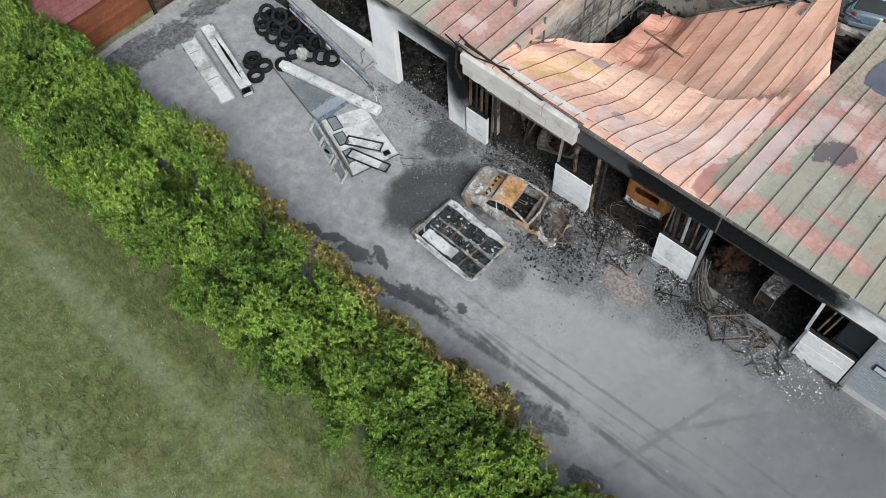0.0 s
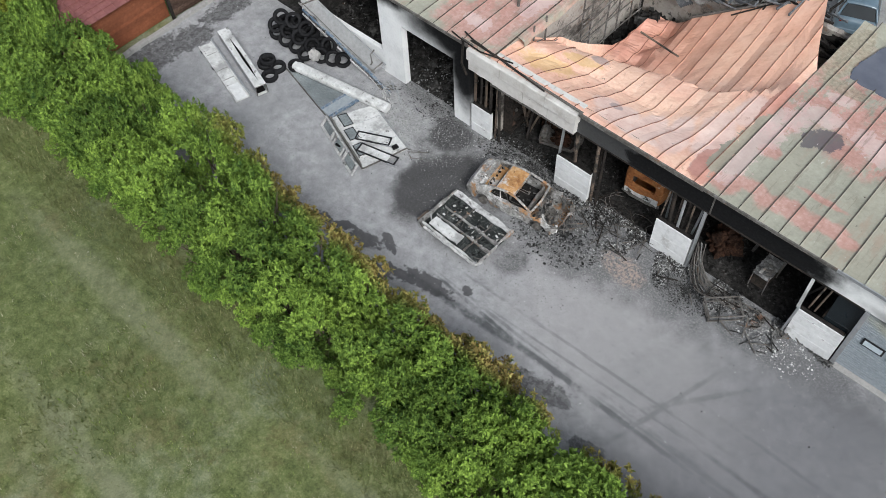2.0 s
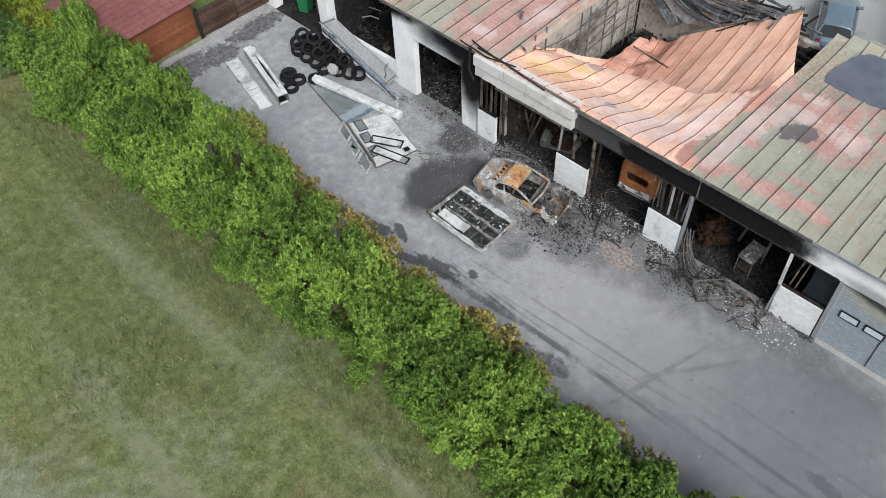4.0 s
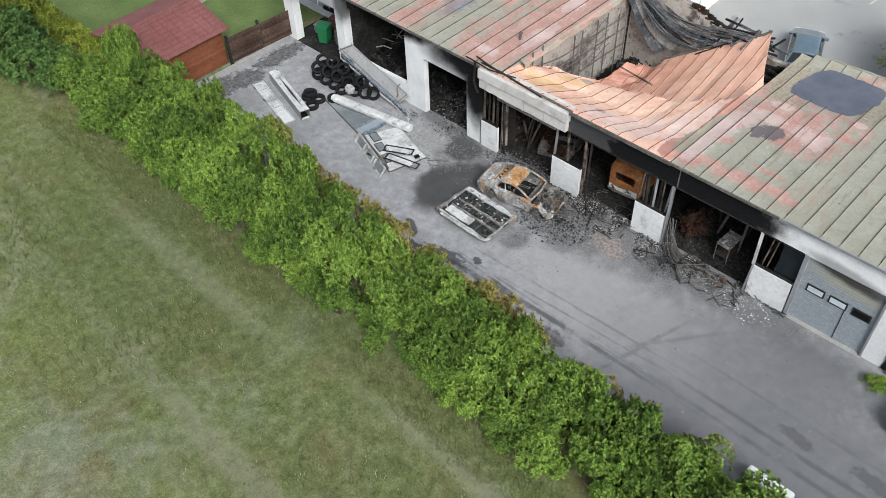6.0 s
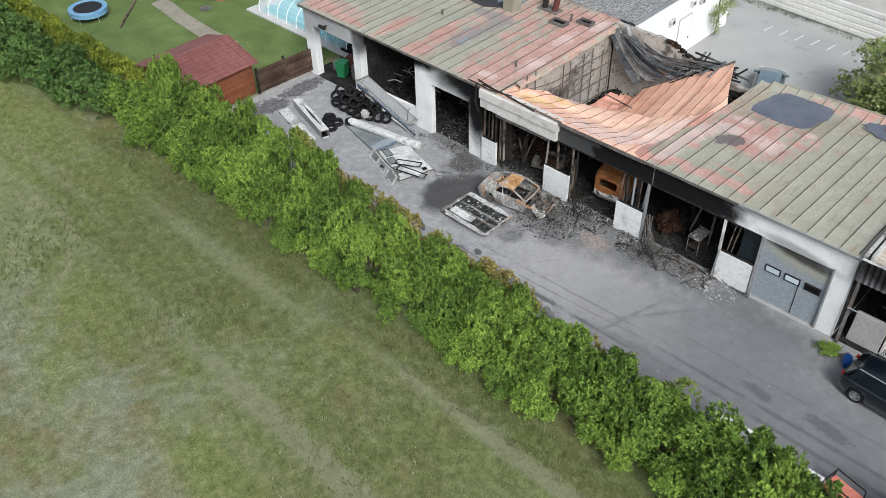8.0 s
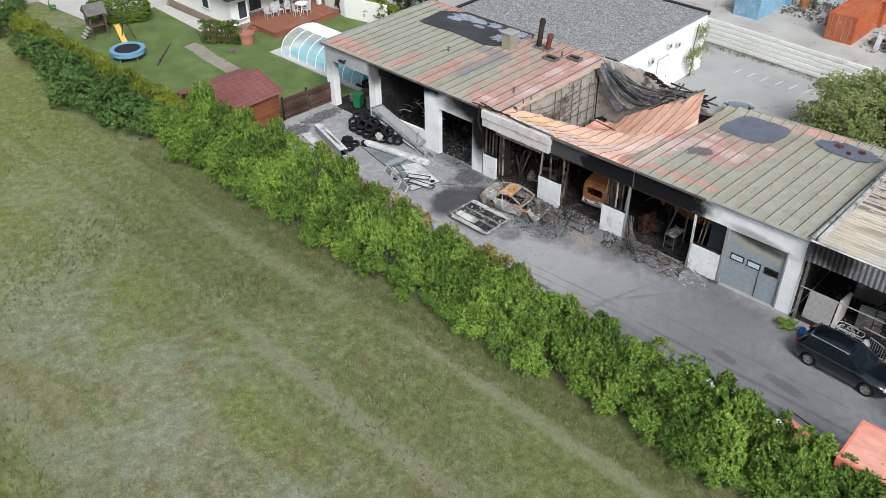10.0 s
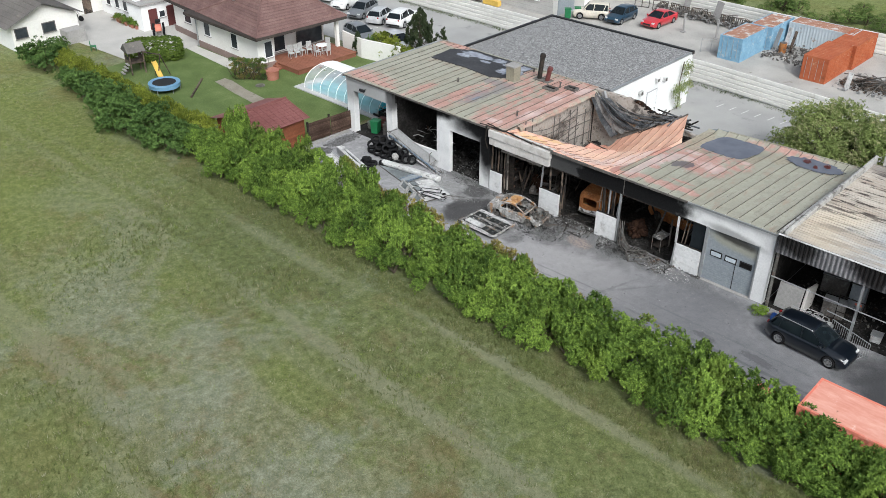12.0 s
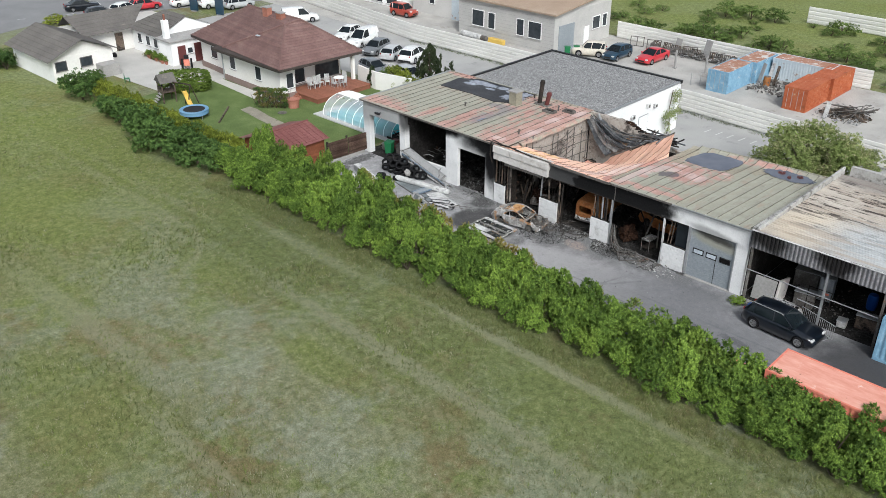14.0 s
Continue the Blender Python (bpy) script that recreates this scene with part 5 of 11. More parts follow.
for px, py, q in ((4.4, 10.2, 0.22), (5.6, 10.3, 0.18), (5.1, 9.75, 0.1)):
    bm = bm_new()
    for i in range(26):
        a, u = i * 2.4, math.sqrt(i / 26)
        tube(bm, (px + q * u * math.cos(a), py + q * u * math.sin(a), 3.84), (px + q * u * 1.3 * math.cos(a), py + q * u * 1.3 * math.sin(a), 3.9 + 0.05 * (i % 3)), 0.03, 0.008, 5)
    solid("moss_clump", bm, M_DOORRED, "rust-brown moss clump standing in the roof puddle", "moss")

M_RAIL = surface("stained_white_capping", ((0.26, 0.25, 0.235), (0.4, 0.39, 0.37), (0.52, 0.51, 0.49)), (7, 0.6), 0.75, 0, 0.12, [((0.14, 0.13, 0.12), 1.3, 0.5, 0.64), ((0.05, 0.045, 0.04), 2.4, 0.62, 0.7)])
# roof fittings
chim = thing("roof_chimney", "square mossy masonry chimney on the workshop roof", "chimney", pose(-16.45, 7.6, ROOF_Z - 0.05))
part("shaft", bevelled(box(bm_new(), -0.38, 0.38, -0.38, 0.38, 0, 1.05), 0.03), M_CHIMNEY, chim)
part("cap", bevelled(box(bm_new(), -0.46, 0.46, -0.46, 0.46, 1.05, 1.16), 0.02), M_CONCRETE, chim)
for dx, h, mt, lab in ((0, 1.75, M_CHAR, "tall blackened flue pipe"), (0.7, 0.95, M_DOORRED, "short rusty flue pipe")):
    p = thing("flue_pipe", lab + " on the workshop roof", "flue", pose(-15.15 + dx, 9.0, ROOF_Z - 0.03), "flue pipes")
    bm = tube(bm_new(), (0, 0, 0), (0.2, 0, h), 0.17, n=14)
    part("pipe", bm, mt, p)
    part("cowl", tube(bm_new(), (0.2, 0, h - 0.05), (0.23, 0, h + 0.18), 0.22, 0.16, 14), mt, p)
    part("flashing", bevelled(box(bm_new(), -0.35, 0.35, -0.35, 0.35, 0, 0.07), 0.015), M_BURNT, p)
for px, py, h in ((-12.0, 2.6, 0.35), (-13.0, 8.6, 0.4), (-19.0, 4.5, 0.3), (-16.3, 9.8, 0.3)):
    v = thing("vent_pipe", "small rusty vent pipe on the workshop roof", "vent", pose(px, py, ROOF_Z - 0.03), "vent pipes")
    part("pipe", tube(bm_new(), (0, 0, 0), (0.03, 0, h), 0.06, n=10), M_BURNT, v)
    part("cap", tube(bm_new(), (0.03, 0, h), (0.03, 0, h + 0.05), 0.11, 0.04, 10), M_BURNT, v)
for px, py, w in ((-13.3, 7.9, 0.5), (-12.2, 8.9, 0.45)):
    hch = thing("roof_hatch", "burnt-through roof light with a charred frame", "hatch", pose(px, py, ROOF_Z))
    bm = bm_new()
    for a in ((-w, w, -w * 0.6, -w * 0.6 + 0.1), (-w, w, w * 0.6 - 0.1, w * 0.6), (-w, -w + 0.1, -w * 0.6 + 0.1, w * 0.6 - 0.1), (w - 0.1, w, -w * 0.6 + 0.1, w * 0.6 - 0.1)):
        box(bm, *a, 0, 0.16)
    part("frame", bm, M_BURNT, hch)
    part("opening", box(bm_new(), -w + 0.1, w - 0.1, -w * 0.6 + 0.1, w * 0.6 - 0.1, 0.0, 0.07), M_DARK, hch)
part("parapet_rail", bevelled(prism(bm_new(), [(-0.15, 4.15), (11.6, 3.5), (11.6, 4.32), (-0.15, 4.7)], "x", 7.36, 7.52), 0.02), M_RAIL, shop, "low weathered parapet between the two roofs")
part("parapet_rail", bevelled(box(bm_new(), 7.62, 7.78, -0.2, 11.9, 4.2, 4.78), 0.02), M_RAIL, shop, "scorched metal edge of the canopy roof")

# ---- storage canopy next door ----
canopy = thing("storage_canopy", "open-fronted storage canopy with a scorched corrugated roof", "building")
CZ = 4.55
bm = bm_new()
rows = []
ys = np.arange(-0.25, 11.6, 0.06)
for i, y in enumerate(ys):
    z = CZ + (0.05 if i % 4 in (0, 1) else 0.0) - 0.02 * y
    rows.append([bm.verts.new((xx, y, z)) for xx in np.linspace(7.66, 24.0, 9)])
for a, b in zip(rows, rows[1:]):
    for i in range(8):
        bm.faces.new((a[i], a[i + 1], b[i + 1], b[i]))
part("roof_sheet", bm, M_CANOPY, canopy)
bm = bm_new()
cols = []
for i, xx in enumerate(np.arange(7.4, 24.0, 0.057)):
    y = -0.36 + (0.09 if i % 4 in (0, 1) else 0.0)
    ztop, zbot = CZ + 0.02, CZ - 1.02 - (0.06 if i % 4 in (0, 1) else 0.0)
    cols.append([bm.verts.new((xx, y, z)) for z in (zbot, ztop)])
for a, b in zip(cols, cols[1:]):
    bm.faces.new((a[0], b[0], b[1], a[1]))
part("fringe", bm, M_FRINGE, canopy, "vertical corrugated fringe blackened in patches")
part("edge_trim", box(bm_new(), 7.4, 24.0, -0.38, -0.26, CZ + 0.02, CZ + 0.05), M_PANEL, canopy)
part("parapet", box(bm_new(), 8.2, 24.0, 11.6, 11.9, 3.9, 5.0), M_RAIL, canopy, "smoke-stained white rear parapet")
for xx in (7.55, 11.9, 14.95, 21.7):
    part("post", box(bm_new(), xx - 0.06, xx + 0.06, -0.16, -0.04, 0, CZ - 0.2), M_STEEL if xx > 8 and xx < 14 else M_BURNT, canopy)
part("wall", box(bm_new(), 7.5, 24.0, 11.3, 11.55, 0, 4.2), M_SOOT, canopy)
part("wall", box(bm_new(), 23.8, 24.0, 0, 11.3, 0, 4.2), M_SOOT, canopy)
part("floor", box(bm_new(), 7.3, 24.0, 0.0, 11.3, -0.02, 0.016), M_EARTH, canopy)
for z, xa, xb, yy in ((2.05, 7.5, 14.9, -0.24), (1.35, 10.6, 12.0, -0.24)):
    part("rail", tube(bm_new(), (xa, yy, z), (xb, yy, z - 0.1), 0.03, n=8), M_STEEL, canopy)


# ---- hedge and bushes ----
def leaf_mesh(name, count, size, lumps, seed, material, shape=(1, 1, 1), per=13, clipped=False):
    """A crown of star-like leaf tufts on twig ends, gathered in lumps with gaps between."""
    rng = np.random.default_rng(seed)
    unit = lambda v: v / np.maximum(1e-6, np.linalg.norm(v, axis=1))[:, None]
    c = unit(rng.normal(size=(lumps, 3)))
    c[:, 2] = np.abs(c[:, 2]) * 1.25 - 0.4
    c *= (0.35 + 0.6 * rng.random((lumps, 1)) ** 0.6)
    rad = (0.13 if lumps > 24 else 0.22) + (0.16 if lumps > 24 else 0.2) * rng.random(lumps)
    n = count // per
    which = rng.integers(0, lumps, n)
    d = unit(rng.normal(size=(n, 3)))
    d[:, 2] = np.abs(d[:, 2]) * np.where(rng.random(n) < 0.82, 1, -1)
    p = c[which] + d * (rad[which] * ((0.6 + 0.65 * rng.random(n)) if lumps > 24 else (0.82 + 0.32 * rng.random(n))))[:, None]
    p = p / np.percentile(np.linalg.norm(p, axis=1), 95)
    if clipped:
        d = unit(rng.normal(size=(n, 3)))
        p = d / (np.abs(d) ** 5).sum(1)[:, None] ** 0.2 * (0.9 + 0.1 * rng.random((n, 1)))
    axis = unit(d * 0.7 + unit(p) * 0.4 + rng.normal(size=(n, 3)) * 0.3 + np.array([0, 0, 0.5]))
    p, axis = np.repeat(p, per, 0), np.repeat(axis, per, 0)
    m = n * per
    side = unit(np.cross(axis, rng.normal(size=(m, 3))))
    tilt = np.radians(35 + 65 * rng.random(m))[:, None]
    v = axis * np.cos(tilt) + side * np.sin(tilt)
    w = unit(np.cross(v, axis) + rng.normal(size=(m, 3)) * 0.25)
    s = size * (0.55 + 0.9 * rng.random(m))[:, None]
    p = p + axis * (rng.random((m, 1)) - 0.6) * size * 2.2
    fold = axis * s * 0.15
    corners = np.stack([p, p + v * s * 0.9 - w * s * 0.5 + fold, p + v * s * 2.0, p + v * s * 0.9 + w * s * 0.5 + fold], 1) * np.array(shape)
    me = bpy.data.meshes.new(name)
    me.from_pydata(corners.reshape(-1, 3).tolist(), [], np.arange(m * 4).reshape(-1, 4).tolist())
    me.materials.append(material)
    return me


def stems(seed, n=7, h=1.5, spread=0.8, r=0.035):
    rng = random.Random(seed)
    bm = bm_new()
    for _ in range(n):
        a, rr = rng.random() * 6.28, spread * rng.random()
        foot = Vector((0, 0, -0.1))
        mid = Vector((rr * 0.6 * math.cos(a), rr * 0.6 * math.sin(a), h * 0.5))
        top = Vector((rr * math.cos(a + 0.3), rr * math.sin(a + 0.3), h * (0.85 + 0.3 * rng.random())))
        tube(bm, foot, mid, r, r * 0.7, 5)
        tube(bm, mid, top, r * 0.7, r * 0.25, 5)
    return mesh_of("stem", bm, M_BARK)


STEMS = [stems(i) for i in range(3)]
CROWNS = {}
for key, mt in (("green", M_LEAF), ("dry", M_LEAF_DRY), ("dark", M_LEAF_DARK), ("yellow", M_LEAF_YELLOW)):
    CROWNS[key] = [leaf_mesh("crown", 5200, 0.052, 20, 11 * i + len(key), mt) for i in range(4)]
CROWNS["meadow"] = [leaf_mesh("crown", 2600, 0.05, 26, 210 + i, M_LEAF_MEADOW) for i in range(4)]
CROWNS["near"] = [leaf_mesh("crown", 11000, 0.043, 18, 100 + 7 * i, M_LEAF) for i in range(5)]
CROWNS["neardry"] = [leaf_mesh("crown", 10000, 0.041, 18, 150 + 7 * i, M_LEAF_DRY) for i in range(3)]
SHRUB_LABEL = {"meadow": "low pale green bush in the wild meadow", "near": "dense bright green deciduous hedge shrub", "neardry": "hedge shrub with leaves yellowed by heat",
               "green": "dense bright green deciduous hedge shrub", "dry": "hedge shrub with leaves browned by heat",
               "dark": "dark green wild bush at the meadow's edge", "yellow": "yellow-green garden hedge plant"}


CLIPPED = leaf_mesh("crown", 18000, 0.05, 20, 333, M_LEAF_CLIP, clipped=True)


def shrub(key, x, y, rx, ry, h, rng, group, name="hedge_shrub"):
    ob = thing(name, SHRUB_LABEL[key], "shrub", pose(x, y, 0), group)
    shared("stem", STEMS[rng.randrange(3)], ob, Matrix.Diagonal((1, 1, h / 2.0, 1)))
    turn = rng.random() * 360
    m = pose(0, 0, h * (0.28 if key == "meadow" else 0.42)) @ Matrix.Diagonal((rx, ry, h * 0.66, 1)) @ pose(0, 0, 0, 0, 0, turn)
    shared("crown", CROWNS[key][rng.randrange(len(CROWNS[key]))], ob, m)
    return ob


rng = random.Random(5)
x = -26.5
while x < 27:
    h = 2.5 + 0.75 * rng.random()
    step = 1.45 + 0.6 * rng.random()
    east = min(1.0, max(0.0, (x + 2) / 8))
    west = min(1.0, max(0.0, (-4 - x) / 5)) * min(1.0, max(0.0, (x + 26) / 4))
    bay = min(1.0, max(0.0, (x + 9) / 3)) * min(1.0, max(0.0, (1 - x) / 3))
    inner = 0.25 * min(1.0, max(0.0, (x + 9) / 3)) - 0.22 * bay
    h, full = h + 0.35 * west, 1.1 + 0.12 * east
    # field side row
    shrub("near", x + rng.uniform(-0.2, 0.2), -10.4 + inner - 0.1 * east + rng.uniform(-0.2, 0.25), full * (1.02 + 0.32 * rng.random()), 1.15 + 0.25 * rng.random(), h * (0.88 + 0.2 * rng.random()), rng, "hedge along the yard")
    # yard side row
    rng.random()
    shrub("near", x + 0.6 + rng.uniform(-0.2, 0.2), -8.8 - 0.6 * east - 0.32 * bay + (0.4 if x < -15 else 0.0) + rng.uniform(-0.2, 0.2), full * (1.08 + 0.32 * rng.random()), 1.15 + 0.25 * rng.random(), h * (0.9 + 0.2 * rng.random()), rng, "hedge along the yard")
    # low outer growth on the field side
    shrub("near", x + 0.3 + rng.uniform(-0.2, 0.2), -11.2 + inner - 0.1 * east + rng.uniform(-0.2, 0.2), 1.0 + 0.25 * rng.random(), 0.85 + 0.2 * rng.random(), 1.35 + 0.4 * rng.random(), rng, "hedge along the yard")
    x += step


# ---- wild bushes, garden hedges and trees ----
rng = random.Random(9)
for x, y, rx, ry, h in ((-55.2, -10.0, 1.9, 1.6, 2.4), (-51.6, -9.6, 1.0, 0.9, 1.0), (-49.4, -10.4, 1.2, 1.2, 1.3), (-46.8, -10.7, 2.0, 1.6, 2.2), (-44.6, -10.9, 1.5, 1.4, 1.7), (-42.8, -11.2, 1.4, 1.3, 1.6),
                        (-40.6, -11.4, 2.1, 1.8, 2.8), (-38.6, -11.7, 1.7, 1.5, 2.2), (-36.9, -11.5, 2.1, 1.8, 2.7), (-34.6, -11.3, 1.8, 1.7, 2.5), (-33.0, -11.3, 1.5, 1.4, 1.9), (-31.6, -10.7, 1.6, 1.5, 2.1),
                        (-43.5, -9.8, 1.3, 1.1, 1.4), (-70.5, -10.9, 1.8, 1.3, 1.6), (-73.0, -10.6, 1.5, 1.5, 1.5), (-59.5, -6.6, 1.0, 0.9, 1.1), (-57.6, -7.6, 1.2, 1.0, 1.2)):
    shrub("dark", x, y, rx * 1.15, ry * 1.1, h * 1.1, rng, "wild bushes by the meadow", "wild_bush")
for x in np.arange(-30.0, -27.0, 1.3):
    shrub("near", x, -10.2, 1.4, 1.4, 2.3, rng, "hedge along the yard")
for x in np.arange(-27.9, -26.9, 0.6):
    shrub("near", x, -8.6, 1.0, 1.0, 3.9, rng, "hedge along the yard")
for x in np.arange(-54.0, -30.5, 0.95):
    shrub("yellow", x, -8.65 + 0.12 * math.sin(x), 0.9, 0.75, 2.0, rng, "trimmed garden hedge", "garden_hedge")
for x, y, rx, ry, h, key in (
                             (-37.2, 13.6, 1.4, 1.2, 2.0, "yellow"), (-35.4, 13.3, 1.4, 1.2, 1.9, "yellow"), (-33.6, 13.1, 1.4, 1.2, 1.9, "yellow"), (-37.0, 12.3, 0.7, 0.7, 1.8, "dark"), (-64.0, 1.9, 0.7, 0.5, 0.7, "dry"), (-62.6, 1.7, 0.7, 0.5, 0.7, "dry"),
                             (7.55, -0.9, 0.6, 0.3, 0.5, "green"), (-86, 1.5, 2.0, 1.0, 1.0, "yellow"), (-83.5, 3.0, 2.0, 1.0, 1.0, "yellow")):
    shrub(key, x, y, rx, ry, h, rng, "garden shrubs", "garden_shrub")
for i in range(46):
    x, y = rng.uniform(-40, 12), rng.uniform(47, 66)
    s = rng.uniform(0.5, 1.2)
    shrub("meadow", x, y, s * 1.5, s * 1.3, s * 1.0, rng, "bushes in the far meadow", "meadow_bush")
for x, y, s in ((-23.8, 51.5, 1.9), (-21.8, 50.5, 1.7), (-25.6, 50.8, 1.6), (-20.4, 54.5, 1.3), (-29.5, 49.5, 1.4), (-31.5, 50, 1.5), (-15.8, 52.0, 1.5), (-14.5, 52.6, 1.2), (-9.3, 52.5, 1.5), (-7.5, 53.0, 1.3), (-24, 64, 1.8), (-27, 63, 1.8), (-21, 64.5, 1.6), (-12.5, 64.5, 1.6), (-5.0, 58, 1.3)):
    shrub("meadow", x, y, s * 1.3, s * 1.2, s * 1.2, rng, "bushes in the far meadow", "meadow_bush")

ch_ = thing("clipped_hedge", "big rounded clipped green hedge behind the play tower", "hedge", pose(-50.4, -1.8, 0, 0, 0, 57))
shared("stem", STEMS[0], ch_)
shared("crown", CLIPPED, ch_, pose(0, 0, 1.02) @ Matrix.Diagonal((2.4, 0.95, 1.02, 1)))

gh = thing("clipped_hedge", "thin brownish-green clipped hedge block by the garden path", "hedge", pose(-40.3, 1.15, 0, 0, 0, 38))
for i in range(7):
    shared("stem", STEMS[i % len(STEMS)], gh, pose(-1.25 + 0.42 * i, 0.1 * math.sin(3 * i), 0, 0, 0, 50 * i))
    for j in range(4):
        shared("leaf_clump", CROWNS["dry" if (i + j) % 3 else "dark"][(i + j) % 4], gh, pose(-1.25 + 0.42 * i, 0.12 * math.sin(5 * i + j), 0.28 + 0.45 * j, 0, 0, 70 * i + 40 * j) @ Matrix.Diagonal((0.38, 0.42, 0.3, 1)))


def tree(label, x, y, trunk_h, crown_c, crown_r, clumps, key, seed):
    """A tapered trunk, forking limbs and leaf clumps at their ends."""
    r = random.Random(seed)
    ob = thing("tree", label, "tree", pose(x, y, 0))
    bm = bm_new()
    tube(bm, (0, 0, -0.1), (0.1, 0, trunk_h * 0.6), 0.22, 0.17, 10)
    tube(bm, (0.1, 0, trunk_h * 0.6), (0, 0.1, trunk_h), 0.17, 0.12, 10)
    part("trunk", bm, M_BARK, ob)
    cm = []
    bm = bm_new()
    for i in range(clumps):
        a, u = r.random() * 6.28, r.random() ** 0.5
        e = r.uniform(-0.35, 1.0)
        p = Vector((crown_c[0] + crown_r[0] * u * math.cos(a) * math.cos(e * 0.9), crown_c[1] + crown_r[1] * u * math.sin(a) * math.cos(e * 0.9), crown_c[2] + crown_r[2] * math.sin(e)))
        mid = Vector((p.x * 0.45, p.y * 0.45, trunk_h + (p.z - trunk_h) * 0.35))
        tube(bm, (0, 0.1, trunk_h), mid, 0.09, 0.06, 6)
        tube(bm, mid, p, 0.06, 0.015, 5)
        cm.append(p)
    part("limbs", bm, M_BARK, ob)
    for i, p in enumerate(cm):
        s = r.uniform(0.7, 1.25)
        shared("leaf_clump", TREE_CLUMPS[i % len(TREE_CLUMPS)], ob, pose(p.x, p.y, p.z, r.uniform(-20, 20), r.uniform(-20, 20), r.random() * 360) @ Matrix.Diagonal((s * 1.2, s * 1.2, s, 1)))
    return ob


TREE_CLUMPS = [leaf_mesh("leaf_clump", 2200, 0.042, 16, 70 + i, M_LEAF_TREE) for i in range(3)]
tree("broad leafy tree in the car park, partly in flower", 4.0, 16.5, 1.6, (0, 0, 2.45), (4.1, 3.6, 2.1), 90, "tree", 4)
cr = thing("creeper", "green climber on the white hall wall", "climber", pose(-10.1, 20.6, 0))
part("stem", bent(bm_new(), [(0, 0, 0), (0.05, 0.1, 1.2), (0.05, -0.2, 2.2), (0.05, 0.1, 3.9)], 0.04), M_BARK, cr)
for y, z, s in ((0.5, 3.5, 0.55), (0.6, 3.0, 0.6), (0.35, 2.7, 0.5), (-0.5, 1.9, 0.6), (-0.9, 1.5, 0.6), (0.1, 1.6, 0.65), (0.7, 1.9, 0.6), (1.1, 1.7, 0.5), (-0.5, 0.9, 0.5), (-0.3, 0.4, 0.4)):
    shared("leaf_clump", TREE_CLUMPS[int(z * 10) % 3], cr, pose(0.25, y, z) @ Matrix.Diagonal((s * 0.7, s, s, 1)))
# dark pine behind the workshop
def conifer(label, x, y, h, spread, shoots, seed, lean=0.35):
    """Upright needle shoots round a tapered trunk, long below and short towards the tip."""
    r = random.Random(seed)
    ob = thing("pine_tree", label, "tree", pose(x, y, 0))
    part("trunk", tube(bm_new(), (0, 0, -0.1), (0, 0, h * 0.95), 0.04 * h, 0.015, 8), M_BARK, ob)
    bm = bm_new()
    for i in range(shoots):
        t = (i + 0.5) / shoots
        z, a = h * (0.12 + 0.86 * t), i * 2.4 + r.uniform(-0.3, 0.3)
        rad = spread * (1 - t) ** 0.8 * r.uniform(0.35, 1.05) + 0.03
        tip = Vector((rad * math.cos(a), rad * math.sin(a), z))
        tube(bm, (0, 0, max(0.1, z - 0.5 * rad - 0.1)), tip, 0.03, 0.01, 5)
        q = r.uniform(0.75, 1.2) * (0.17 + 0.1 * (1 - t))
        shared("needle_shoot", PINE[i % 2], ob, pose(tip.x, tip.y, tip.z, -lean * 57 * rad / spread * math.sin(a), lean * 57 * rad / spread * math.cos(a), r.random() * 360) @ Matrix.Diagonal((q, q, q * 2.3, 1)))
    part("limbs", bm, M_BARK, ob)
    return ob


PINE = [leaf_mesh("needle_shoot", 420, 0.17, 8, 90 + i, M_LEAF_PINE) for i in range(2)]
conifer("small dark feathery pine behind the workshop", -34.3, 16.1, 4.0, 2.0, 95, 2)
conifer("young dark pine shoot behind the workshop", -31.3, 16.0, 2.9, 0.5, 14, 5)
conifer("narrow grey-green conifer by the terrace wall", -38.1, 11.75, 1.95, 0.34, 22, 7, 0.1)


# meadow grass: tufts of blades and a few pale weeds
def tufts(name, label, count, area, h, mt, seed, blades=5, spread=0.12):
    g = np.random.default_rng(seed)
    x = area[0] + (area[1] - area[0]) * g.random(count)
    y = area[2] + (area[3] - area[2]) * g.random(count)
    cx, cy = np.repeat(x, blades), np.repeat(y, blades)
    n = count * blades
    a = g.random(n) * 6.283
    off = spread * g.random(n)
    bx, by = cx + off * np.cos(a), cy + off * np.sin(a)
    hh = h * (0.5 + g.random(n))
    lean = hh * (0.3 + 0.7 * g.random(n))
    tx, ty = bx + lean * np.cos(a), by + lean * np.sin(a)
    w = 0.012 + 0.012 * g.random(n)
    px, py = -np.sin(a) * w, np.cos(a) * w
    z0 = np.full(n, -0.12)
    v = np.stack([np.stack([bx - px, by - py, z0], 1), np.stack([bx + px, by + py, z0], 1), np.stack([tx, ty, hh - 0.05], 1)], 1).reshape(-1, 3)
    me = bpy.data.meshes.new(name)
    me.from_pydata(v.tolist(), [], np.arange(n * 3).reshape(-1, 3).tolist())
    me.materials.append(mt)
    return tagged(new(name, me), label, "grass", kind="stuff")


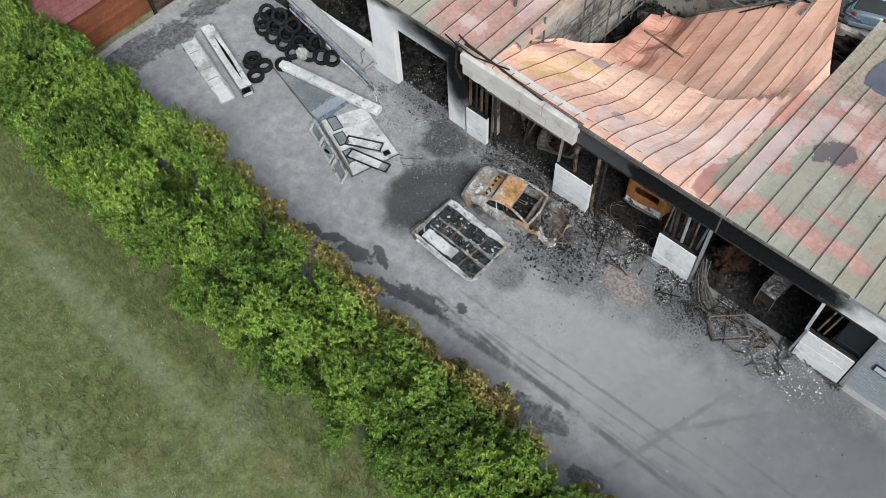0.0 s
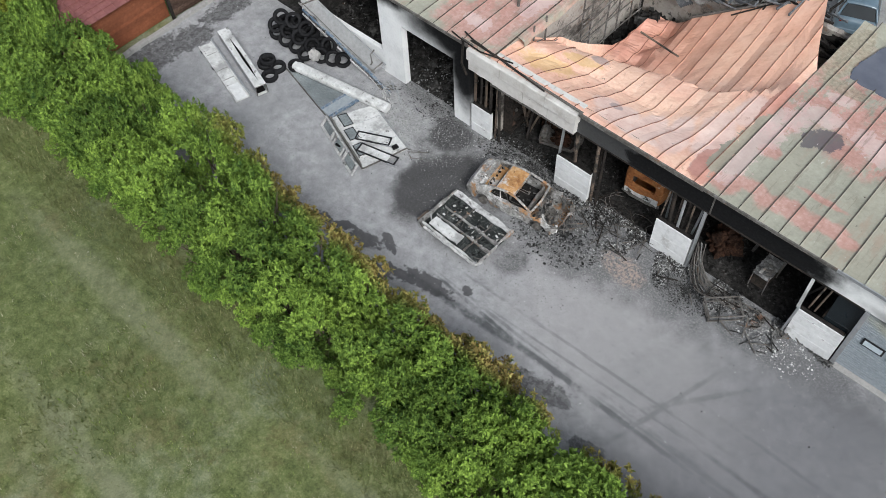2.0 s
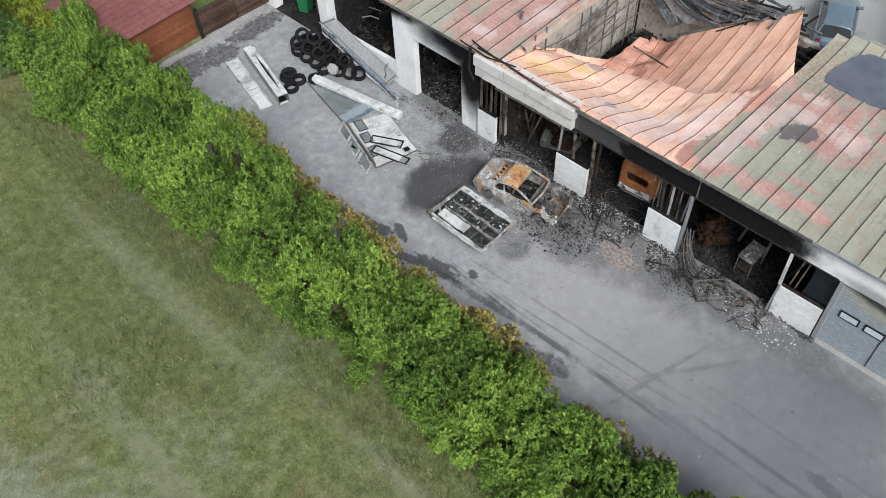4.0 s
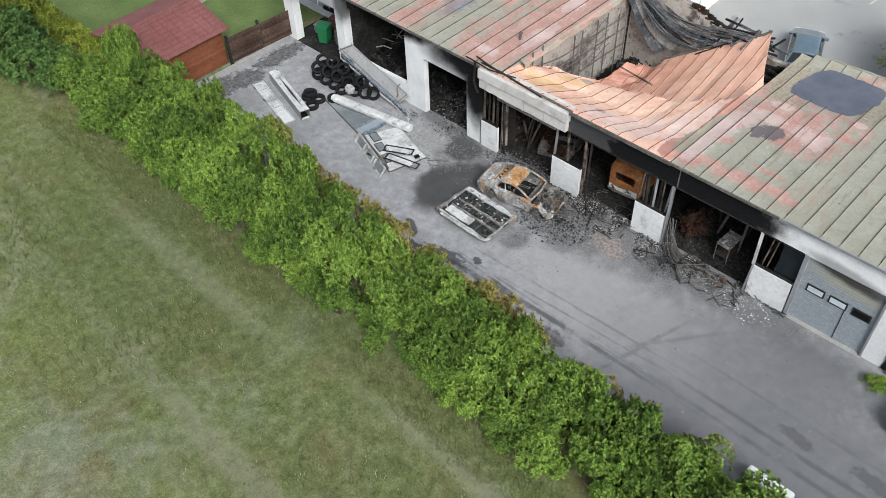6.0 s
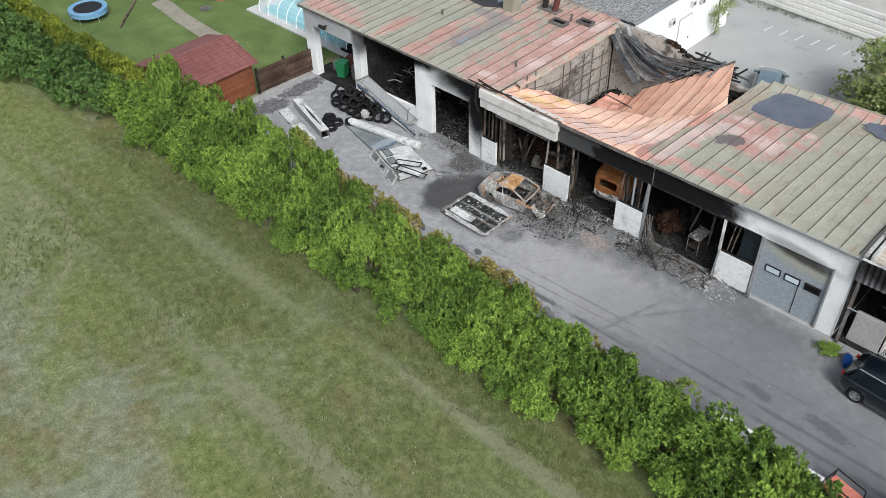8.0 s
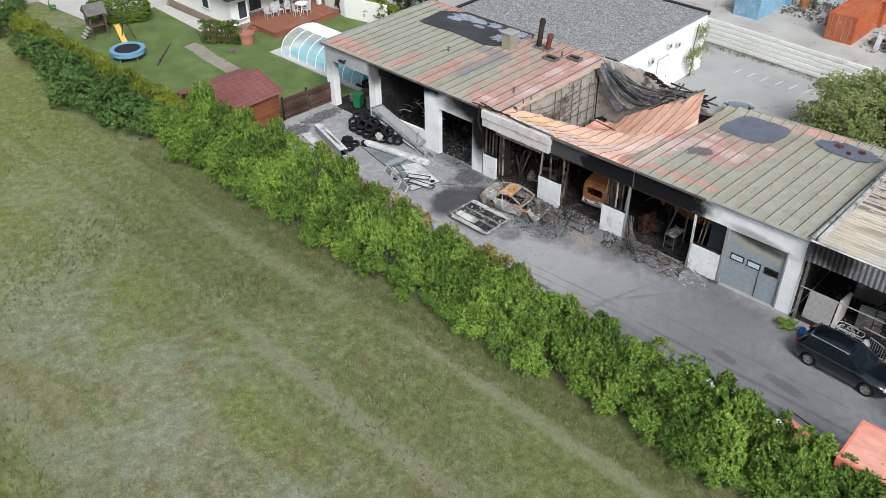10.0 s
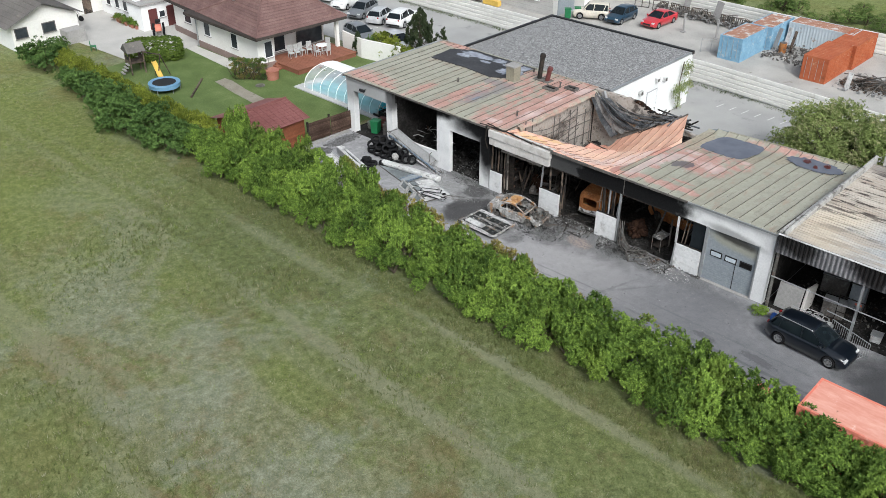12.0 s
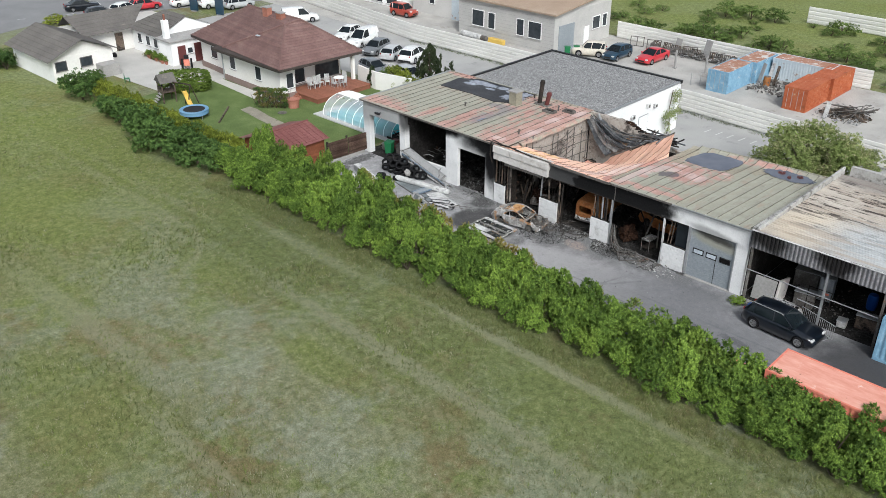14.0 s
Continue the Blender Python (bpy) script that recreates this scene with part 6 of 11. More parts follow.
tufts("meadow_grass", "tufts of meadow grass along the hedge foot", 5000, (-30, 27, -13.2, -11.6), 0.16, M_GRASS, 1)
tufts("meadow_grass", "short tufts of meadow grass", 44000, (-50, 32, -38, -12.5), 0.09, M_GRASS, 2, 4, 0.1)
M_STRAW = leaves("straw_blades", (0.2, 0.2, 0.12), (0.5, 0.48, 0.33))
M_WEED = leaves("weed_blades", (0.055, 0.075, 0.024), (0.13, 0.165, 0.06))
M_SPROUT = leaves("sprout_blades", (0.09, 0.13, 0.03), (0.26, 0.32, 0.09))
tufts("dry_grass", "pale dry grass clumps in the meadow", 2600, (-62, 32, -38, -11.8), 0.12, M_STRAW, 4, 9, 0.22)
tufts("weed_tufts", "dark low weeds in the meadow", 5200, (-62, 32, -38, -11.8), 0.065, M_WEED, 5, 9, 0.15)
for x0, x1, y in ((-48, -11, 26.72), (-11, -5, 26.55), (-5, 1, 26.1), (1, 7, 25.6), (7, 20, 24.9)):
    tufts("fence_weeds", "weeds along the foot of the sheet fence", int(14 * (x1 - x0)), (x0, x1, y - 0.35, y + 0.1), 0.2, M_WEED, int(60 + x1), 8, 0.25)
tufts("fresh_grass", "fresh yellow-green grass clumps in the meadow", 3400, (-62, 32, -38, -11.8), 0.12, M_SPROUT, 6, 10, 0.2)


# ---- neighbours: fences, house, outbuildings ----
def window_on(parent, x, y, z, w, h, face="-y", frame_mt=None, pane_mt=None, name="window"):
    """A framed window set proud of a wall that looks along -y, +x or +y."""
    turn = {"-y": 0, "+x": 90, "+y": 180}[face]
    m = pose(x, y, z, 0, 0, turn)
    bm = bm_new()
    t = 0.07
    for a in ((-w / 2, w / 2, 0, t), (-w / 2, w / 2, h - t, h), (-w / 2, -w / 2 + t, t, h - t), (w / 2 - t, w / 2, t, h - t)):
        box(bm, a[0], a[1], -0.06, 0.0, a[2], a[3], m)
    win = part(name, bm, frame_mt or M_WHITE, parent)
    part("pane", box(bm_new(), -w / 2 + t, w / 2 - t, -0.03, -0.004, t, h - t, m), pane_mt or M_WINDOW, win)
    part("sill", box(bm_new(), -w / 2 - 0.05, w / 2 + 0.05, -0.12, 0.0, -0.05, 0.0, m), M_CONCRETE, win)
    return win


def clip_z(poly, lo, hi):
    for sign, lim in ((1, lo), (-1, -hi)):
        out = []
        for a, b in zip(poly, poly[1:] + poly[:1]):
            fa, fb = sign * a.z - lim, sign * b.z - lim
            if fa >= 0:
                out.append(a)
            if fa * fb < 0:
                out.append(a + (b - a) * (fa / (fa - fb)))
        poly = out
    return poly


def tiled(parent, corners, mt, rise=0.2, lift=0.04, name="roof_face", cols=0.0):
    """A roof face laid in overlapping courses."""
    poly = [Vector(c) for c in corners]
    z0, z1 = min(p.z for p in poly), max(p.z for p in poly)
    bm = bm_new()
    n = max(1, int(round((z1 - z0) / rise)))
    for i in range(n):
        lo, hi = z0 + (z1 - z0) * i / n, z0 + (z1 - z0) * (i + 1) / n
        band = clip_z(poly, lo, hi)
        if len(band) < 3:
            continue
        top = [Vector((p.x, p.y, p.z + lift * (hi - p.z) / (hi - lo))) for p in band]
        vs = [bm.verts.new(p) for p in top]
        bm.faces.new(vs)
        low = [(a, b) for a, b in zip(top, top[1:] + top[:1]) if abs(a.z - lo - lift) < 1e-3 and abs(b.z - lo - lift) < 1e-3 and (a - b).length > 1e-3]
        for a, b in low:
            quad(bm, a, b, b - Vector((0, 0, lift)), a - Vector((0, 0, lift)))
    me = bpy.data.meshes.new(name)
    bm.to_mesh(me)
    bm.free()
    me.materials.append(mt)
    ob = new(name, me)
    ob.parent = parent
    return ob


# house
house = thing("house", "white bungalow with a brown tiled hip roof", "house")
A, J, B, C, D = (-57.4, 3.6, 3.3), (-50.7, 3.1, 3.32), (-40.2, 2.2, 3.3), (-39.6, 11.9, 3.3), (-57.4, 12.2, 3.3)
R1, R2, R3 = (-44.0, 6.1, 6.2), (-43.6, 7.6, 6.5), (-52.2, 7.6, 6.5)
for f in ((B, R1, J), (J, R1, R3, A), (R1, R2, R3), (B, C, R2, R1), (A, R3, D), (D, R3, R2, C)):
    tiled(house, f, M_TILE, 0.19)
bm = bm_new()
for a, b in ((B, R1), (R1, R2), (R2, R3), (C, R2), (R1, J)):
    tube(bm, Vector(a) + Vector((0, 0, 0.03)), Vector(b) + Vector((0, 0, 0.03)), 0.1, n=6)
part("ridge", bm, M_TILE, house)
slab_pts = [(-57.4, 3.6), (-51.6, 3.1), (-51.6, 2.3), (-40.2, 2.2), (-39.6, 11.9), (-57.4, 12.2)]
part("eave_board", prism(bm_new(), slab_pts, "z", 3.04, 3.3), M_EAVE, house, "dark boarded eaves")
part("wall", prism(bm_new(), [(-56.7, 4.3), (-51.0, 3.9), (-51.0, 3.2), (-41.3, 3.0), (-41.1, 4.6), (-42.6, 4.7), (-42.4, 11.3), (-56.7, 11.5)], "z", 0.55, 3.1), M_HOUSE, house)
part("plinth", prism(bm_new(), [(-56.8, 4.2), (-51.1, 3.8), (-51.1, 3.1), (-41.2, 2.9), (-41.0, 4.7), (-42.5, 4.8), (-42.3, 11.4), (-56.8, 11.6)], "z", -0.05, 0.56), M_PLINTH, house)
window_on(house, -53.9, 4.08, 1.35, 1.2, 1.3)
window_on(house, -49.2, 3.14, 1.35, 1.0, 1.45)
window_on(house, -44.8, 3.05, 1.2, 1.0, 1.4)
window_on(house, -41.12, 4.0, 1.0, 0.9, 1.5, "+x")
window_on(house, -42.47, 6.2, 0.75, 1.3, 1.6, "+x")
window_on(house, -42.43, 9.6, 0.62, 3.0, 1.95, "+x", M_BURNT)
part("pillar", box(bm_new(), -40.4, -40.1, 11.0, 11.3, 0.5, 3.05), M_HOUSE, house)
for cx, cy, cz, h in ((-47.9, 6.9, 5.6, 1.5), (-45.7, 6.9, 5.6, 1.3)):
    ch = part("chimney", bevelled(box(bm_new(), cx - 0.4, cx + 0.4, cy - 0.3, cy + 0.3, cz, cz + h), 0.02), M_BRICK, house)
    part("cap", box(bm_new(), cx - 0.46, cx + 0.46, cy - 0.36, cy + 0.36, cz + h, cz + h + 0.08), M_CONCRETE, ch)
part("skylight", box(bm_new(), -46.6, -46.1, 4.35, 4.6, 5.0, 5.06), M_PALEBLUE, house)
part("downpipe", tube(bm_new(), (-50.9, 3.05, 0.0), (-50.9, 3.05, 3.1), 0.06), M_STEEL, house)

# terrace
deck = thing("terrace_deck", "raised red-brown wooden terrace by the house", "deck")
part("base", box(bm_new(), -42.3, -37.95, 4.7, 11.35, 0.0, 0.42), M_DECK, deck)
for i in range(30):
    y = 4.62 + i * 0.226
    part("board", box(bm_new(), -42.38, -37.85, y, y + 0.21, 0.42, 0.46), M_DECK, deck)
for i in range(3):
    part("step", box(bm_new(), -42.2 + 0.35 * i, -40.2 - 0.3 * i, 4.05 + 0.2 * i, 4.25 + 0.2 * i + 0.4, 0.0, 0.14 * (i + 1)), M_DECK, deck)


M_CHAIR = surface("weathered_plastic", ((0.42, 0.42, 0.41), (0.52, 0.52, 0.51), (0.6, 0.6, 0.59)), (9, 1), 0.6)


def garden_chair(m):
    ob = thing("garden_chair", "white plastic garden chair on the terrace", "chair", m, "chairs on the terrace")
    part("seat", bevelled(box(bm_new(), -0.24, 0.24, -0.24, 0.24, 0.4, 0.44), 0.01), M_CHAIR, ob)
    back = part("backrest", bevelled(box(bm_new(), -0.24, 0.24, 0.21, 0.27, 1.05, 1.1), 0.01), M_CHAIR, ob)
    for i in range(5):
        part("slat", box(bm_new(), -0.24 + i * 0.1, -0.17 + i * 0.1, 0.22, 0.26, 0.44, 1.05), M_CHAIR, back)
    leg = mesh_of("leg", box(bm_new(), -0.02, 0.02, -0.02, 0.02, 0, 0.4), M_CHAIR)
    for sx in (-0.21, 0.21):
        for sy in (-0.21, 0.21):
            shared("leg", leg, ob, pose(sx, sy, 0))
    for sx in (-0.25, 0.25):
        part("armrest", box(bm_new(), sx - 0.03, sx + 0.03, -0.22, 0.25, 0.62, 0.65), M_CHAIR, ob)
    return ob


first = garden_chair(pose(-40.9, 6.3, 0.46, 0, 0, 80))
for cx, cy, turn in ((-40.8, 6.9, 75), (-40.9, 7.5, 95), (-40.6, 8.1, 60), (-39.6, 8.2, 170), (-39.2, 9.0, -80), (-40.3, 9.9, 20)):
    copy_thing(first, pose(cx, cy, 0.46, 0, 0, turn))
tab = thing("garden_table", "white oval plastic garden table on the terrace", "table", pose(-40.0, 9.1, 0.46))
part("tabletop", tube(bm_new(), (0, 0, 0.7), (0, 0, 0.74), 0.55, n=20), M_WHITE, tab)
leg = mesh_of("leg", tube(bm_new(), (0, 0, 0), (0, 0, 0.7), 0.03), M_WHITE)
for a in range(4):
    shared("leg", leg, tab, pose(0.36 * math.cos(a * 1.57 + 0.8), 0.36 * math.sin(a * 1.57 + 0.8), 0))

# pool with arched cover
pool = thing("swimming_pool", "swimming pool under a clear arched cover", "pool", pose(-30.6, 5.3, 0))
bm = bm_new()
for a in ((-5.4, 5.4, -2.7, -2.0), (-5.4, 5.4, 2.0, 2.7), (-5.4, -4.6, -2.0, 2.0), (4.6, 5.4, -2.0, 2.0)):
    box(bm, *a, 0.0, 0.1)
part("coping", bm, M_CHAIR, pool)
part("water", box(bm_new(), -4.6, 4.6, -2.0, 2.0, -0.02, 0.03), M_POOLBLUE, pool, "turquoise pool water")
k = Mat("clear_sheet")
k.b.inputs["Alpha"].default_value = 0.32
M_CLEAR = k.done(k.ramp(k.noise(2), ((0.7, 0.78, 0.8), (0.85, 0.9, 0.92))), 0.15)


def arch(x, n=14):
    return [Vector((x, -2.25 * math.cos(math.pi * i / n), 0.1 + 1.6 * math.sin(math.pi * i / n) ** 0.8)) for i in range(n + 1)]


hoop = mesh_of("hoop", bent(bm_new(), arch(0), 0.03), M_WHITE)
for i in range(10):
    shared("hoop", hoop, pool, pose(-4.5 + i * 1.0, 0, 0))
for i in range(9):
    bm = bm_new()
    a, b = arch(-4.47 + i), arch(-3.53 + i)
    for j in range(14):
        quad(bm, a[j], a[j + 1], b[j + 1], b[j])
    ob = part("cover_panel", bm, M_CLEAR, pool)
    ob.visible_shadow = False
bm = bm_new()
lines = [[bm.verts.new(v + Vector((0, 0, 0.02))) for v in arch(-4.45 + 8.9 * j / 9)[6:13]] for j in range(10)]
for a, b in zip(lines, lines[1:]):
    for i in range(6):
        bm.faces.new((a[i], a[i + 1], b[i + 1], b[i]))
part("blind", bm, M_WHITE, pool, "white shading strip along the cover")

# garden shed with sheet-tile roof
shed = thing("garden_shed", "red-brown timber shed with a red tile-sheet roof", "shed")
SX0, SX1, SY0, SY1 = -30.9, -26.5, -8.2, -3.8
part("wall", box(bm_new(), SX0, SX1, SY0, SY1, 0, 2.05), M_TIMBER, shed)
me = mesh_of("board", box(bm_new(), 0, 0.03, SY0, SY1, 0, 0.15), M_TIMBER)
for i in range(13):
    shared("board", me, shed, pose(SX1, 0, 0.02 + i * 0.158))
tiled(shed, ((-26.2, -8.6, 2.0), (-26.2, -3.45, 2.0), (-28.9, -3.45, 2.78), (-28.9, -8.6, 2.78)), M_REDROOF, 0.09, 0.03)
tiled(shed, ((-31.3, -3.45, 2.05), (-31.3, -8.6, 2.05), (-28.9, -8.6, 2.78), (-28.9, -3.45, 2.78)), M_REDROOF, 0.09, 0.03)
part("gable", prism(bm_new(), [(SX0, 2.05), (SX1, 2.05), (-28.9, 2.72)], "y", SY0, SY1), M_TIMBER, shed)
part("ridge", tube(bm_new(), (-28.9, -8.6, 2.8), (-28.9, -3.45, 2.8), 0.08), M_REDROOF, shed)
for i in range(11):
    part("rib", box(bm_new(), -1.4, 1.4, -0.02, 0.02, 0, 0.035, pose(-27.55, -8.45 + i * 0.49, 2.42, 0, 16.1, 0)), M_REDROOF, shed)

M_BROWNBOARD = surface("smoked_boards", ((0.035, 0.022, 0.017), (0.07, 0.045, 0.035), (0.13, 0.09, 0.07)), (9, 0.8), 0.85, 0, 0.3, vary=0.3)
# charred board fence and kerb at the end of the yard
bf = thing("board_fence", "charred brown board fence on a low kerb", "fence")
board = mesh_of("board", box(bm_new(), 0, 0.035, -0.99, 0.99, 0, 0.15), M_BROWNBOARD)
for j in range(2):
    for i in range(9):
        shared("board", board, bf, pose(-26.0 + 0.16 * j, -2.85 + j * 2.02, 0.22 + i * 0.162, 0, 0, -4))
post = mesh_of("post", box(bm_new(), -0.06, 0.06, -0.06, 0.06, 0, 1.8), M_CHAR)
for y in (-3.85, -1.85, 0.1):
    shared("post", post, bf, pose(-26.05, y, 0))
kerb = thing("kerb", "broken pale concrete kerb at the yard's end", "kerb", kind="structure")
for i in range(9):
    part("kerb_stone", bevelled(box(bm_new(), -0.11, 0.11, -0.435, 0.435, 0, 0.2 + 0.015 * (i % 3)), 0.02), M_CONCRETE, kerb).matrix_basis = pose(-25.85 + 0.02 * math.sin(i * 2.1), -7.7 + i * 0.88, -0.03, 0, 0, 1.2 * math.sin(i))


# sheet fences
def sheet_fence(label, pts, h, rows, bay=2.6):
    f = thing("sheet_fence", label, "fence")
    for (xa, ya), (xb, yb) in zip(pts, pts[1:]):
        d = math.hypot(xb - xa, yb - ya)
        n = max(1, round(d / bay))
        turn = math.degrees(math.atan2(yb - ya, xb - xa))
        w = d / n
        hh = h / rows
        me = mesh_of("board", prism(bm_new(), [(0.03, 0.0), (0.0, 0.0), (-0.05, hh * 0.2), (-0.055, hh * 0.55), (-0.05, hh * 0.9), (0.0, hh * 0.995), (0.03, hh * 0.995)], "x", -w / 2 + 0.005, w / 2 - 0.005), M_FENCE)
        pm = mesh_of("post", box(bm_new(), -0.05, 0.05, 0.04, 0.14, 0, h + 0.03), M_STEEL)
        for i in range(n):
            t = (i + 0.5) / n
            for r in range(rows):
                shared("board", me, f, pose(xa + (xb - xa) * t, ya + (yb - ya) * t, 0.05 + r * hh, 0, 0, turn))
            shared("post", pm, f, pose(xa + (xb - xa) * i / n, ya + (yb - ya) * i / n, 0, 0, 0, turn))
    return f


sheet_fence("long white fence of horizontal steel sheets", [(-75, 31.0), (-58.5, 28.5), (-48, 26.9), (-11, 26.95), (6, 25.6), (34, 23.6)], 1.9, 5)
sheet_fence("white sheet fence behind the container yard", [(-31.3, 44.6), (-12.5, 44.4), (-2, 45.0)], 1.9, 5)
sheet_fence("white sheet fence beyond the wild meadow", [(-18, 67), (12, 66.5)], 2.0, 4, 5)

# concrete block building
M_CURTAIN = surface("teal_curtain", ((0.06, 0.16, 0.16), (0.1, 0.24, 0.23)), (9, 2), 0.9, 0, 0.2, stretch=(6, 6, 0.3))
cb = thing("block_building", "grey concrete block building with a tan roof", "building")
part("wall", box(bm_new(), -46.5, -32.2, 33.4, 44.2, 0, 4.3), M_BLOCK, cb)
part("roof", prism(bm_new(), [(33.0, 4.3), (44.6, 5.5), (44.6, 5.7), (33.0, 4.5)], "x", -46.9, -31.8), M_TANROOF, cb)
part("gable", prism(bm_new(), [(33.4, 4.3), (44.2, 4.3), (44.2, 5.45)], "x", -46.5, -32.2), M_BLOCK, cb)
for x in (-43.4, -41.3, -37.0, -34.9):
    window_on(cb, x, 33.4, 1.3, 1.9 if x in (-43.4, -34.9) else 1.1, 1.9)
    for dx in (-0.28, 0.28):
        part("curtain", box(bm_new(), x + dx - 0.16, x + dx + 0.16, 33.375, 33.392, 1.4, 3.1), M_CURTAIN, cb, "teal curtain at the window")
window_on(cb, -32.2, 41.3, 1.5, 1.5, 1.5, "+x")
window_on(cb, -32.2, 43.0, 1.5, 0.9, 1.5, "+x")
part("door", box(bm_new(), -32.2, -32.1, 34.2, 37.0, 0, 3.0), M_DOORGREY, cb, "tall grey-green metal door")
part("door", box(bm_new(), -32.2, -32.1, 39.0, 39.9, 0, 2.1), M_WHITE, cb)
for z in np.arange(0.2, 4.2, 0.4):
    part("course_joint", box(bm_new(), -46.51, -32.19, 33.385, 33.4, z, z + 0.02), M_CONCRETE, cb)
wb = thing("garage_building", "grey rendered garage with a sectional door", "building")
part("wall", box(bm_new(), -58.5, -46.6, 37.5, 46, 0, 5.5), M_BLOCK, wb)
part("roof", box(bm_new(), -58.7, -46.5, 37.3, 46, 5.5, 5.7), M_ETERNIT, wb)
part("door", box(bm_new(), -51.5, -48.0, 37.42, 37.5, 0, 3.2), M_PALEBLUE, wb)
window_on(wb, -55.0, 37.5, 1.4, 1.0, 1.6)
sr = thing("showroom_building", "white showroom with tall glass bays", "building")
part("wall", box(bm_new(), -82, -60, 37.0, 46, 0, 6), M_WHITE, sr)
for i in range(7):
    window_on(sr, -79.5 + i * 2.9, 37.0, 0.3, 2.2, 4.5, pane_mt=M_WINDOW)

# outbuildings round the courtyard
gar = thing("garage_outbuilding", "pale garage with a grey sheet gable roof", "building")
part("wall", box(bm_new(), -71.2, -61.8, -9.6, -3.2, 0, 2.45), M_WHITE, gar)
part("gable", prism(bm_new(), [(-9.6, 2.45), (-3.2, 2.45), (-6.4, 3.8)], "x", -71.2, -61.8), M_HOUSE, gar)
tiled(gar, ((-71.8, -10.2, 2.3), (-61.2, -10.2, 2.3), (-61.2, -6.4, 3.95), (-71.8, -6.4, 3.95)), M_ETERNIT, 0.25, 0.03)
tiled(gar, ((-61.2, -2.6, 2.3), (-71.8, -2.6, 2.3), (-71.8, -6.4, 3.95), (-61.2, -6.4, 3.95)), M_ETERNIT, 0.25, 0.03)
part("front", box(bm_new(), -61.8, -61.75, -9.6, -3.2, 0, 2.45), M_HOUSE, gar)
for y, w in ((-8.75, 1.2), (-6.1, 1.3)):
    window_on(gar, -61.75, y, 1.1, w, 1.0, "+x", M_ETERNIT)
part("low_wall", box(bm_new(), -61.7, -60.2, -5.2, -3.4, 0, 1.2), M_CONCRETE, gar)
link = thing("link_roof", "low grey lean-to roof joining the outbuildings", "building")
part("wall", box(bm_new(), -73, -68.5, -3.2, 3, 0, 2.4), M_HOUSE, link)
tiled(link, ((-67.6, -3.3, 2.45), (-67.6, 2.4, 2.45), (-72.0, 6.5, 3.9), (-72.0, -3.3, 3.9)), M_ETERNIT, 0.25, 0.03)
tiled(link, ((-73.8, 2.4, 2.6), (-73.8, -3.3, 2.6), (-72.0, -3.3, 3.9), (-72.0, 6.5, 3.9)), M_ETERNIT, 0.25, 0.03)
part("door", box(bm_new(), -68.5, -68.4, 0.6, 1.5, 0, 2.0), M_OLDWOOD, link)
wing = thing("courtyard_wing", "white wing with a grey hip roof round the courtyard", "building")
part("wall", box(bm_new(), -68.0, -60.2, 2.5, 9.0, 0, 2.6), M_WHITE, wing)
tiled(wing, ((-68.6, 2.0, 2.5), (-61.5, 2.0, 2.5), (-61.5, 5.7, 4.2), (-66.0, 5.7, 4.2)), M_ETERNIT, 0.25, 0.03)
tiled(wing, ((-61.5, 9.5, 2.5), (-68.6, 9.5, 2.5), (-66.0, 5.7, 4.2), (-61.5, 5.7, 4.2)), M_ETERNIT, 0.25, 0.03)
part("gable", prism(bm_new(), [(2.5, 2.6), (9.0, 2.6), (5.7, 4.05)], "x", -66.0, -61.6), M_WHITE, wing)
for x in (-66.4, -64.6, -63.0, -62.0):
    window_on(wing, x, 2.5, 1.0, 0.9, 1.1)
annex = thing("flat_annex", "small white flat-roofed annex with dark red doors", "building")
part("wall", box(bm_new(), -61.2, -58.6, 1.8, 8.2, 0, 2.5), M_WHITE, annex)
part("roof", box(bm_new(), -61.4, -58.4, 1.6, 8.4, 2.5, 2.68), M_CONCRETE, annex)
for y in (3.0, 5.0):
    part("door", box(bm_new(), -58.6, -58.52, y - 0.45, y + 0.45, 0, 2.0), M_DOORRED, annex)
for y in (4.0, 6.0):
    window_on(annex, -58.6, y, 1.0, 0.7, 0.7, "+x")
part("chimney", bevelled(box(bm_new(), -60.4, -59.8, 2.0, 2.6, 2.6, 4.6), 0.03), M_WHITE, annex)
part("chimney_pot", tube(bm_new(), (-60.1, 2.3, 4.6), (-60.1, 2.3, 5.2), 0.12), M_BRICK, annex)

for i in range(7):
    fp = thing("flower_pot", "clay pot with a leafy plant in the courtyard", "plant pot", pose(-63.6 + 0.62 * i, 1.75 - 0.12 * (i % 2), 0), "courtyard pots")
    part("pot", tube(bm_new(), (0, 0, 0), (0, 0, 0.35), 0.16, 0.22, 14), M_BRICK, fp)
    shared("plant", CROWNS["green"][i % 4], fp, pose(0, 0, 0.5, 0, 0, 40 * i) @ Matrix.Diagonal((0.35, 0.35, 0.4 + 0.1 * (i % 3), 1)))
tc = thing("garden_tractor", "small red garden tractor in the courtyard", "tractor", pose(-57.2, 2.6, 0, 0, 0, -30))
part("bonnet", bevelled(box(bm_new(), 0.1, 1.0, -0.3, 0.3, 0.45, 0.95), 0.06), M_SALMON, tc)
part("seat", bevelled(box(bm_new(), -0.75, -0.3, -0.25, 0.25, 0.7, 0.82), 0.03), M_BLACK, tc)
part("seat_back", bevelled(box(bm_new(), -0.82, -0.74, -0.25, 0.25, 0.82, 1.15), 0.03), M_BLACK, tc)
part("chassis", box(bm_new(), -0.8, 0.9, -0.22, 0.22, 0.25, 0.45), M_BURNT, tc)
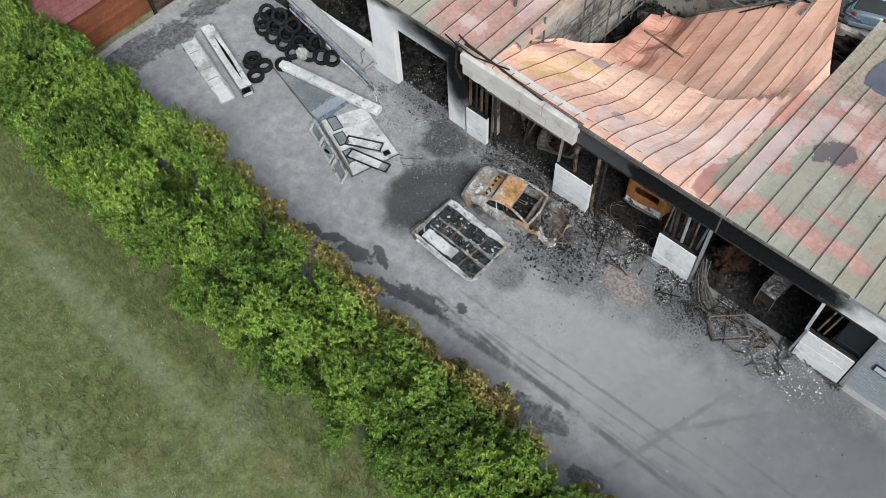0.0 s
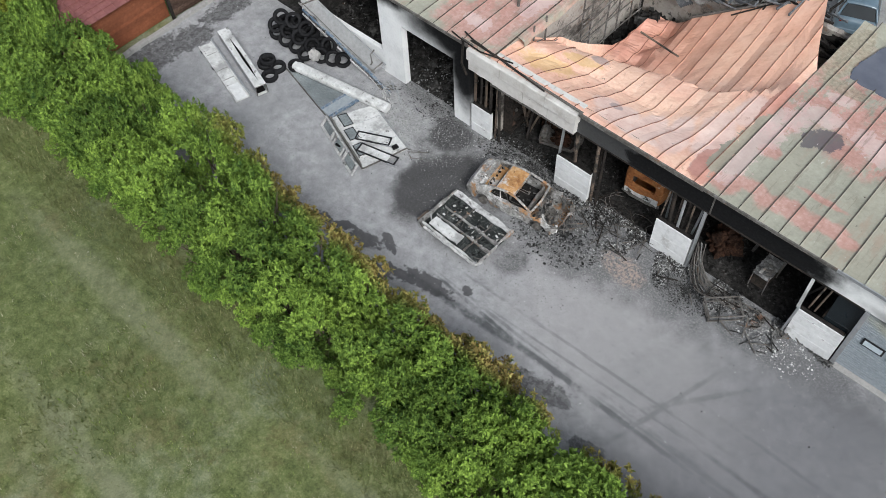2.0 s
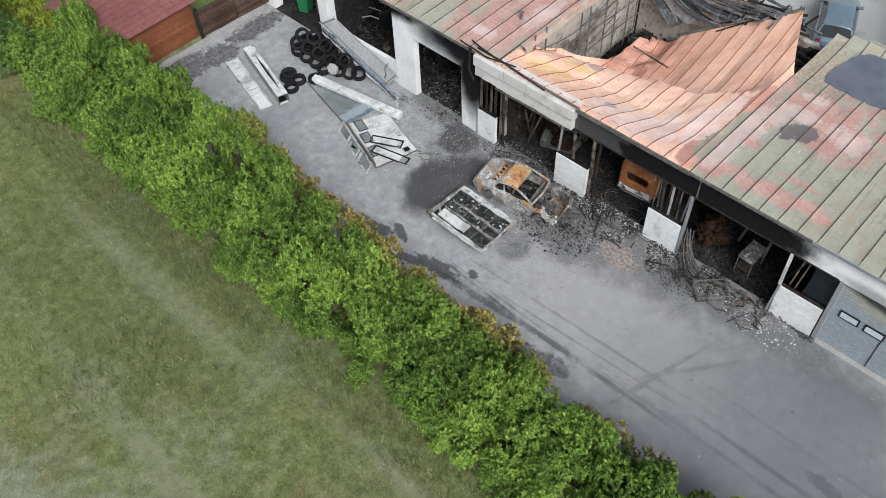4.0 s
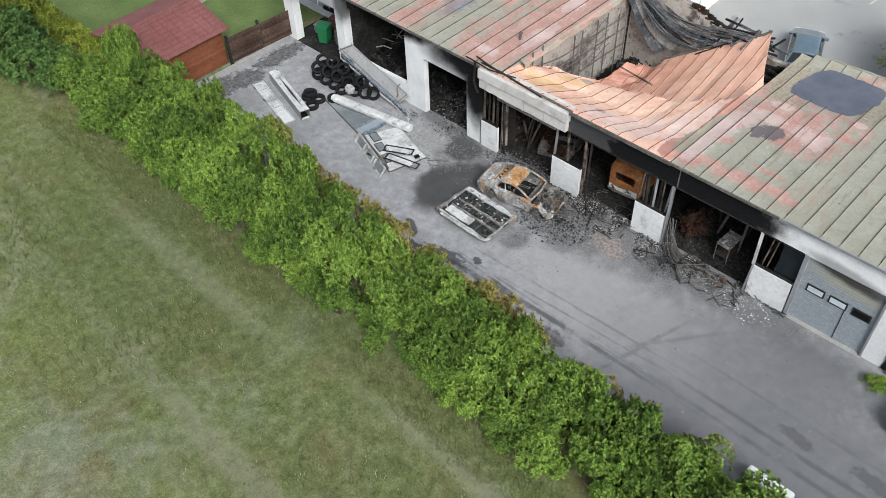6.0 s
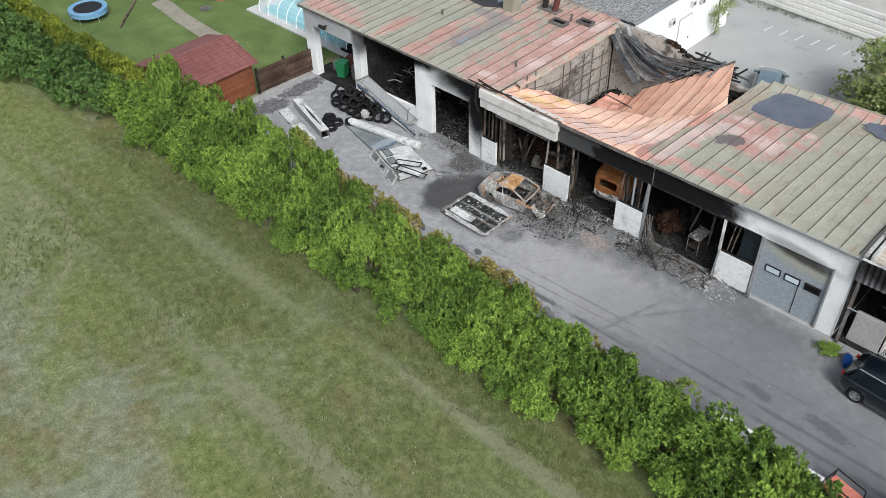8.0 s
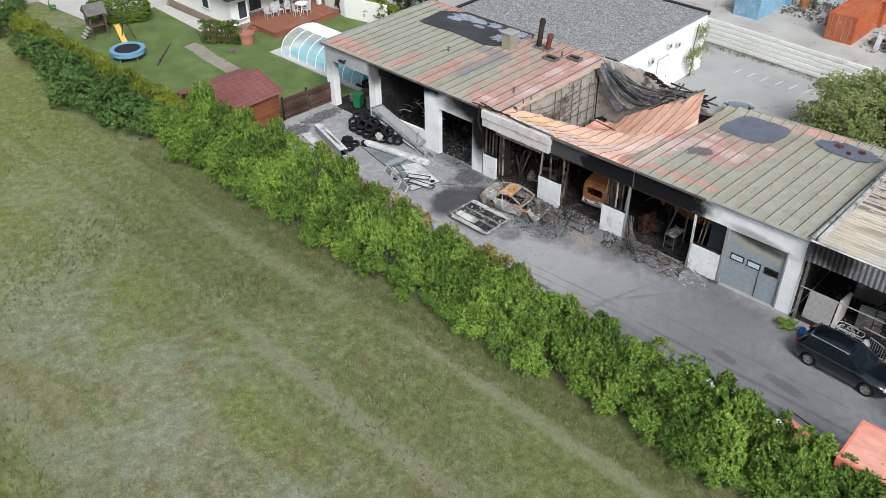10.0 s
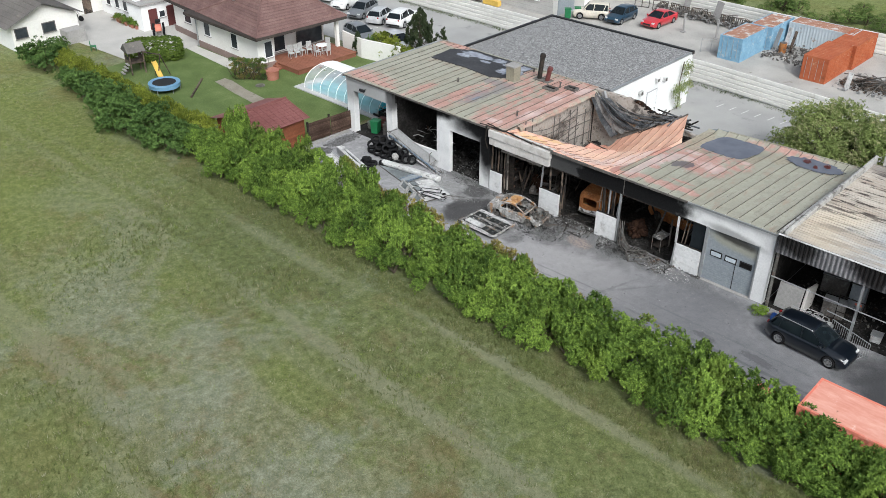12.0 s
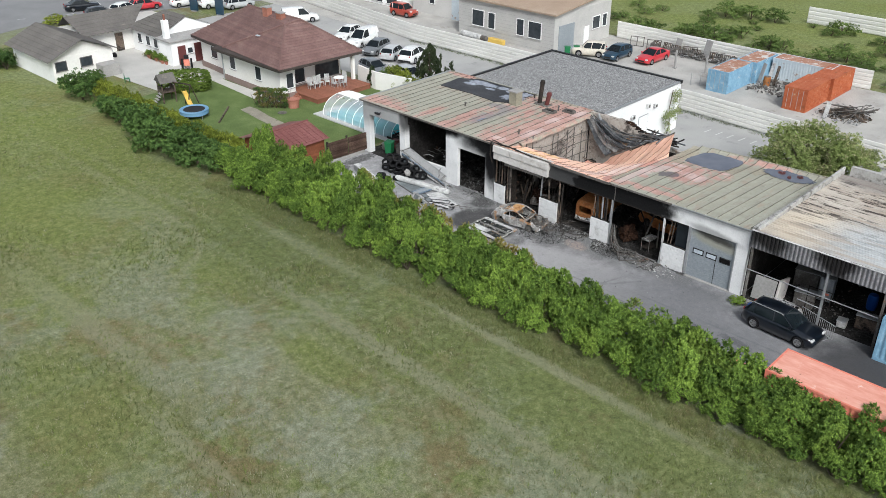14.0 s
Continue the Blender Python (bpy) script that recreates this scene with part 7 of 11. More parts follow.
for sx, rw in ((-0.55, 0.42), (0.75, 0.28)):
    for sy in (-0.48, 0.48):
        part("wheel", tube(bm_new(), (sx, sy - 0.1, rw), (sx, sy + 0.1, rw), rw, n=16), M_RUBBER, tc)
mp = thing("moped", "dark moped parked under the lean-to", "moped", pose(-67.0, -1.2, 0, 0, 0, 30))
part("body", bevelled(box(bm_new(), -0.6, 0.4, -0.13, 0.13, 0.35, 0.75), 0.05), M_BLACK, mp)
part("seat", bevelled(box(bm_new(), -0.6, 0.1, -0.14, 0.14, 0.76, 0.85), 0.03), M_BURNT, mp)
part("handlebar", tube(bm_new(), (0.5, -0.3, 1.0), (0.5, 0.3, 1.0), 0.02), M_STEEL, mp)
part("fork", tube(bm_new(), (0.5, 0, 1.0), (0.75, 0, 0.28), 0.04), M_STEEL, mp)
for sx in (-0.6, 0.75):
    part("wheel", tube(bm_new(), (sx, -0.06, 0.28), (sx, 0.06, 0.28), 0.28, n=16), M_RUBBER, mp)
sb = thing("garden_bench", "green plastic garden chair by the stone slabs", "chair", pose(-57.0, -4.4, 0, 0, 0, 60))
part("seat", bevelled(box(bm_new(), -0.25, 0.25, -0.25, 0.25, 0.4, 0.45), 0.02), M_GREEN, sb)
part("backrest", bevelled(box(bm_new(), -0.25, -0.2, -0.25, 0.25, 0.45, 0.9), 0.02), M_GREEN, sb)
for sx in (-0.22, 0.22):
    for sy in (-0.22, 0.22):
        part("leg", tube(bm_new(), (sx, sy, 0), (sx, sy, 0.4), 0.02, n=6), M_GREEN, sb)
bd = thing("lawn_edging", "long wooden beam lying on the lawn", "beam", pose(-41.7, -3.2, 0, 0, 0, 135))
part("beam", bevelled(box(bm_new(), -2.1, 2.1, -0.07, 0.07, 0, 0.14), 0.02), M_OLDWOOD, bd)


# ---- containers ----
def container(label, x0, y0, length, along, mt, roof_mt, group="", h=2.6):
    w = 2.4 if not group else 2.2
    h = h if not group else 2.15
    m = pose(x0, y0, 0, 0, 0, 0 if along == "x" else 90)
    ob = thing("shipping_container", label, "container", m, group)

    def ribbed(axis, fixed, lo, hi, sign):
        bm = bm_new()
        cols = []
        n = int((hi - lo) / 0.07)
        for i in range(n + 1):
            t = lo + (hi - lo) * i / n
            off = fixed + sign * (0.0 if i % 4 in (0, 1) else -0.035)
            p = ((t, off) if axis == "x" else (off, t))
            cols.append((bm.verts.new((*p, 0.16)), bm.verts.new((*p, h - 0.1))))
        for a, b in zip(cols, cols[1:]):
            bm.faces.new((a[0], b[0], b[1], a[1]))
        return bm

    part("side_panel", ribbed("x", 0.02, 0.1, length - 0.1, -1), mt, ob)
    part("side_panel", ribbed("x", w - 0.02, 0.1, length - 0.1, 1), mt, ob)
    part("end_panel", ribbed("y", length - 0.03, 0.1, w - 0.1, 1), mt, ob)
    part("floor", box(bm_new(), 0.05, length - 0.05, 0.06, w - 0.06, 0.1, 0.16), M_BURNT, ob)
    rows = []
    bm = bm_new()
    n = int(length / 0.1)
    for i in range(n + 1):
        z = h - 0.02 + (0.012 if i % 4 in (0, 1) and roof_mt is not M_SALMONTOP else 0)
        rows.append((bm.verts.new((length * i / n, 0.05, z)), bm.verts.new((length * i / n, w - 0.05, z))))
    for a, b in zip(rows, rows[1:]):
        bm.faces.new((a[0], b[0], b[1], a[1]))
    part("roof", bm, roof_mt, ob)
    bm = bm_new()
    for z0, z1 in ((0.0, 0.16), (h - 0.12, h)):
        for y in (0, w - 0.1):
            box(bm, 0.1, length - 0.1, y, y + 0.1, z0, z1)
        for xx in (0, length - 0.1):
            box(bm, xx, xx + 0.1, 0.1, w - 0.1, z0, z1)
    part("frame", bm, mt, ob)
    pm = mesh_of("corner_post", bevelled(box(bm_new(), 0, 0.12, 0, 0.12, 0, h + 0.01), 0.01), mt)
    for xx in (-0.005, length - 0.115):
        for y in (-0.005, w - 0.115):
            shared("corner_post", pm, ob, pose(xx, y, 0))
    for y in (0.12, w / 2 + 0.005):
        d = part("door_leaf", box(bm_new(), 0.02, 0.07, y, y + w / 2 - 0.125, 0.16, h - 0.12), mt, ob)
        for yy in (0.3, 0.75):
            part("lock_bar", tube(bm_new(), (0.0, y + yy, 0.2), (0.0, y + yy, h - 0.15), 0.02, n=6), M_STEEL, d)
    return ob


container("faded salmon-red shipping container beside the hedge", 13.0, -9.55, 12.2, "x", M_SALMON, M_SALMONTOP)
container("light blue shipping container with a rusty roof", -11.55, 33.9, 4.9, "y", M_BLUE, M_RUSTROOF, "containers in the gravel yard")
container("light blue shipping container with a rusty roof", -11.15, 38.9, 4.6, "y", M_BLUE, M_RUSTROOF, "containers in the gravel yard")
container("pale rust-streaked shipping container", -10.9, 41.9, 6.0, "x", M_PALEBLUE, M_RUSTROOF, "containers in the gravel yard")
container("orange shipping container in the gravel yard", -3.75, 33.9, 5.0, "y", M_ORANGE, M_ORANGE, "containers in the gravel yard")
container("orange shipping container in the gravel yard", -3.45, 38.95, 5.0, "y", M_ORANGE, M_ORANGE, "containers in the gravel yard")
container("light blue shipping container beside the canopy", 15.3, -1.1, 6.06, "x", M_BLUE, M_BLUE)


# ---- vehicles ----
def plate(bm, a, b, c, d, thick=0.012):
    """A thin solid pane on four corners."""
    a, b, c, d = (Vector(p) for p in (a, b, c, d))
    n = (b - a).cross(d - a).normalized() * thick
    lo, hi = [bm.verts.new(p) for p in (a, b, c, d)], [bm.verts.new(p + n) for p in (a, b, c, d)]
    bm.faces.new(lo[::-1])
    bm.faces.new(hi)
    for i in range(4):
        bm.faces.new((lo[i], lo[(i + 1) % 4], hi[(i + 1) % 4], hi[i]))
    return bm


def lerp_line(line, x):
    for (xa, za), (xb, zb) in zip(line, line[1:]):
        if xa <= x <= xb:
            return za + (zb - za) * (x - xa) / (xb - xa)
    return line[0][1] if x < line[0][0] else line[-1][1]


def tyre_mesh(r, w, mt=None):
    bm = bm_new()
    prof = [(r * 0.62, -w * 0.42), (r * 0.8, -w * 0.5), (r * 0.94, -w * 0.48), (r, -w * 0.32), (r, w * 0.32), (r * 0.94, w * 0.48), (r * 0.8, w * 0.5), (r * 0.62, w * 0.42)]
    n = 24
    rings = [[bm.verts.new((p[0] * math.cos(2 * math.pi * i / n), p[1], p[0] * math.sin(2 * math.pi * i / n))) for p in prof] for i in range(n)]
    for i in range(n):
        a, b = rings[i], rings[(i + 1) % n]
        for j in range(8):
            bm.faces.new((a[j], a[(j + 1) % 8], b[(j + 1) % 8], b[j]))
    return mesh_of("tyre", bm, mt or M_RUBBER, True)


def rim_mesh(r, w, mt):
    bm = bm_new()
    tube(bm, (0, -w * 0.3, 0), (0, w * 0.3, 0), r * 0.15, n=10)
    for i in range(5):
        m = pose(0, 0, 0, 0, 72 * i, 0)
        box(bm, -0.035, 0.035, -w * 0.35, w * 0.35, 0.03, r * 0.6, m)
    n = 20
    for i in range(n):
        a0, a1 = 2 * math.pi * i / n, 2 * math.pi * (i + 1) / n
        for s in (-1, 1):
            quad(bm, *[(rr * math.cos(a), s * w * 0.44, rr * math.sin(a)) for rr, a in ((r * 0.55, a0), (r * 0.65, a0), (r * 0.65, a1), (r * 0.55, a1))])
        quad(bm, *[(r * 0.55 * math.cos(a), y, r * 0.55 * math.sin(a)) for a, y in ((a0, -w * 0.44), (a1, -w * 0.44), (a1, w * 0.44), (a0, w * 0.44))])
    return mesh_of("rim", bm, mt)


SHAPES = {
    # length, width, height, belt line (x, z), roof line (x, z), wheelbase, wheel radius
    "hatch": (4.1, 1.72, 1.48, [(-2.05, 0.75), (-1.95, 0.95), (0.75, 0.92), (1.1, 0.9), (1.9, 0.72), (2.05, 0.55)], [(-1.85, 0.95), (-1.5, 1.38), (-0.6, 1.48), (0.25, 1.44), (1.0, 0.92)], 2.5, 0.31),
    "suv": (4.5, 1.84, 1.62, [(-2.25, 0.8), (-2.15, 1.02), (0.8, 1.0), (1.05, 0.99), (2.05, 0.88), (2.25, 0.62)], [(-2.08, 1.02), (-1.7, 1.5), (-0.8, 1.62), (0.2, 1.58), (1.0, 1.0)], 2.62, 0.35),
    "estate": (4.22, 1.72, 1.5, [(-2.11, 0.75), (-2.02, 0.96), (0.8, 0.94), (1.0, 0.93), (1.9, 0.8), (2.11, 0.58)], [(-1.98, 0.96), (-1.65, 1.4), (-0.8, 1.5), (0.2, 1.46), (0.98, 0.94)], 2.62, 0.33),
    "sedan": (4.5, 1.76, 1.42, [(-2.25, 0.72), (-2.15, 0.95), (-1.5, 0.96), (0.8, 0.92), (1.1, 0.9), (2.1, 0.72), (2.25, 0.52)], [(-1.55, 0.95), (-0.9, 1.36), (-0.3, 1.42), (0.2, 1.39), (1.05, 0.91)], 2.65, 0.31),
    "coupe": (4.35, 1.75, 1.33, [(-2.17, 0.72), (-2.05, 0.9), (-1.6, 0.94), (0.7, 0.9), (0.95, 0.88), (2.0, 0.7), (2.17, 0.5)], [(-1.7, 0.93), (-0.75, 1.28), (-0.25, 1.33), (0.1, 1.3), (0.95, 0.89)], 2.55, 0.31),
    "van": (4.6, 1.8, 1.85, [(-2.3, 1.0), (-2.25, 1.05), (1.0, 1.02), (1.3, 1.0), (2.15, 0.85), (2.3, 0.6)], [(-2.27, 1.05), (-2.2, 1.8), (-1.0, 1.85), (0.4, 1.82), (1.25, 1.01)], 2.8, 0.32),
    "wagon": (3.75, 1.68, 1.64, [(-1.87, 0.85), (-1.85, 0.98), (0.75, 0.97), (0.9, 0.96), (1.8, 0.92), (1.87, 0.7)], [(-1.8, 0.98), (-1.7, 1.58), (-0.6, 1.64), (0.3, 1.6), (0.8, 0.97)], 2.2, 0.34),
}


def body_mesh(shape, mt, gutted=None):
    L, W, H, belt, top, wb, wr = SHAPES[shape]
    bm = bm_new()
    xs = sorted(set(list(np.linspace(-L / 2, L / 2, 25)) + [s * wb / 2 + d for s in (-1, 1) for d in np.linspace(-wr * 1.2, wr * 1.2, 11)]))
    secs = []
    for x in xs:
        t = abs(x) / (L / 2)
        hw = W / 2 * (1 - 0.16 * max(0, (t - 0.75) / 0.25) ** 2)
        zb = 0.2 + 0.12 * max(0, (t - 0.85) / 0.15)
        arch_z = zb
        for s in (-1, 1):
            dx = abs(x - s * wb / 2)
            if dx < wr * 1.18:
                arch_z = max(arch_z, wr + math.sqrt((wr * 1.18) ** 2 - dx ** 2))
        zt = lerp_line(belt, x)
        arch_z = min(arch_z, zt - 0.08)
        secs.append([(0.0, zb), (hw - 0.26, zb), (hw - 0.26, max(zb, arch_z)), (hw - 0.02, max(zb + 0.02, arch_z)), (hw, max(arch_z + 0.02, zb + (zt - zb) * 0.45)), (hw - 0.02, max(arch_z + 0.04, zt - 0.12)), (hw - 0.09, zt - 0.015), (hw * 0.5, zt + 0.02), (0.0, zt + 0.03)])
    for side in (1, -1):
        rows = [[bm.verts.new((x, side * y, z)) for y, z in s] for x, s in zip(xs, secs)]
        for a, b in zip(rows, rows[1:]):
            for j in range(8):
                if gutted and j >= 6 and gutted[0] < (a[0].co.x + b[0].co.x) / 2 < gutted[1]:
                    continue
                bm.faces.new((a[j], a[j + 1], b[j + 1], b[j]))
        for r in (rows[0], rows[-1]):
            bm.faces.new(r)
    bmesh.ops.remove_doubles(bm, verts=bm.verts, dist=0.002)
    if gutted:
        for v in bm.verts:
            v.co += (Vector((0.03, 0.03, 0.03)) * noise.noise(v.co * 4) + Vector((0.01, 0.03, 0.03)) * noise.noise(v.co * 9)) * (2.2 if v.co.x > 1.0 else 1.0)
    return mesh_of("body", bm, mt, not gutted)


def shell(bm, rows, thick):
    """A thin skin with two sides over rows of points."""
    up = [[bm.verts.new(p) for p in r] for r in rows]
    dn = [[bm.verts.new(Vector(p) - Vector((0, 0, thick))) for p in r] for r in rows]
    for g, s in ((up, 1), (dn, -1)):
        for a, b in zip(g, g[1:]):
            for i in range(len(a) - 1):
                bm.faces.new((a[i], a[i + 1], b[i + 1], b[i])[::s])
    for a, b in ((up[0], dn[0]), (up[-1], dn[-1]), ([r[0] for r in up], [r[0] for r in dn]), ([r[-1] for r in up], [r[-1] for r in dn])):
        for i in range(len(a) - 1):
            bm.faces.new((a[i], a[i + 1], b[i + 1], b[i]))
    return bm


def crumpled_bar(x0, x1, half, z0, z1):
    """A warped cross panel between the car's sides."""
    bm = bm_new()
    shell(bm, [[(x + 0.04 * noise.noise((x, y * 4, 1)), y, z1 + 0.05 * noise.noise((x * 3, y * 3, 0)) - (0.0 if i else 0.06)) for y in np.linspace(-half, half, 11)] for i, x in enumerate(np.linspace(x0, x1, 4))], z1 - z0)
    return bm


def build_car(shape, mt, label, m, group="parked cars", burnt=False, rims=None, category="car"):
    L, W, H, belt, top, wb, wr = SHAPES[shape]
    ob = thing("car", label, category, m, group)
    ob_body = shared("body", body_mesh(shape, mt, (top[0][0] + 0.25, L) if burnt else None), ob)
    hb, hr = W / 2 - 0.09, W / 2 - (0.21 if shape == "coupe" else 0.3)
    # roof: corner points of the greenhouse
    (xr0, zr0), (xr1, zr1), (xrm, zrm), (xf1, zf1), (xf0, zf0) = top
    sh = lambda z: hb + (hr - hb) * min(1.0, max(0.0, (z - zr0) / (H - zr0)))
    bm = bm_new()
    # roof panel, thick and crowned
    grid = []
    ridge = [(xr1, zr1), (xrm, zrm), (xf1, zf1)]
    for x in np.linspace(xr1 - 0.02, xf1 + 0.02, 11):
        q = (x - xr1) / (xf1 - xr1)
        z = lerp_line(ridge, x) + 0.02 * math.sin(math.pi * min(1, max(0, q)))
        w = sh(z) + 0.02
        row = []
        for u in (-1.0, -0.96, -0.86, -0.6, -0.3, 0.0, 0.3, 0.6, 0.86, 0.96, 1.0):
            zz = z + 0.03 - 0.035 * u * u - 0.05 * max(0, abs(u) - 0.85) / 0.15
            if burnt:
                zz += 0.05 * noise.noise((x * 3, u * 2.2, 1)) - 0.05 * (1 - u * u)
            row.append((x, u * w, zz))
        grid.append(row)
    shell(bm, grid, 0.05)
    part("roof", bm, (M_ROOFRUST if shape == "coupe" else mt) if burnt else mt, ob, "rusted roof" if burnt else "", smooth=True)
    if burnt:
        for s in (-1, 1):
            arc = [(xr0, s * hb, zr0), ((xr0 * 2 + xr1) / 3, s * (hb * 2 + sh(zr1)) / 3, (zr0 * 2 + zr1) / 3 + 0.035), ((xr0 + xr1 * 2) / 3, s * (hb + sh(zr1) * 2) / 3, (zr0 + zr1 * 2) / 3 + 0.03), (xr1, s * (sh(zr1) + 0.01), zr1 - 0.02), (xrm, s * (sh(zrm) + 0.01), zrm - 0.01), (xf1, s * (sh(zf1) + 0.01), zf1 - 0.02),
                   ((xf1 * 2 + xf0) / 3, s * (hb + sh(zf1) * 2) / 3, (zf1 * 2 + zf0) / 3 + 0.02), ((xf1 + xf0 * 2) / 3, s * (hb * 2 + sh(zf1)) / 3, (zf1 + zf0 * 2) / 3 + 0.02), (xf0, s * hb, zf0)]
            part("roof_edge", bent(bm_new(), arc, 0.05 if shape == "coupe" else 0.032), M_COUPE if shape == "coupe" else mt, ob, "ash-grey roof edge")
        for xx, zz in ((xr1, zr1), (xf1, zf1)):
            part("roof_edge", bent(bm_new(), [(xx, -sh(zz), zz - 0.03), (xx, 0, zz - 0.01), (xx, sh(zz), zz - 0.03)], 0.03), mt, ob, "ash-grey roof edge")
        if shape == "coupe":
            for s in (-1, 1):
                # broad rear pillar with a small quarter opening ahead of it
                xq, xe = -0.62, -0.98
                low = lerp_line(belt, xe)
                bm = bm_new()
                plate(bm, (xr0 - 0.02, s * hb, zr0 - 0.03), (xe, s * (hb + 0.005), low - 0.02), (xe + 0.18, s * (sh(1.14) + 0.01), 1.14), (xr1 - 0.12, s * (sh(zr1) + 0.01), zr1 - 0.05), 0.03)
                plate(bm, (xe + 0.18, s * (sh(1.14) + 0.01), 1.14), (xq - 0.02, s * (sh(1.2) + 0.01), 1.2), (xq, s * (sh(zrm) + 0.005), zrm - 0.03), (xr1 - 0.12, s * (sh(zr1) + 0.01), zr1 - 0.05), 0.03)
                part("rear_pillar", bm, M_COUPE, ob, "ash-grey rear pillar")
                part("door_edge", bent(bm_new(), [(0.72, s * (hb + 0.085), 0.34), (0.62, s * (hb + 0.1), 0.6), (0.66, s * (hb + 0.06), 0.86)], 0.013, 5), M_BURNT, ob)
                part("door_edge", bent(bm_new(), [(-0.55, s * (hb + 0.085), 0.34), (-0.6, s * (hb + 0.1), 0.6), (-0.5, s * (hb + 0.06), 0.86)], 0.013, 5), M_BURNT, ob)
            bm = bm_new()
            shell(bm, [[(x, y, 0.86 + 0.03 * noise.noise((x * 4, y * 4, 2))) for y in np.linspace(-hb + 0.06, hb - 0.06, 9)] for x in np.linspace(xr0 + 0.1, xr0 + 0.62, 5)], 0.03)
            part("parcel_shelf", bm, M_ROOFRUST, ob, "rust-spotted rear shelf")
            for i in range(6):
                part("shelf_hole", tube(bm_new(), (xr0 + 0.42, -0.55 + 0.22 * i, 0.88), (xr0 + 0.42, -0.55 + 0.22 * i, 0.905), 0.05, n=8), M_DARK, ob)
        part("rear_hoop", bent(bm_new(), [(xr0 + 0.05, -hb, zr0), (xr0 - 0.02, -hb * 0.5, zr0 + 0.05), (xr0 - 0.04, 0, zr0 + 0.06), (xr0 - 0.02, hb * 0.5, zr0 + 0.05), (xr0 + 0.05, hb, zr0)], 0.03), mt, ob)
    # pillars
    r = 0.035 if not burnt else 0.026
    xm = -0.25 if shape != "coupe" else -0.45
    for s in (-1, 1):
        lines = [((xr0, s * hb, zr0), (xr1, s * sh(zr1), zr1 - 0.04), r * 1.3), ((xf0, s * hb, zf0), (xf1, s * sh(zf1), zf1 - 0.04), r), ((xm, s * hb, lerp_line(belt, xm)), (xm - 0.08, s * sh(zrm), zrm - 0.04), r)]
        if shape in ("suv", "van", "hatch", "wagon", "estate"):
            xq = xr0 + 0.55
            lines.append(((xq, s * hb, lerp_line(belt, xq)), (xr1 + 0.25, s * sh(zr1), zr1 - 0.02), r))
        for a, b, rad in (lines[2:] if burnt else lines):
            part("pillar", tube(bm_new(), a, b, rad, n=6), mt, ob)
    if burnt:
        part("interior", box(bm_new(), xr0 + 0.2, xf0 - 0.1, -hb + 0.12, hb - 0.12, 0.3, zr0 - 0.36), M_EARTH, ob, "burnt-out black interior")
        for s in (-0.36, 0.36):
            for xx in (0.1, -0.7):
                bm = bm_new()
                for q in range(5 if shape != "coupe" else 2):
                    tube(bm, (xx - 0.3, s - 0.2 + 0.1 * q, 0.6), (xx + 0.2, s - 0.2 + 0.1 * q, 0.6), 0.012, n=5)
                bent(bm, [(xx - 0.3, s - 0.2, 0.6), (xx - 0.42, s - 0.18, 1.1), (xx - 0.42, s + 0.18, 1.1), (xx - 0.3, s + 0.2, 0.6)], 0.025)
                part("seat_frame", bm, M_BURNT, ob)
        part("dashboard", crumpled_bar(xf0 - 0.25, xf0 - 0.13, hb - 0.1, 0.5, zf0 - 0.02), M_BURNT, ob)
        part("cowl", bent(bm_new(), [(xf0, -hb, zf0 - 0.04), (xf0 + 0.08, 0, zf0 - 0.02), (xf0, hb, zf0 - 0.04)], 0.05), M_COUPE if shape == "coupe" else M_BURNT, ob)
        rc = random.Random(len(label))
        for _ in range(40):
            q = rc.uniform(0.02, 0.09)
            part("interior_scrap", box(bm_new(), -q, q, -q * 0.5, q * 0.5, -0.015, 0.015, pose(rc.uniform(xr0 + 0.3, xf0), rc.uniform(-hb + 0.15, hb - 0.15), zr0 - rc.uniform(0.2, 0.34), rc.uniform(-40, 40), rc.uniform(-40, 40), rc.uniform(0, 180))), rc.choice((M_BURNT, M_CRUMB, M_BURNT)), ob)
    else:
        inside = part("interior", box(bm_new(), xr0 + 0.25, xf0 - 0.25, -hb + 0.1, hb - 0.1, zr0 - 0.2, zr0 + 0.03), M_BLACK, ob)
        e = 0.012
        part("windscreen", plate(bm_new(), (xf0, -hb + 0.05, zf0 + 0.01), (xf0, hb - 0.05, zf0 + 0.01), (xf1, sh(zf1) - 0.05, zf1 - 0.02), (xf1, -sh(zf1) + 0.05, zf1 - 0.02)), M_GLASS, ob)
        part("rear_window", plate(bm_new(), (xr0, hb - 0.08, zr0 + 0.02), (xr0, -hb + 0.08, zr0 + 0.02), (xr1, -sh(zr1) + 0.06, zr1 - 0.03), (xr1, sh(zr1) - 0.06, zr1 - 0.03)), M_GLASS, ob)
        for s in (-1, 1):
            xm = -0.25
            for xa, xb in ((xm + 0.04, None), (None, xm - 0.04)):
                if xb is None:
                    pts = [(xa, hb, lerp_line(belt, xa)), (xf0 - 0.08, hb, zf0 + 0.01), (xf1 - 0.02, sh(zf1), zf1 - 0.06), (xa - 0.08, sh(zrm), zrm - 0.06)]
                else:
                    if shape == "van":
                        continue
                    pts = [(xr0 + 0.15, hb, lerp_line(belt, xr0 + 0.15)), (xb, hb, lerp_line(belt, xb)), (xb - 0.08, sh(zrm), zrm - 0.06), (xr1 + 0.05, sh(zr1), zr1 - 0.06)]
                pts = [(p[0], s * (p[1] + 0.005), p[2]) for p in pts]
                if s > 0:
                    pts = pts[::-1]
                part("side_window", plate(bm_new(), *pts), M_GLASS, ob)
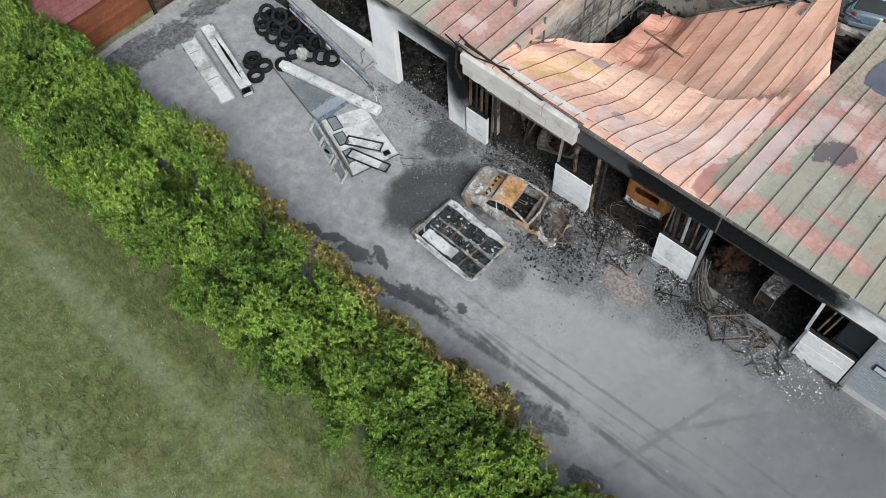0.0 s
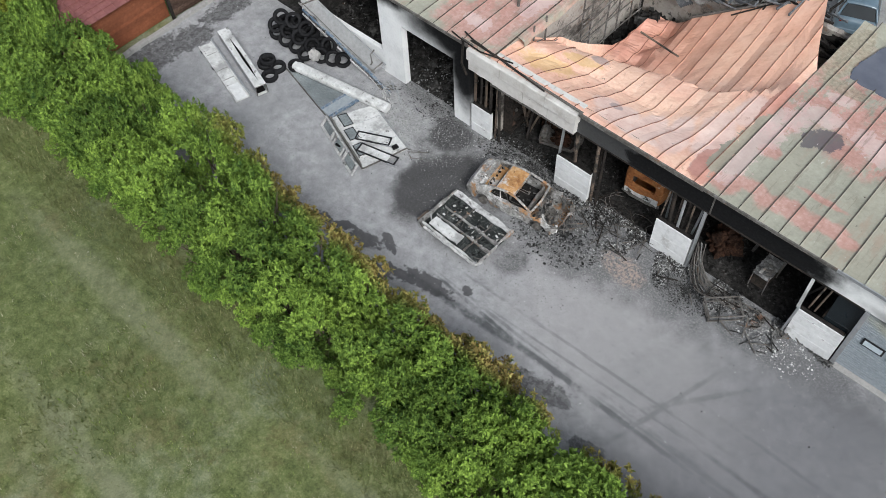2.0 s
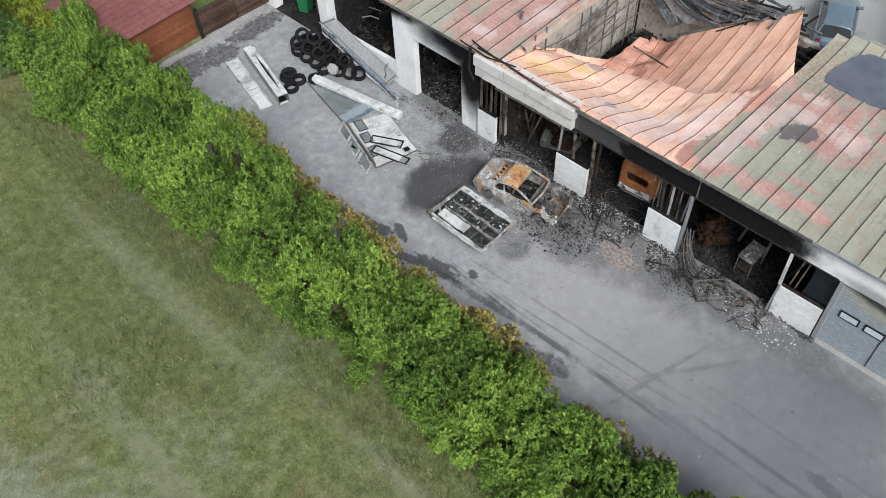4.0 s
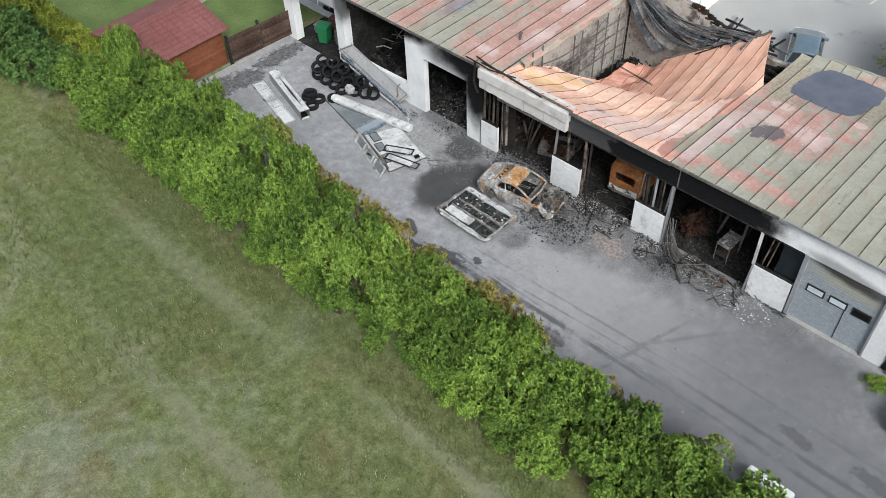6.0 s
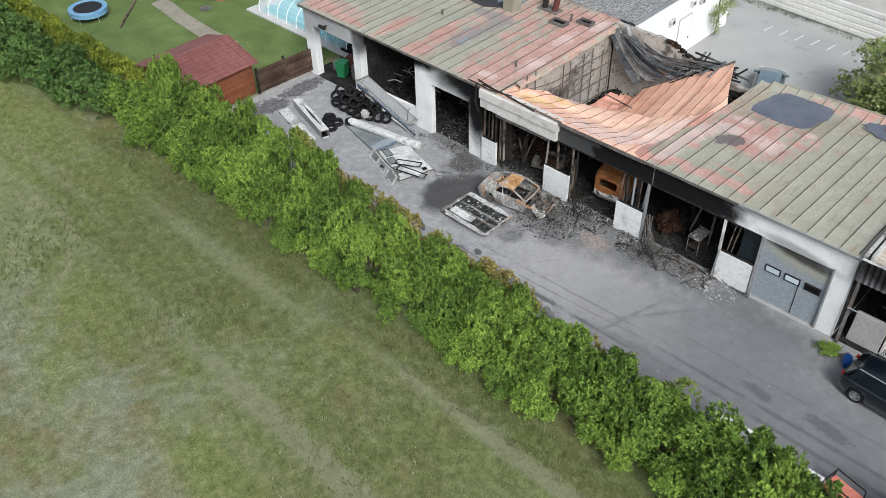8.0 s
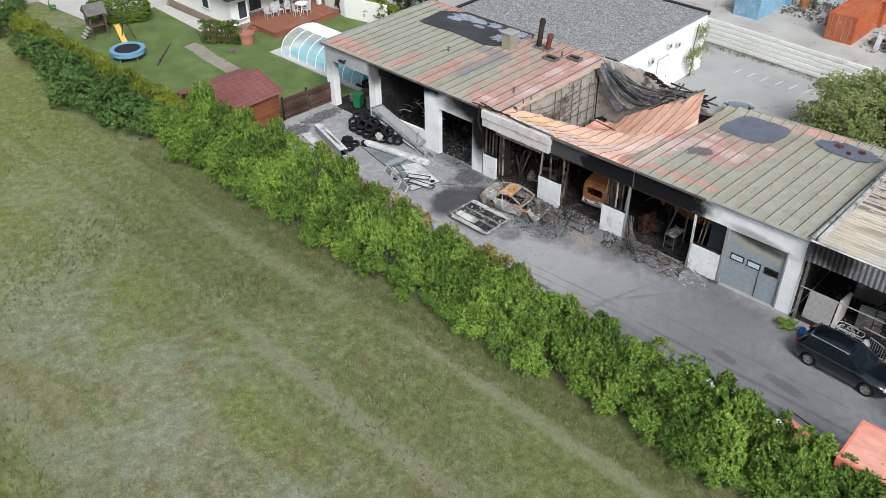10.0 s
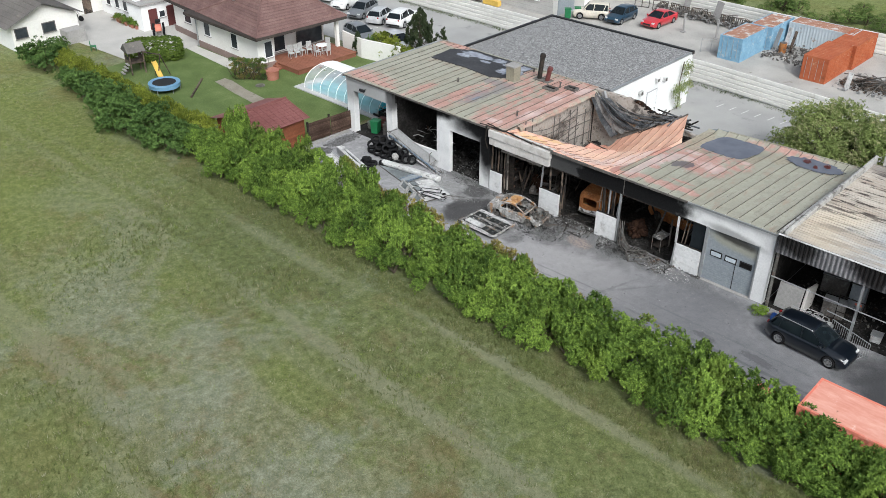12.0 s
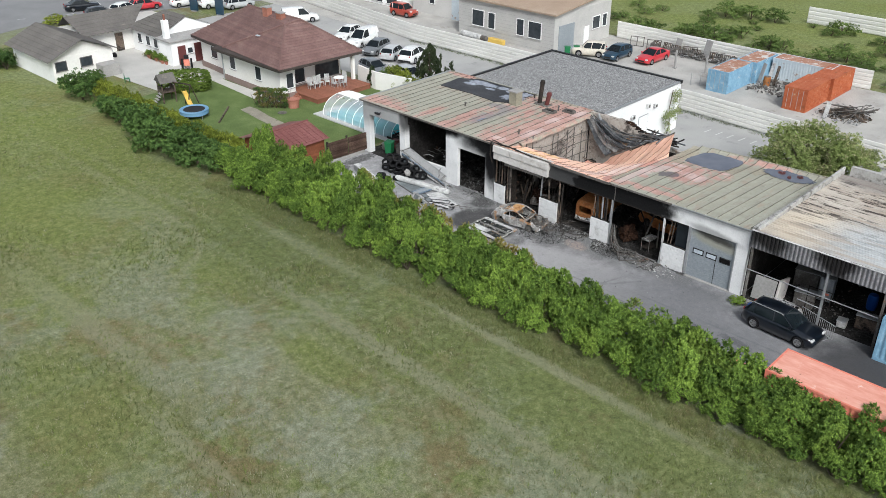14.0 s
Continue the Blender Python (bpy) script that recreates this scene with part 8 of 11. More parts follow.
            if shape == "van":
                pts = [(xr0 + 0.05, hb, zr0), (xm - 0.04, hb, lerp_line(belt, xm)), (xm - 0.1, sh(zrm), zrm - 0.05), (xr1 + 0.02, sh(zr1), zr1 - 0.05)]
                pts = [(p[0], s * (p[1] + 0.005), p[2]) for p in pts]
                part("side_panel", plate(bm_new(), *(pts[::-1] if s > 0 else pts)), mt, ob)
            zl = lerp_line(belt, L / 2 - 0.15)
            part("headlight", bevelled(box(bm_new(), L / 2 - 0.3, L / 2 - 0.05, min(s * (W / 2 - 0.42), s * (W / 2 - 0.12)), max(s * (W / 2 - 0.42), s * (W / 2 - 0.12)), zl - 0.14, zl + 0.0), 0.02), M_LAMP, ob)
            zl = lerp_line(belt, -L / 2 + 0.1)
            part("taillight", bevelled(box(bm_new(), -L / 2 - 0.004, -L / 2 + 0.1, min(s * (W / 2 - 0.34), s * (W / 2 - 0.2)), max(s * (W / 2 - 0.34), s * (W / 2 - 0.2)), zl - 0.14, zl - 0.0), 0.02), M_TAIL, ob)
            part("mirror", bevelled(box(bm_new(), xf0 - 0.28, xf0 - 0.13, min(s * (W / 2 - 0.06), s * (W / 2 + 0.12)), max(s * (W / 2 - 0.06), s * (W / 2 + 0.12)), zf0 + 0.02, zf0 + 0.15), 0.02), mt, ob)
        part("grille", box(bm_new(), L / 2 - 0.06, L / 2 + 0.012, -0.42, 0.42, 0.4, 0.55), M_BLACK, ob)
        part("bumper", bevelled(box(bm_new(), -L / 2 - 0.03, -L / 2 + 0.1, -W / 2 + 0.15, W / 2 - 0.15, 0.34, 0.52), 0.02), M_BLACK if shape in ("suv", "van", "wagon") else mt, ob)
        if shape in ("suv", "estate"):
            for s in (-0.62, 0.62):
                part("roof_rail", tube(bm_new(), (xr1 + 0.1, s, H + 0.015), (xf1 - 0.05, s, H + 0.0), 0.022), M_STEEL, ob)
    tm, rm = tyre_mesh(wr, 0.21, M_BURNT if burnt else None), rim_mesh(wr, 0.21, M_BURNT if burnt else (rims or M_ALU))
    for sx in (-wb / 2, wb / 2):
        for s in (-1, 1):
            wz = wr if not burnt else wr * 0.8
            wh = shared("wheel", rm, ob, pose(sx, s * (W / 2 - 0.12), wz))
            if not burnt:
                shared("tyre", tm, wh)
    return ob


PAINTS = {n: paint("paint_" + n, c) for n, c in (("black", (0.004, 0.0065, 0.011)), ("white", (0.75, 0.75, 0.74)), ("red", (0.5, 0.03, 0.04)), ("darkred", (0.35, 0.05, 0.03)), ("silver", (0.45, 0.46, 0.47)),
          ("blue", (0.012, 0.04, 0.07)), ("steelblue", (0.11, 0.16, 0.2)), ("cream", (0.6, 0.55, 0.47)), ("grey", (0.16, 0.17, 0.18)))}
COLOUR = {"black": "black", "white": "white", "red": "bright red", "darkred": "orange-red", "silver": "silver", "blue": "dark blue", "steelblue": "blue-grey", "cream": "cream", "grey": "dark grey"}
WORD = {"hatch": "hatchback", "suv": "off-road estate car", "estate": "estate car", "sedan": "saloon car", "van": "panel van", "wagon": "boxy off-road car"}
for shape, col, x, y, turn, where in (
    ("estate", "black", 10.74, -1.97, -4, "parked on the dark asphalt yard"),
    ("van", "white", -50.7, 21.6, -74, "in the pale car park"), ("hatch", "grey", -47.0, 20.4, -72, "in the pale car park"),
    ("hatch", "silver", -44.2, 20.4, 111, "in the pale car park"), ("suv", "white", -41.9, 21.3, 107, "in the pale car park"),
    ("hatch", "grey", -41.3, 14.9, -12, "in the pale car park"), ("hatch", "white", -54.0, 22.3, -72, "in the pale car park"), ("hatch", "silver", -36.9, 15.7, -12, "in the pale car park"),
    ("hatch", "steelblue", -4.0, 15.9, 110, "behind the burnt workshop"), ("sedan", "red", -22.9, 38.9, -92, "in the gravel yard"),
    ("hatch", "blue", -26.4, 37.3, -88, "in the gravel yard"), ("wagon", "cream", -29.2, 36.0, -150, "in the gravel yard"),
    ("wagon", "darkred", -57.3, 34.6, 5, "on the paving before the showroom"), ("sedan", "black", -90.4, 7.3, 75, "at the street's edge"), ("hatch", "black", -84.5, 7.0, 75, "at the street's edge"),
    ("hatch", "white", -84.8, 10.3, 110, "at the street's edge"), ("hatch", "red", -84.9, 13.4, 80, "at the street's edge"), ("hatch", "white", -82.8, 18.2, 80, "at the street's edge"),
    ("van", "white", -79.2, 20.6, 80, "at the street's edge"), ("van", "white", -64.5, 23.4, 60, "in the pale car park"), ("hatch", "silver", -76.5, 22.4, 80, "at the street's edge"),
):
    build_car(shape, PAINTS[col], f"{COLOUR[col]} {WORD[shape]} {where}", pose(x, y, 0.0, 0, 0, turn))

# burnt cars
SHAPES["coupe"] = (4.05, 1.66, 1.3, [(-2.02, 0.72), (-1.92, 0.9), (-1.5, 0.93), (0.65, 0.9), (0.9, 0.88), (1.88, 0.7), (2.02, 0.5)], [(-1.55, 0.92), (-0.72, 1.25), (-0.25, 1.3), (0.08, 1.27), (0.88, 0.89)], 2.45, 0.3)
wreck = build_car("coupe", M_COUPE, "burnt-out coupe shell, ash grey and rusted, on wheel rims", pose(-8.2, -1.64, -0.04, 0, 0, 9) @ Matrix.Diagonal((0.93, 0.95, 0.95, 1)), "burnt cars", True)
rr = random.Random(3)
for i in range(60):
    m = pose(1.4 + rr.uniform(-0.45, 0.7), rr.uniform(-0.7, 0.7), rr.uniform(0.4, 0.78), rr.uniform(0, 180), rr.uniform(0, 180), rr.uniform(0, 180))
    s = rr.uniform(0.03, 0.13)
    part("engine_part", box(bm_new(), -s, s, -s * 0.6, s * 0.6, -s * 0.4, s * 0.4, m), rr.choice((M_BURNT, M_CRUMB, M_COUPE, M_BURNT)), wreck)
for i in range(10):
    a = Vector((1.5 + rr.uniform(-0.3, 0.6), rr.uniform(-0.7, 0.7), 0.7))
    part("loose_bar", bent(bm_new(), [a, a + Vector((rr.uniform(-0.3, 0.4), rr.uniform(-0.4, 0.4), rr.uniform(0, 0.25))), a + Vector((rr.uniform(0.2, 0.7), rr.uniform(-0.6, 0.6), -0.3))], 0.02, 5), M_BURNT, wreck)


def ring(w, h, r, z0, n=6):
    """A rounded rectangle in x and z, centred on x."""
    out = []
    for cx, cz, a0 in ((w / 2 - r, z0 + h - r, 0), (-w / 2 + r, z0 + h - r, 90), (-w / 2 + r, z0 + r, 180), (w / 2 - r, z0 + r, 270)):
        for i in range(n + 1):
            a = radians(a0 + 90 * i / n)
            out.append((cx + r * math.cos(a), cz + r * math.sin(a)))
    return out


def crumpled_sill():
    bm = bm_new()
    last = None
    for i in range(15):
        x = -0.68 + 1.36 * i / 14
        top = 0.62 + 0.12 * noise.noise((x * 2.2, 3, 0)) + 0.22 * max(0.0, x)
        sec = [bm.verts.new(p) for p in ((x, -0.03, 0.36), (x, -0.045, 0.5), (x, -0.02, top), (x, 0.02, top), (x, 0.02, 0.36))]
        if last:
            for q in range(5):
                bm.faces.new((last[q], sec[q], sec[(q + 1) % 5], last[(q + 1) % 5]))
        else:
            bm.faces.new(sec)
        last = sec
    bm.faces.new(last[::-1])
    return bm


wreck2 = thing("car", "rusted burnt van inside the workshop", "van", pose(-4.85, 1.15, 0, 0, 0, 4), "burnt cars")
bm = bm_new()
loops = [[bm.verts.new((x * (1 + 0.012 * noise.noise((i, y, 0))), y, z + 0.03 * noise.noise((x * 2, y * 1.5, z)))) for i, (x, z) in enumerate(ring(w, h, 0.28, 0.3))] for y, w, h in ((0.06, 1.5, 1.3), (0.25, 1.6, 1.42), (1.2, 1.66, 1.5), (2.6, 1.66, 1.48), (3.2, 1.6, 0.8), (3.9, 1.5, 0.55))]
for a, b in zip(loops, loops[1:]):
    for i in range(len(a)):
        bm.faces.new((a[i], a[(i + 1) % len(a)], b[(i + 1) % len(a)], b[i]))
part("body", bm, M_RUST, wreck2)
bm = bm_new()
for ya, yb, (wa, ha, ra, za), (wb_, hb_, rb, zb_) in ((0.06, 0.0, (1.5, 1.3, 0.28, 0.3), (1.36, 1.16, 0.24, 0.37)), (0.0, 0.0, (1.36, 1.16, 0.24, 0.37), (0.98, 0.48, 0.14, 0.92)), (0.0, 0.09, (0.98, 0.48, 0.14, 0.92), (0.94, 0.44, 0.12, 0.94))):
    a, b = ([bm.verts.new((x, y + 0.015 * noise.noise((x * 3, z * 3, 1)), z)) for x, z in ring(*q)] for y, q in ((ya, (wa, ha, ra, za)), (yb, (wb_, hb_, rb, zb_))))
    for i in range(len(a)):
        bm.faces.new((a[i], a[(i + 1) % len(a)], b[(i + 1) % len(a)], b[i]))
part("rear_door", bm, M_RUST, wreck2, "rust-orange rear door round an empty window")
part("rear_sill", crumpled_sill(), M_ASHRIM, wreck2, "ash-white lower rim of the rear door")
part("bumper", bent(bm_new(), [(-0.75, 0.02, 0.42), (-0.4, -0.06, 0.4), (0.4, -0.05, 0.42), (0.76, 0.03, 0.4)], 0.06), M_BURNT, wreck2)
for sx in (-0.68, 0.68):
    for y in (0.8, 3.1):
        part("wheel", tube(bm_new(), (sx - 0.1, y, 0.28), (sx + 0.1, y, 0.28), 0.28, n=14), M_BURNT, wreck2)
wreck3 = build_car("hatch", M_RUST, "rusted burnt hatchback inside the workshop", pose(-0.3, 4.6, 0, 0, 0, -8), "burnt cars", True)
wreck4 = build_car("hatch", M_BURNT, "blackened car hulk under the fallen roof", pose(-9.2, 3.0, 0.05, 4, 0, -75) @ Matrix.Diagonal((0.95, 0.95, 0.68, 1)), "burnt cars", True)


# ---- debris and loose things ----
rr = random.Random(21)
# tyres heaped against the facade
def pile(spots, label, group):
    me = tyre_mesh(0.345, 0.22)
    for x, y, z, rx, ry, rz in spots:
        ob = new("tyre", me)
        tagged(ob, label, "tyre", group)
        ob.matrix_basis = pose(x, y, z, rx, ry, rz)


spots = []
for cx, cy, n in ((-21.7, -1.0, 3), (-21.0, -0.85, 4), (-20.35, -0.8, 3), (-19.7, -0.8, 2)):
    for lv in range(n):
        spots.append((cx + rr.uniform(-0.05, 0.05), cy + rr.uniform(-0.05, 0.05), 0.115 + lv * 0.222, 90 + rr.uniform(-4, 4), rr.uniform(-4, 4), rr.uniform(0, 360)))
for cx, cy, z, rx, rz in ((-21.75, -1.55, 0.28, -68, 40), (-21.8, -1.5, 0.62, -52, 35), (-21.65, -1.25, 0.98, -48, 42), (-21.1, -1.6, 0.3, -60, 38), (-21.05, -1.45, 0.7, -46, 30), (-20.95, -1.15, 1.12, -40, 45), (-20.45, -1.6, 0.3, -72, 30), (-20.4, -1.4, 0.68, -50, 44), (-20.3, -1.05, 0.95, -58, 36),
                          (-19.85, -1.65, 0.26, -80, 0), (-19.75, -1.3, 0.52, -55, 50), (-19.2, -1.35, 0.36, -34, 25), (-18.7, -1.15, 0.36, -28, 60), (-19.15, -0.9, 0.62, -42, 30), (-18.3, -0.95, 0.36, -15, 50)):
    spots.append((cx, cy, z, rx, 0, rz))
pile(spots, "black worn car tyre in a heap by the workshop", "tyre heap")
pile([(-20.85, -3.05, 0.115, 90, 0, 0), (-20.3, -2.85, 0.115, 90, 0, 0), (-20.15, -3.42, 0.115, 90, 0, 0), (-20.75, -2.98, 0.335, 84, 0, 0), (-19.75, -2.3, 0.13, 86, 0, 0)], "black worn car tyre lying on the asphalt", "loose tyres")
bm = bm_new()
bmesh.ops.create_icosphere(bm, subdivisions=4, radius=0.21)
for v in bm.verts:
    v.co *= 1 + 0.45 * noise.noise(v.co * 5) + 0.25 * noise.noise(v.co * 13)
    v.co.z *= 1.15
solid("plastic_sack", bm, M_CONCRETE, "crumpled grey plastic sack among the tyres", "sack", m=pose(-19.3, -1.62, 0.5))

# torn-off metal panels on the asphalt
def ribbed_panel(name, label, L, W, mt, m, flange=0.12, holes=0):
    ob = thing(name, label, "panel", m)
    part("sheet", bevelled(box(bm_new(), -L / 2, L / 2, -W / 2, W / 2, 0.0, 0.05), 0.01), mt, ob)
    for y in (-W / 2 + 0.03, W / 2 - 0.03):
        part("flange", box(bm_new(), -L / 2, L / 2, y - 0.03, y + 0.03, 0.05, 0.05 + flange), mt, ob)
    for i in range(4):
        x = -L / 2 + L * (i + 0.5) / 4
        part("rib", box(bm_new(), x - 0.03, x + 0.03, -W / 2 + 0.06, W / 2 - 0.06, 0.05, 0.08), mt, ob)
    for i in range(holes):
        part("slot", box(bm_new(), -L / 2 + 0.25 + i * 1.2, -L / 2 + 0.45 + i * 1.2, -0.35, -0.25, 0.05, 0.054), M_BLACK, ob)
    return ob


bpn = ribbed_panel("body_panel", "white van side panel lying flat on the asphalt", 3.85, 0.6, M_PANEL, pose(-21.9, -4.49, 0.02, 0, 0, -15.3), 0.06, 2)
part("lip", box(bm_new(), -1.93, 1.93, 0.3, 0.36, 0.0, 0.2), M_STEEL, bpn, "bent-up grey lip")
part("end_plate", bevelled(box(bm_new(), 0.95, 1.9, -0.24, 0.24, 0.055, 0.085), 0.01), M_SPAN, bpn, "cleaner white plate")
for x in (-1.2, -0.1, 0.55):
    part("seam_line", box(bm_new(), x, x + 0.02, -0.27, 0.27, 0.083, 0.087), M_BURNT, bpn)
trough = thing("metal_trough", "long dented grey sheet-metal box beam lying on the asphalt", "beam", pose(-21.55, -3.68, 0.02, 0, 0, -16.5))
for nm, a in (("side", (-1.98, 1.98, -0.25, -0.22, 0, 0.5)), ("side", (-1.98, 1.98, 0.2, 0.23, 0, 0.48)), ("bottom", (-1.98, 1.98, -0.22, 0.2, 0.0, 0.03)), ("end", (-1.98, -1.95, -0.22, 0.2, 0.03, 0.47))):
    part(nm, bevelled(box(bm_new(), *a), 0.01), M_STEEL if nm == "side" else M_PANEL, trough)
# Added near-black sheet that stands in for the shade inside the trough.
part("inside", box(bm_new(), -1.9, 1.86, -0.2, 0.18, 0.032, 0.06), M_DARK, trough)
for sgn in (-1, 1):
    bm = bm_new()
    rows = []
    for i in range(17):
        x = -1.98 + 3.96 * i / 16
        gap = 0.09 * math.sin(math.pi * min(1.0, max(0.0, (x + 1.5) / 3.2))) ** 1.5
        inner = sgn * gap * (1.0 if sgn > 0 else 0.35) + 0.03
        outer = 0.235 if sgn > 0 else -0.255
        rows.append([(x, inner, 0.49 - 0.07 * gap / 0.09 + 0.012 * noise.noise((x * 3, sgn, 0))), (x, (inner + outer) / 2, 0.505 + 0.012 * noise.noise((x * 2, sgn, 4))), (x, outer, 0.5)])
    shell(bm, rows, 0.015)
    part("flap", bm, M_PANEL, trough, "pale sheet-metal flap")
part("end_rim", bent(bm_new(), [(1.98, -0.24, 0.02), (1.99, -0.24, 0.5), (1.99, 0.22, 0.48), (1.98, 0.22, 0.02)], 0.02, 5), M_BURNT, trough)
# grey mesh sheet
M_SHARD = surface("glass_shards", ((0.08, 0.09, 0.095), (0.18, 0.2, 0.205), (0.36, 0.39, 0.39)), (16, 0.9), 0.5, 0, 0.6)
gs = thing("wire_sheet", "sooty grey sheet of glass shards and wire on the asphalt", "sheet")
bm = bm_new()
n = 16
rows = []
for i in range(n + 1):
    t = i / n
    a = Vector((-19.95, -2.62, 0)).lerp(Vector((-16.9, -3.34, 0)), t)
    b = Vector((-19.5, -2.2, 0)).lerp(Vector((-16.3, -1.85, 0)), t)
    rows.append([bm.verts.new(a.lerp(b, u / 6) + Vector((0, 0, 0.05 + 0.06 * abs(noise.noise((i * 0.9, u * 0.9, 4)))))) for u in range(7)])
for a, b in zip(rows, rows[1:]):
    for u in range(6):
        bm.faces.new((a[u], a[u + 1], b[u + 1], b[u]))
part("sheet", bm, M_SHARD, gs)
for u in (0, 1):
    a, b = ((-20.0, -2.64, 0.05), (-16.85, -3.38, 0.05)) if u else ((-19.5, -2.18, 0.05), (-16.3, -1.82, 0.05))
    part("edge_bar", tube(bm_new(), a, b, 0.03, n=6), M_BURNT, gs)
bp = thing("blue_panel", "dirty blue metal panel lying on the asphalt", "panel", pose(-16.75, -2.65, 0.1, 0, 0, 82) @ Matrix.Diagonal((0.78, 1.05, 1, 1)))
part("sheet", bevelled(box(bm_new(), -0.9, 0.9, -0.24, 0.24, 0.0, 0.05), 0.01), M_DOORGREY, bp)
part("edge", box(bm_new(), -0.9, 0.9, -0.34, -0.22, 0.0, 0.08), M_BLUE_EDGE, bp)
part("edge", box(bm_new(), -0.9, 0.9, 0.22, 0.32, 0.0, 0.08), M_BLUE_EDGE, bp)
# long white tank-like beam
lb = thing("fallen_beam", "long white rounded beam lying across rubble", "beam", pose(-17.3, -1.98, 0.27, 0, 1, 10.5) @ Matrix.Diagonal((0.97, 0.7, 0.66, 1)))
bm = bm_new()
prof = [(-0.3, -0.16), (-0.2, -0.28), (0.2, -0.28), (0.3, -0.16), (0.3, 0.08), (0.2, 0.2), (-0.2, 0.2), (-0.3, 0.08)]
prism(bm, prof, "x", -2.35, 2.35)
part("shell", bevelled(bm, 0.03), M_PANEL, lb)
part("end_cap", prism(bm_new(), [(a * 0.8, b * 0.8) for a, b in prof], "x", -2.5, -2.35), M_PANEL, lb)
part("foot", box(bm_new(), -2.2, -2.0, -0.2, 0.2, -0.44, -0.2), M_BURNT, lb)
part("foot", box(bm_new(), 1.9, 2.1, -0.2, 0.2, -0.44, -0.2), M_BURNT, lb)
M_CASE = surface("grey_housing", ((0.2, 0.2, 0.2), (0.28, 0.28, 0.28), (0.36, 0.36, 0.355)), (7, 0.8), 0.6, 0.1, 0.15, [((0.2, 0.19, 0.18), 1.2, 0.55, 0.7), ((0.06, 0.055, 0.05), 3.0, 0.64, 0.7)])
# leaning roller-door housing and blue girder before the second bay
lean = thing("door_housing", "fallen grey roller-door housing leaning on the wall", "door part")
UPPER = (Vector((-20.7, -0.03, 1.72)), Vector((-16.72, -0.05, 0.5)))
LOWER = (Vector((-21.15, -0.5, 1.48)), Vector((-17.0, -0.52, 0.12)))
over = lambda t, v: LOWER[0].lerp(LOWER[1], t).lerp(UPPER[0].lerp(UPPER[1], t), v)
face = bm_new()
shell(face, [[tuple(over(t, v) + Vector((0, -0.025 * math.sin(math.pi * v), 0.03 * noise.noise((t * 6, v * 2, 0))))) for v in (0.0, 0.06, 0.3, 0.55, 0.8, 0.94, 1.0)] for t in np.linspace(0, 1, 23)], 0.025)
part("case", face, M_CASE, lean)
for v, mt, q in ((-0.02, M_ASHCAR, 0.035), (0.12, M_BURNT, 0.015), (1.01, M_STEEL, 0.025)):
    part("edge", bent(bm_new(), [over(t, v) + Vector((0, -0.02, 0.02 + 0.015 * math.sin(9 * t + v))) for t in np.linspace(-0.01, 1.02, 14)], q, 5), mt, lean)
for t in (0.02, 0.98):
    part("end_plate", bent(bm_new(), [over(t, v) + Vector((0, -0.02, 0.01)) for v in np.linspace(0, 1, 5)], 0.03, 5), M_BURNT, lean)
part("hanging_strap", bent(bm_new(), [(-17.2, -0.1, 1.0), (-17.25, -0.3, 0.85), (-17.15, -0.35, 0.5), (-17.3, -0.4, 0.2)], 0.03, 5), M_BURNT, lean)
gd = thing("girder", "bent blue and grey steel girder leaning on the wall", "girder")
a, b = Vector((-21.0, -0.52, 1.25)), Vector((-15.7, -0.85, 0.12))
M1 = Matrix.Translation(a) @ look(a, b).to_quaternion().to_matrix().to_4x4()
L = (b - a).length
for x0, x1, y0, y1, mt, nm in ((-0.06, 0.05, -0.04, 0.05, M_BLUE_EDGE, "flange"), (-0.16, 0.06, -0.26, -0.18, M_ASHRIM, "flange"), (-0.02, 0.03, -0.16, -0.05, M_BURNT, "web")):
    bm = bm_new()
    rings = []
    for i in range(25):
        q = i / 24
        off = Vector((0.03 * noise.noise((q * 6, x0, 0)), 0.035 * noise.noise((q * 5, y0, 3)), 0))
        rings.append([bm.verts.new(M1 @ (Vector((u, v, -L * q)) + off)) for u, v in ((x0, y0), (x1, y0), (x1, y1), (x0, y1))])
    for p_, q_ in zip(rings, rings[1:]):
        for i in range(4):
            bm.faces.new((p_[i], p_[(i + 1) % 4], q_[(i + 1) % 4], q_[i]))
    bm.faces.new(rings[0])
    bm.faces.new(rings[-1])
    part(nm, bm, mt, gd)
for i in range(20):
    d = -L * (i + 0.5) / 20
    part("stud", box(bm_new(), -0.06, 0.05, -0.2, 0.04, d - 0.02, d + 0.02, M1), M_STEEL if i % 3 else M_BURNT, gd)
gk = thing("bent_frame", "crumpled steel brackets at the girder's foot", "frame")
gr = random.Random(12)
for i in range(16):
    c = Vector((-16.0 + gr.uniform(-0.7, 0.6), -0.75 + gr.uniform(-0.35, 0.4), 0.08))
    part("bar", bent(bm_new(), [c, c + Vector((gr.uniform(-0.3, 0.4), gr.uniform(-0.25, 0.25), gr.uniform(0.05, 0.3))), c + Vector((gr.uniform(0.1, 0.6), gr.uniform(-0.4, 0.3), gr.uniform(-0.05, 0.1)))], gr.uniform(0.015, 0.035), 5), gr.choice((M_ASHRIM, M_BURNT, M_STEEL)), gk)

# van side with window frames
vs = thing("van_side", "white burnt van side lying flat with a folded window band", "vehicle part")
A_, B_, C_, D_ = (Vector(q) for q in ((-15.75, -1.72, 0.06), (-13.11, -2.5, 0.06), (-13.7, -4.38, 0.06), (-16.55, -3.36, 0.06)))


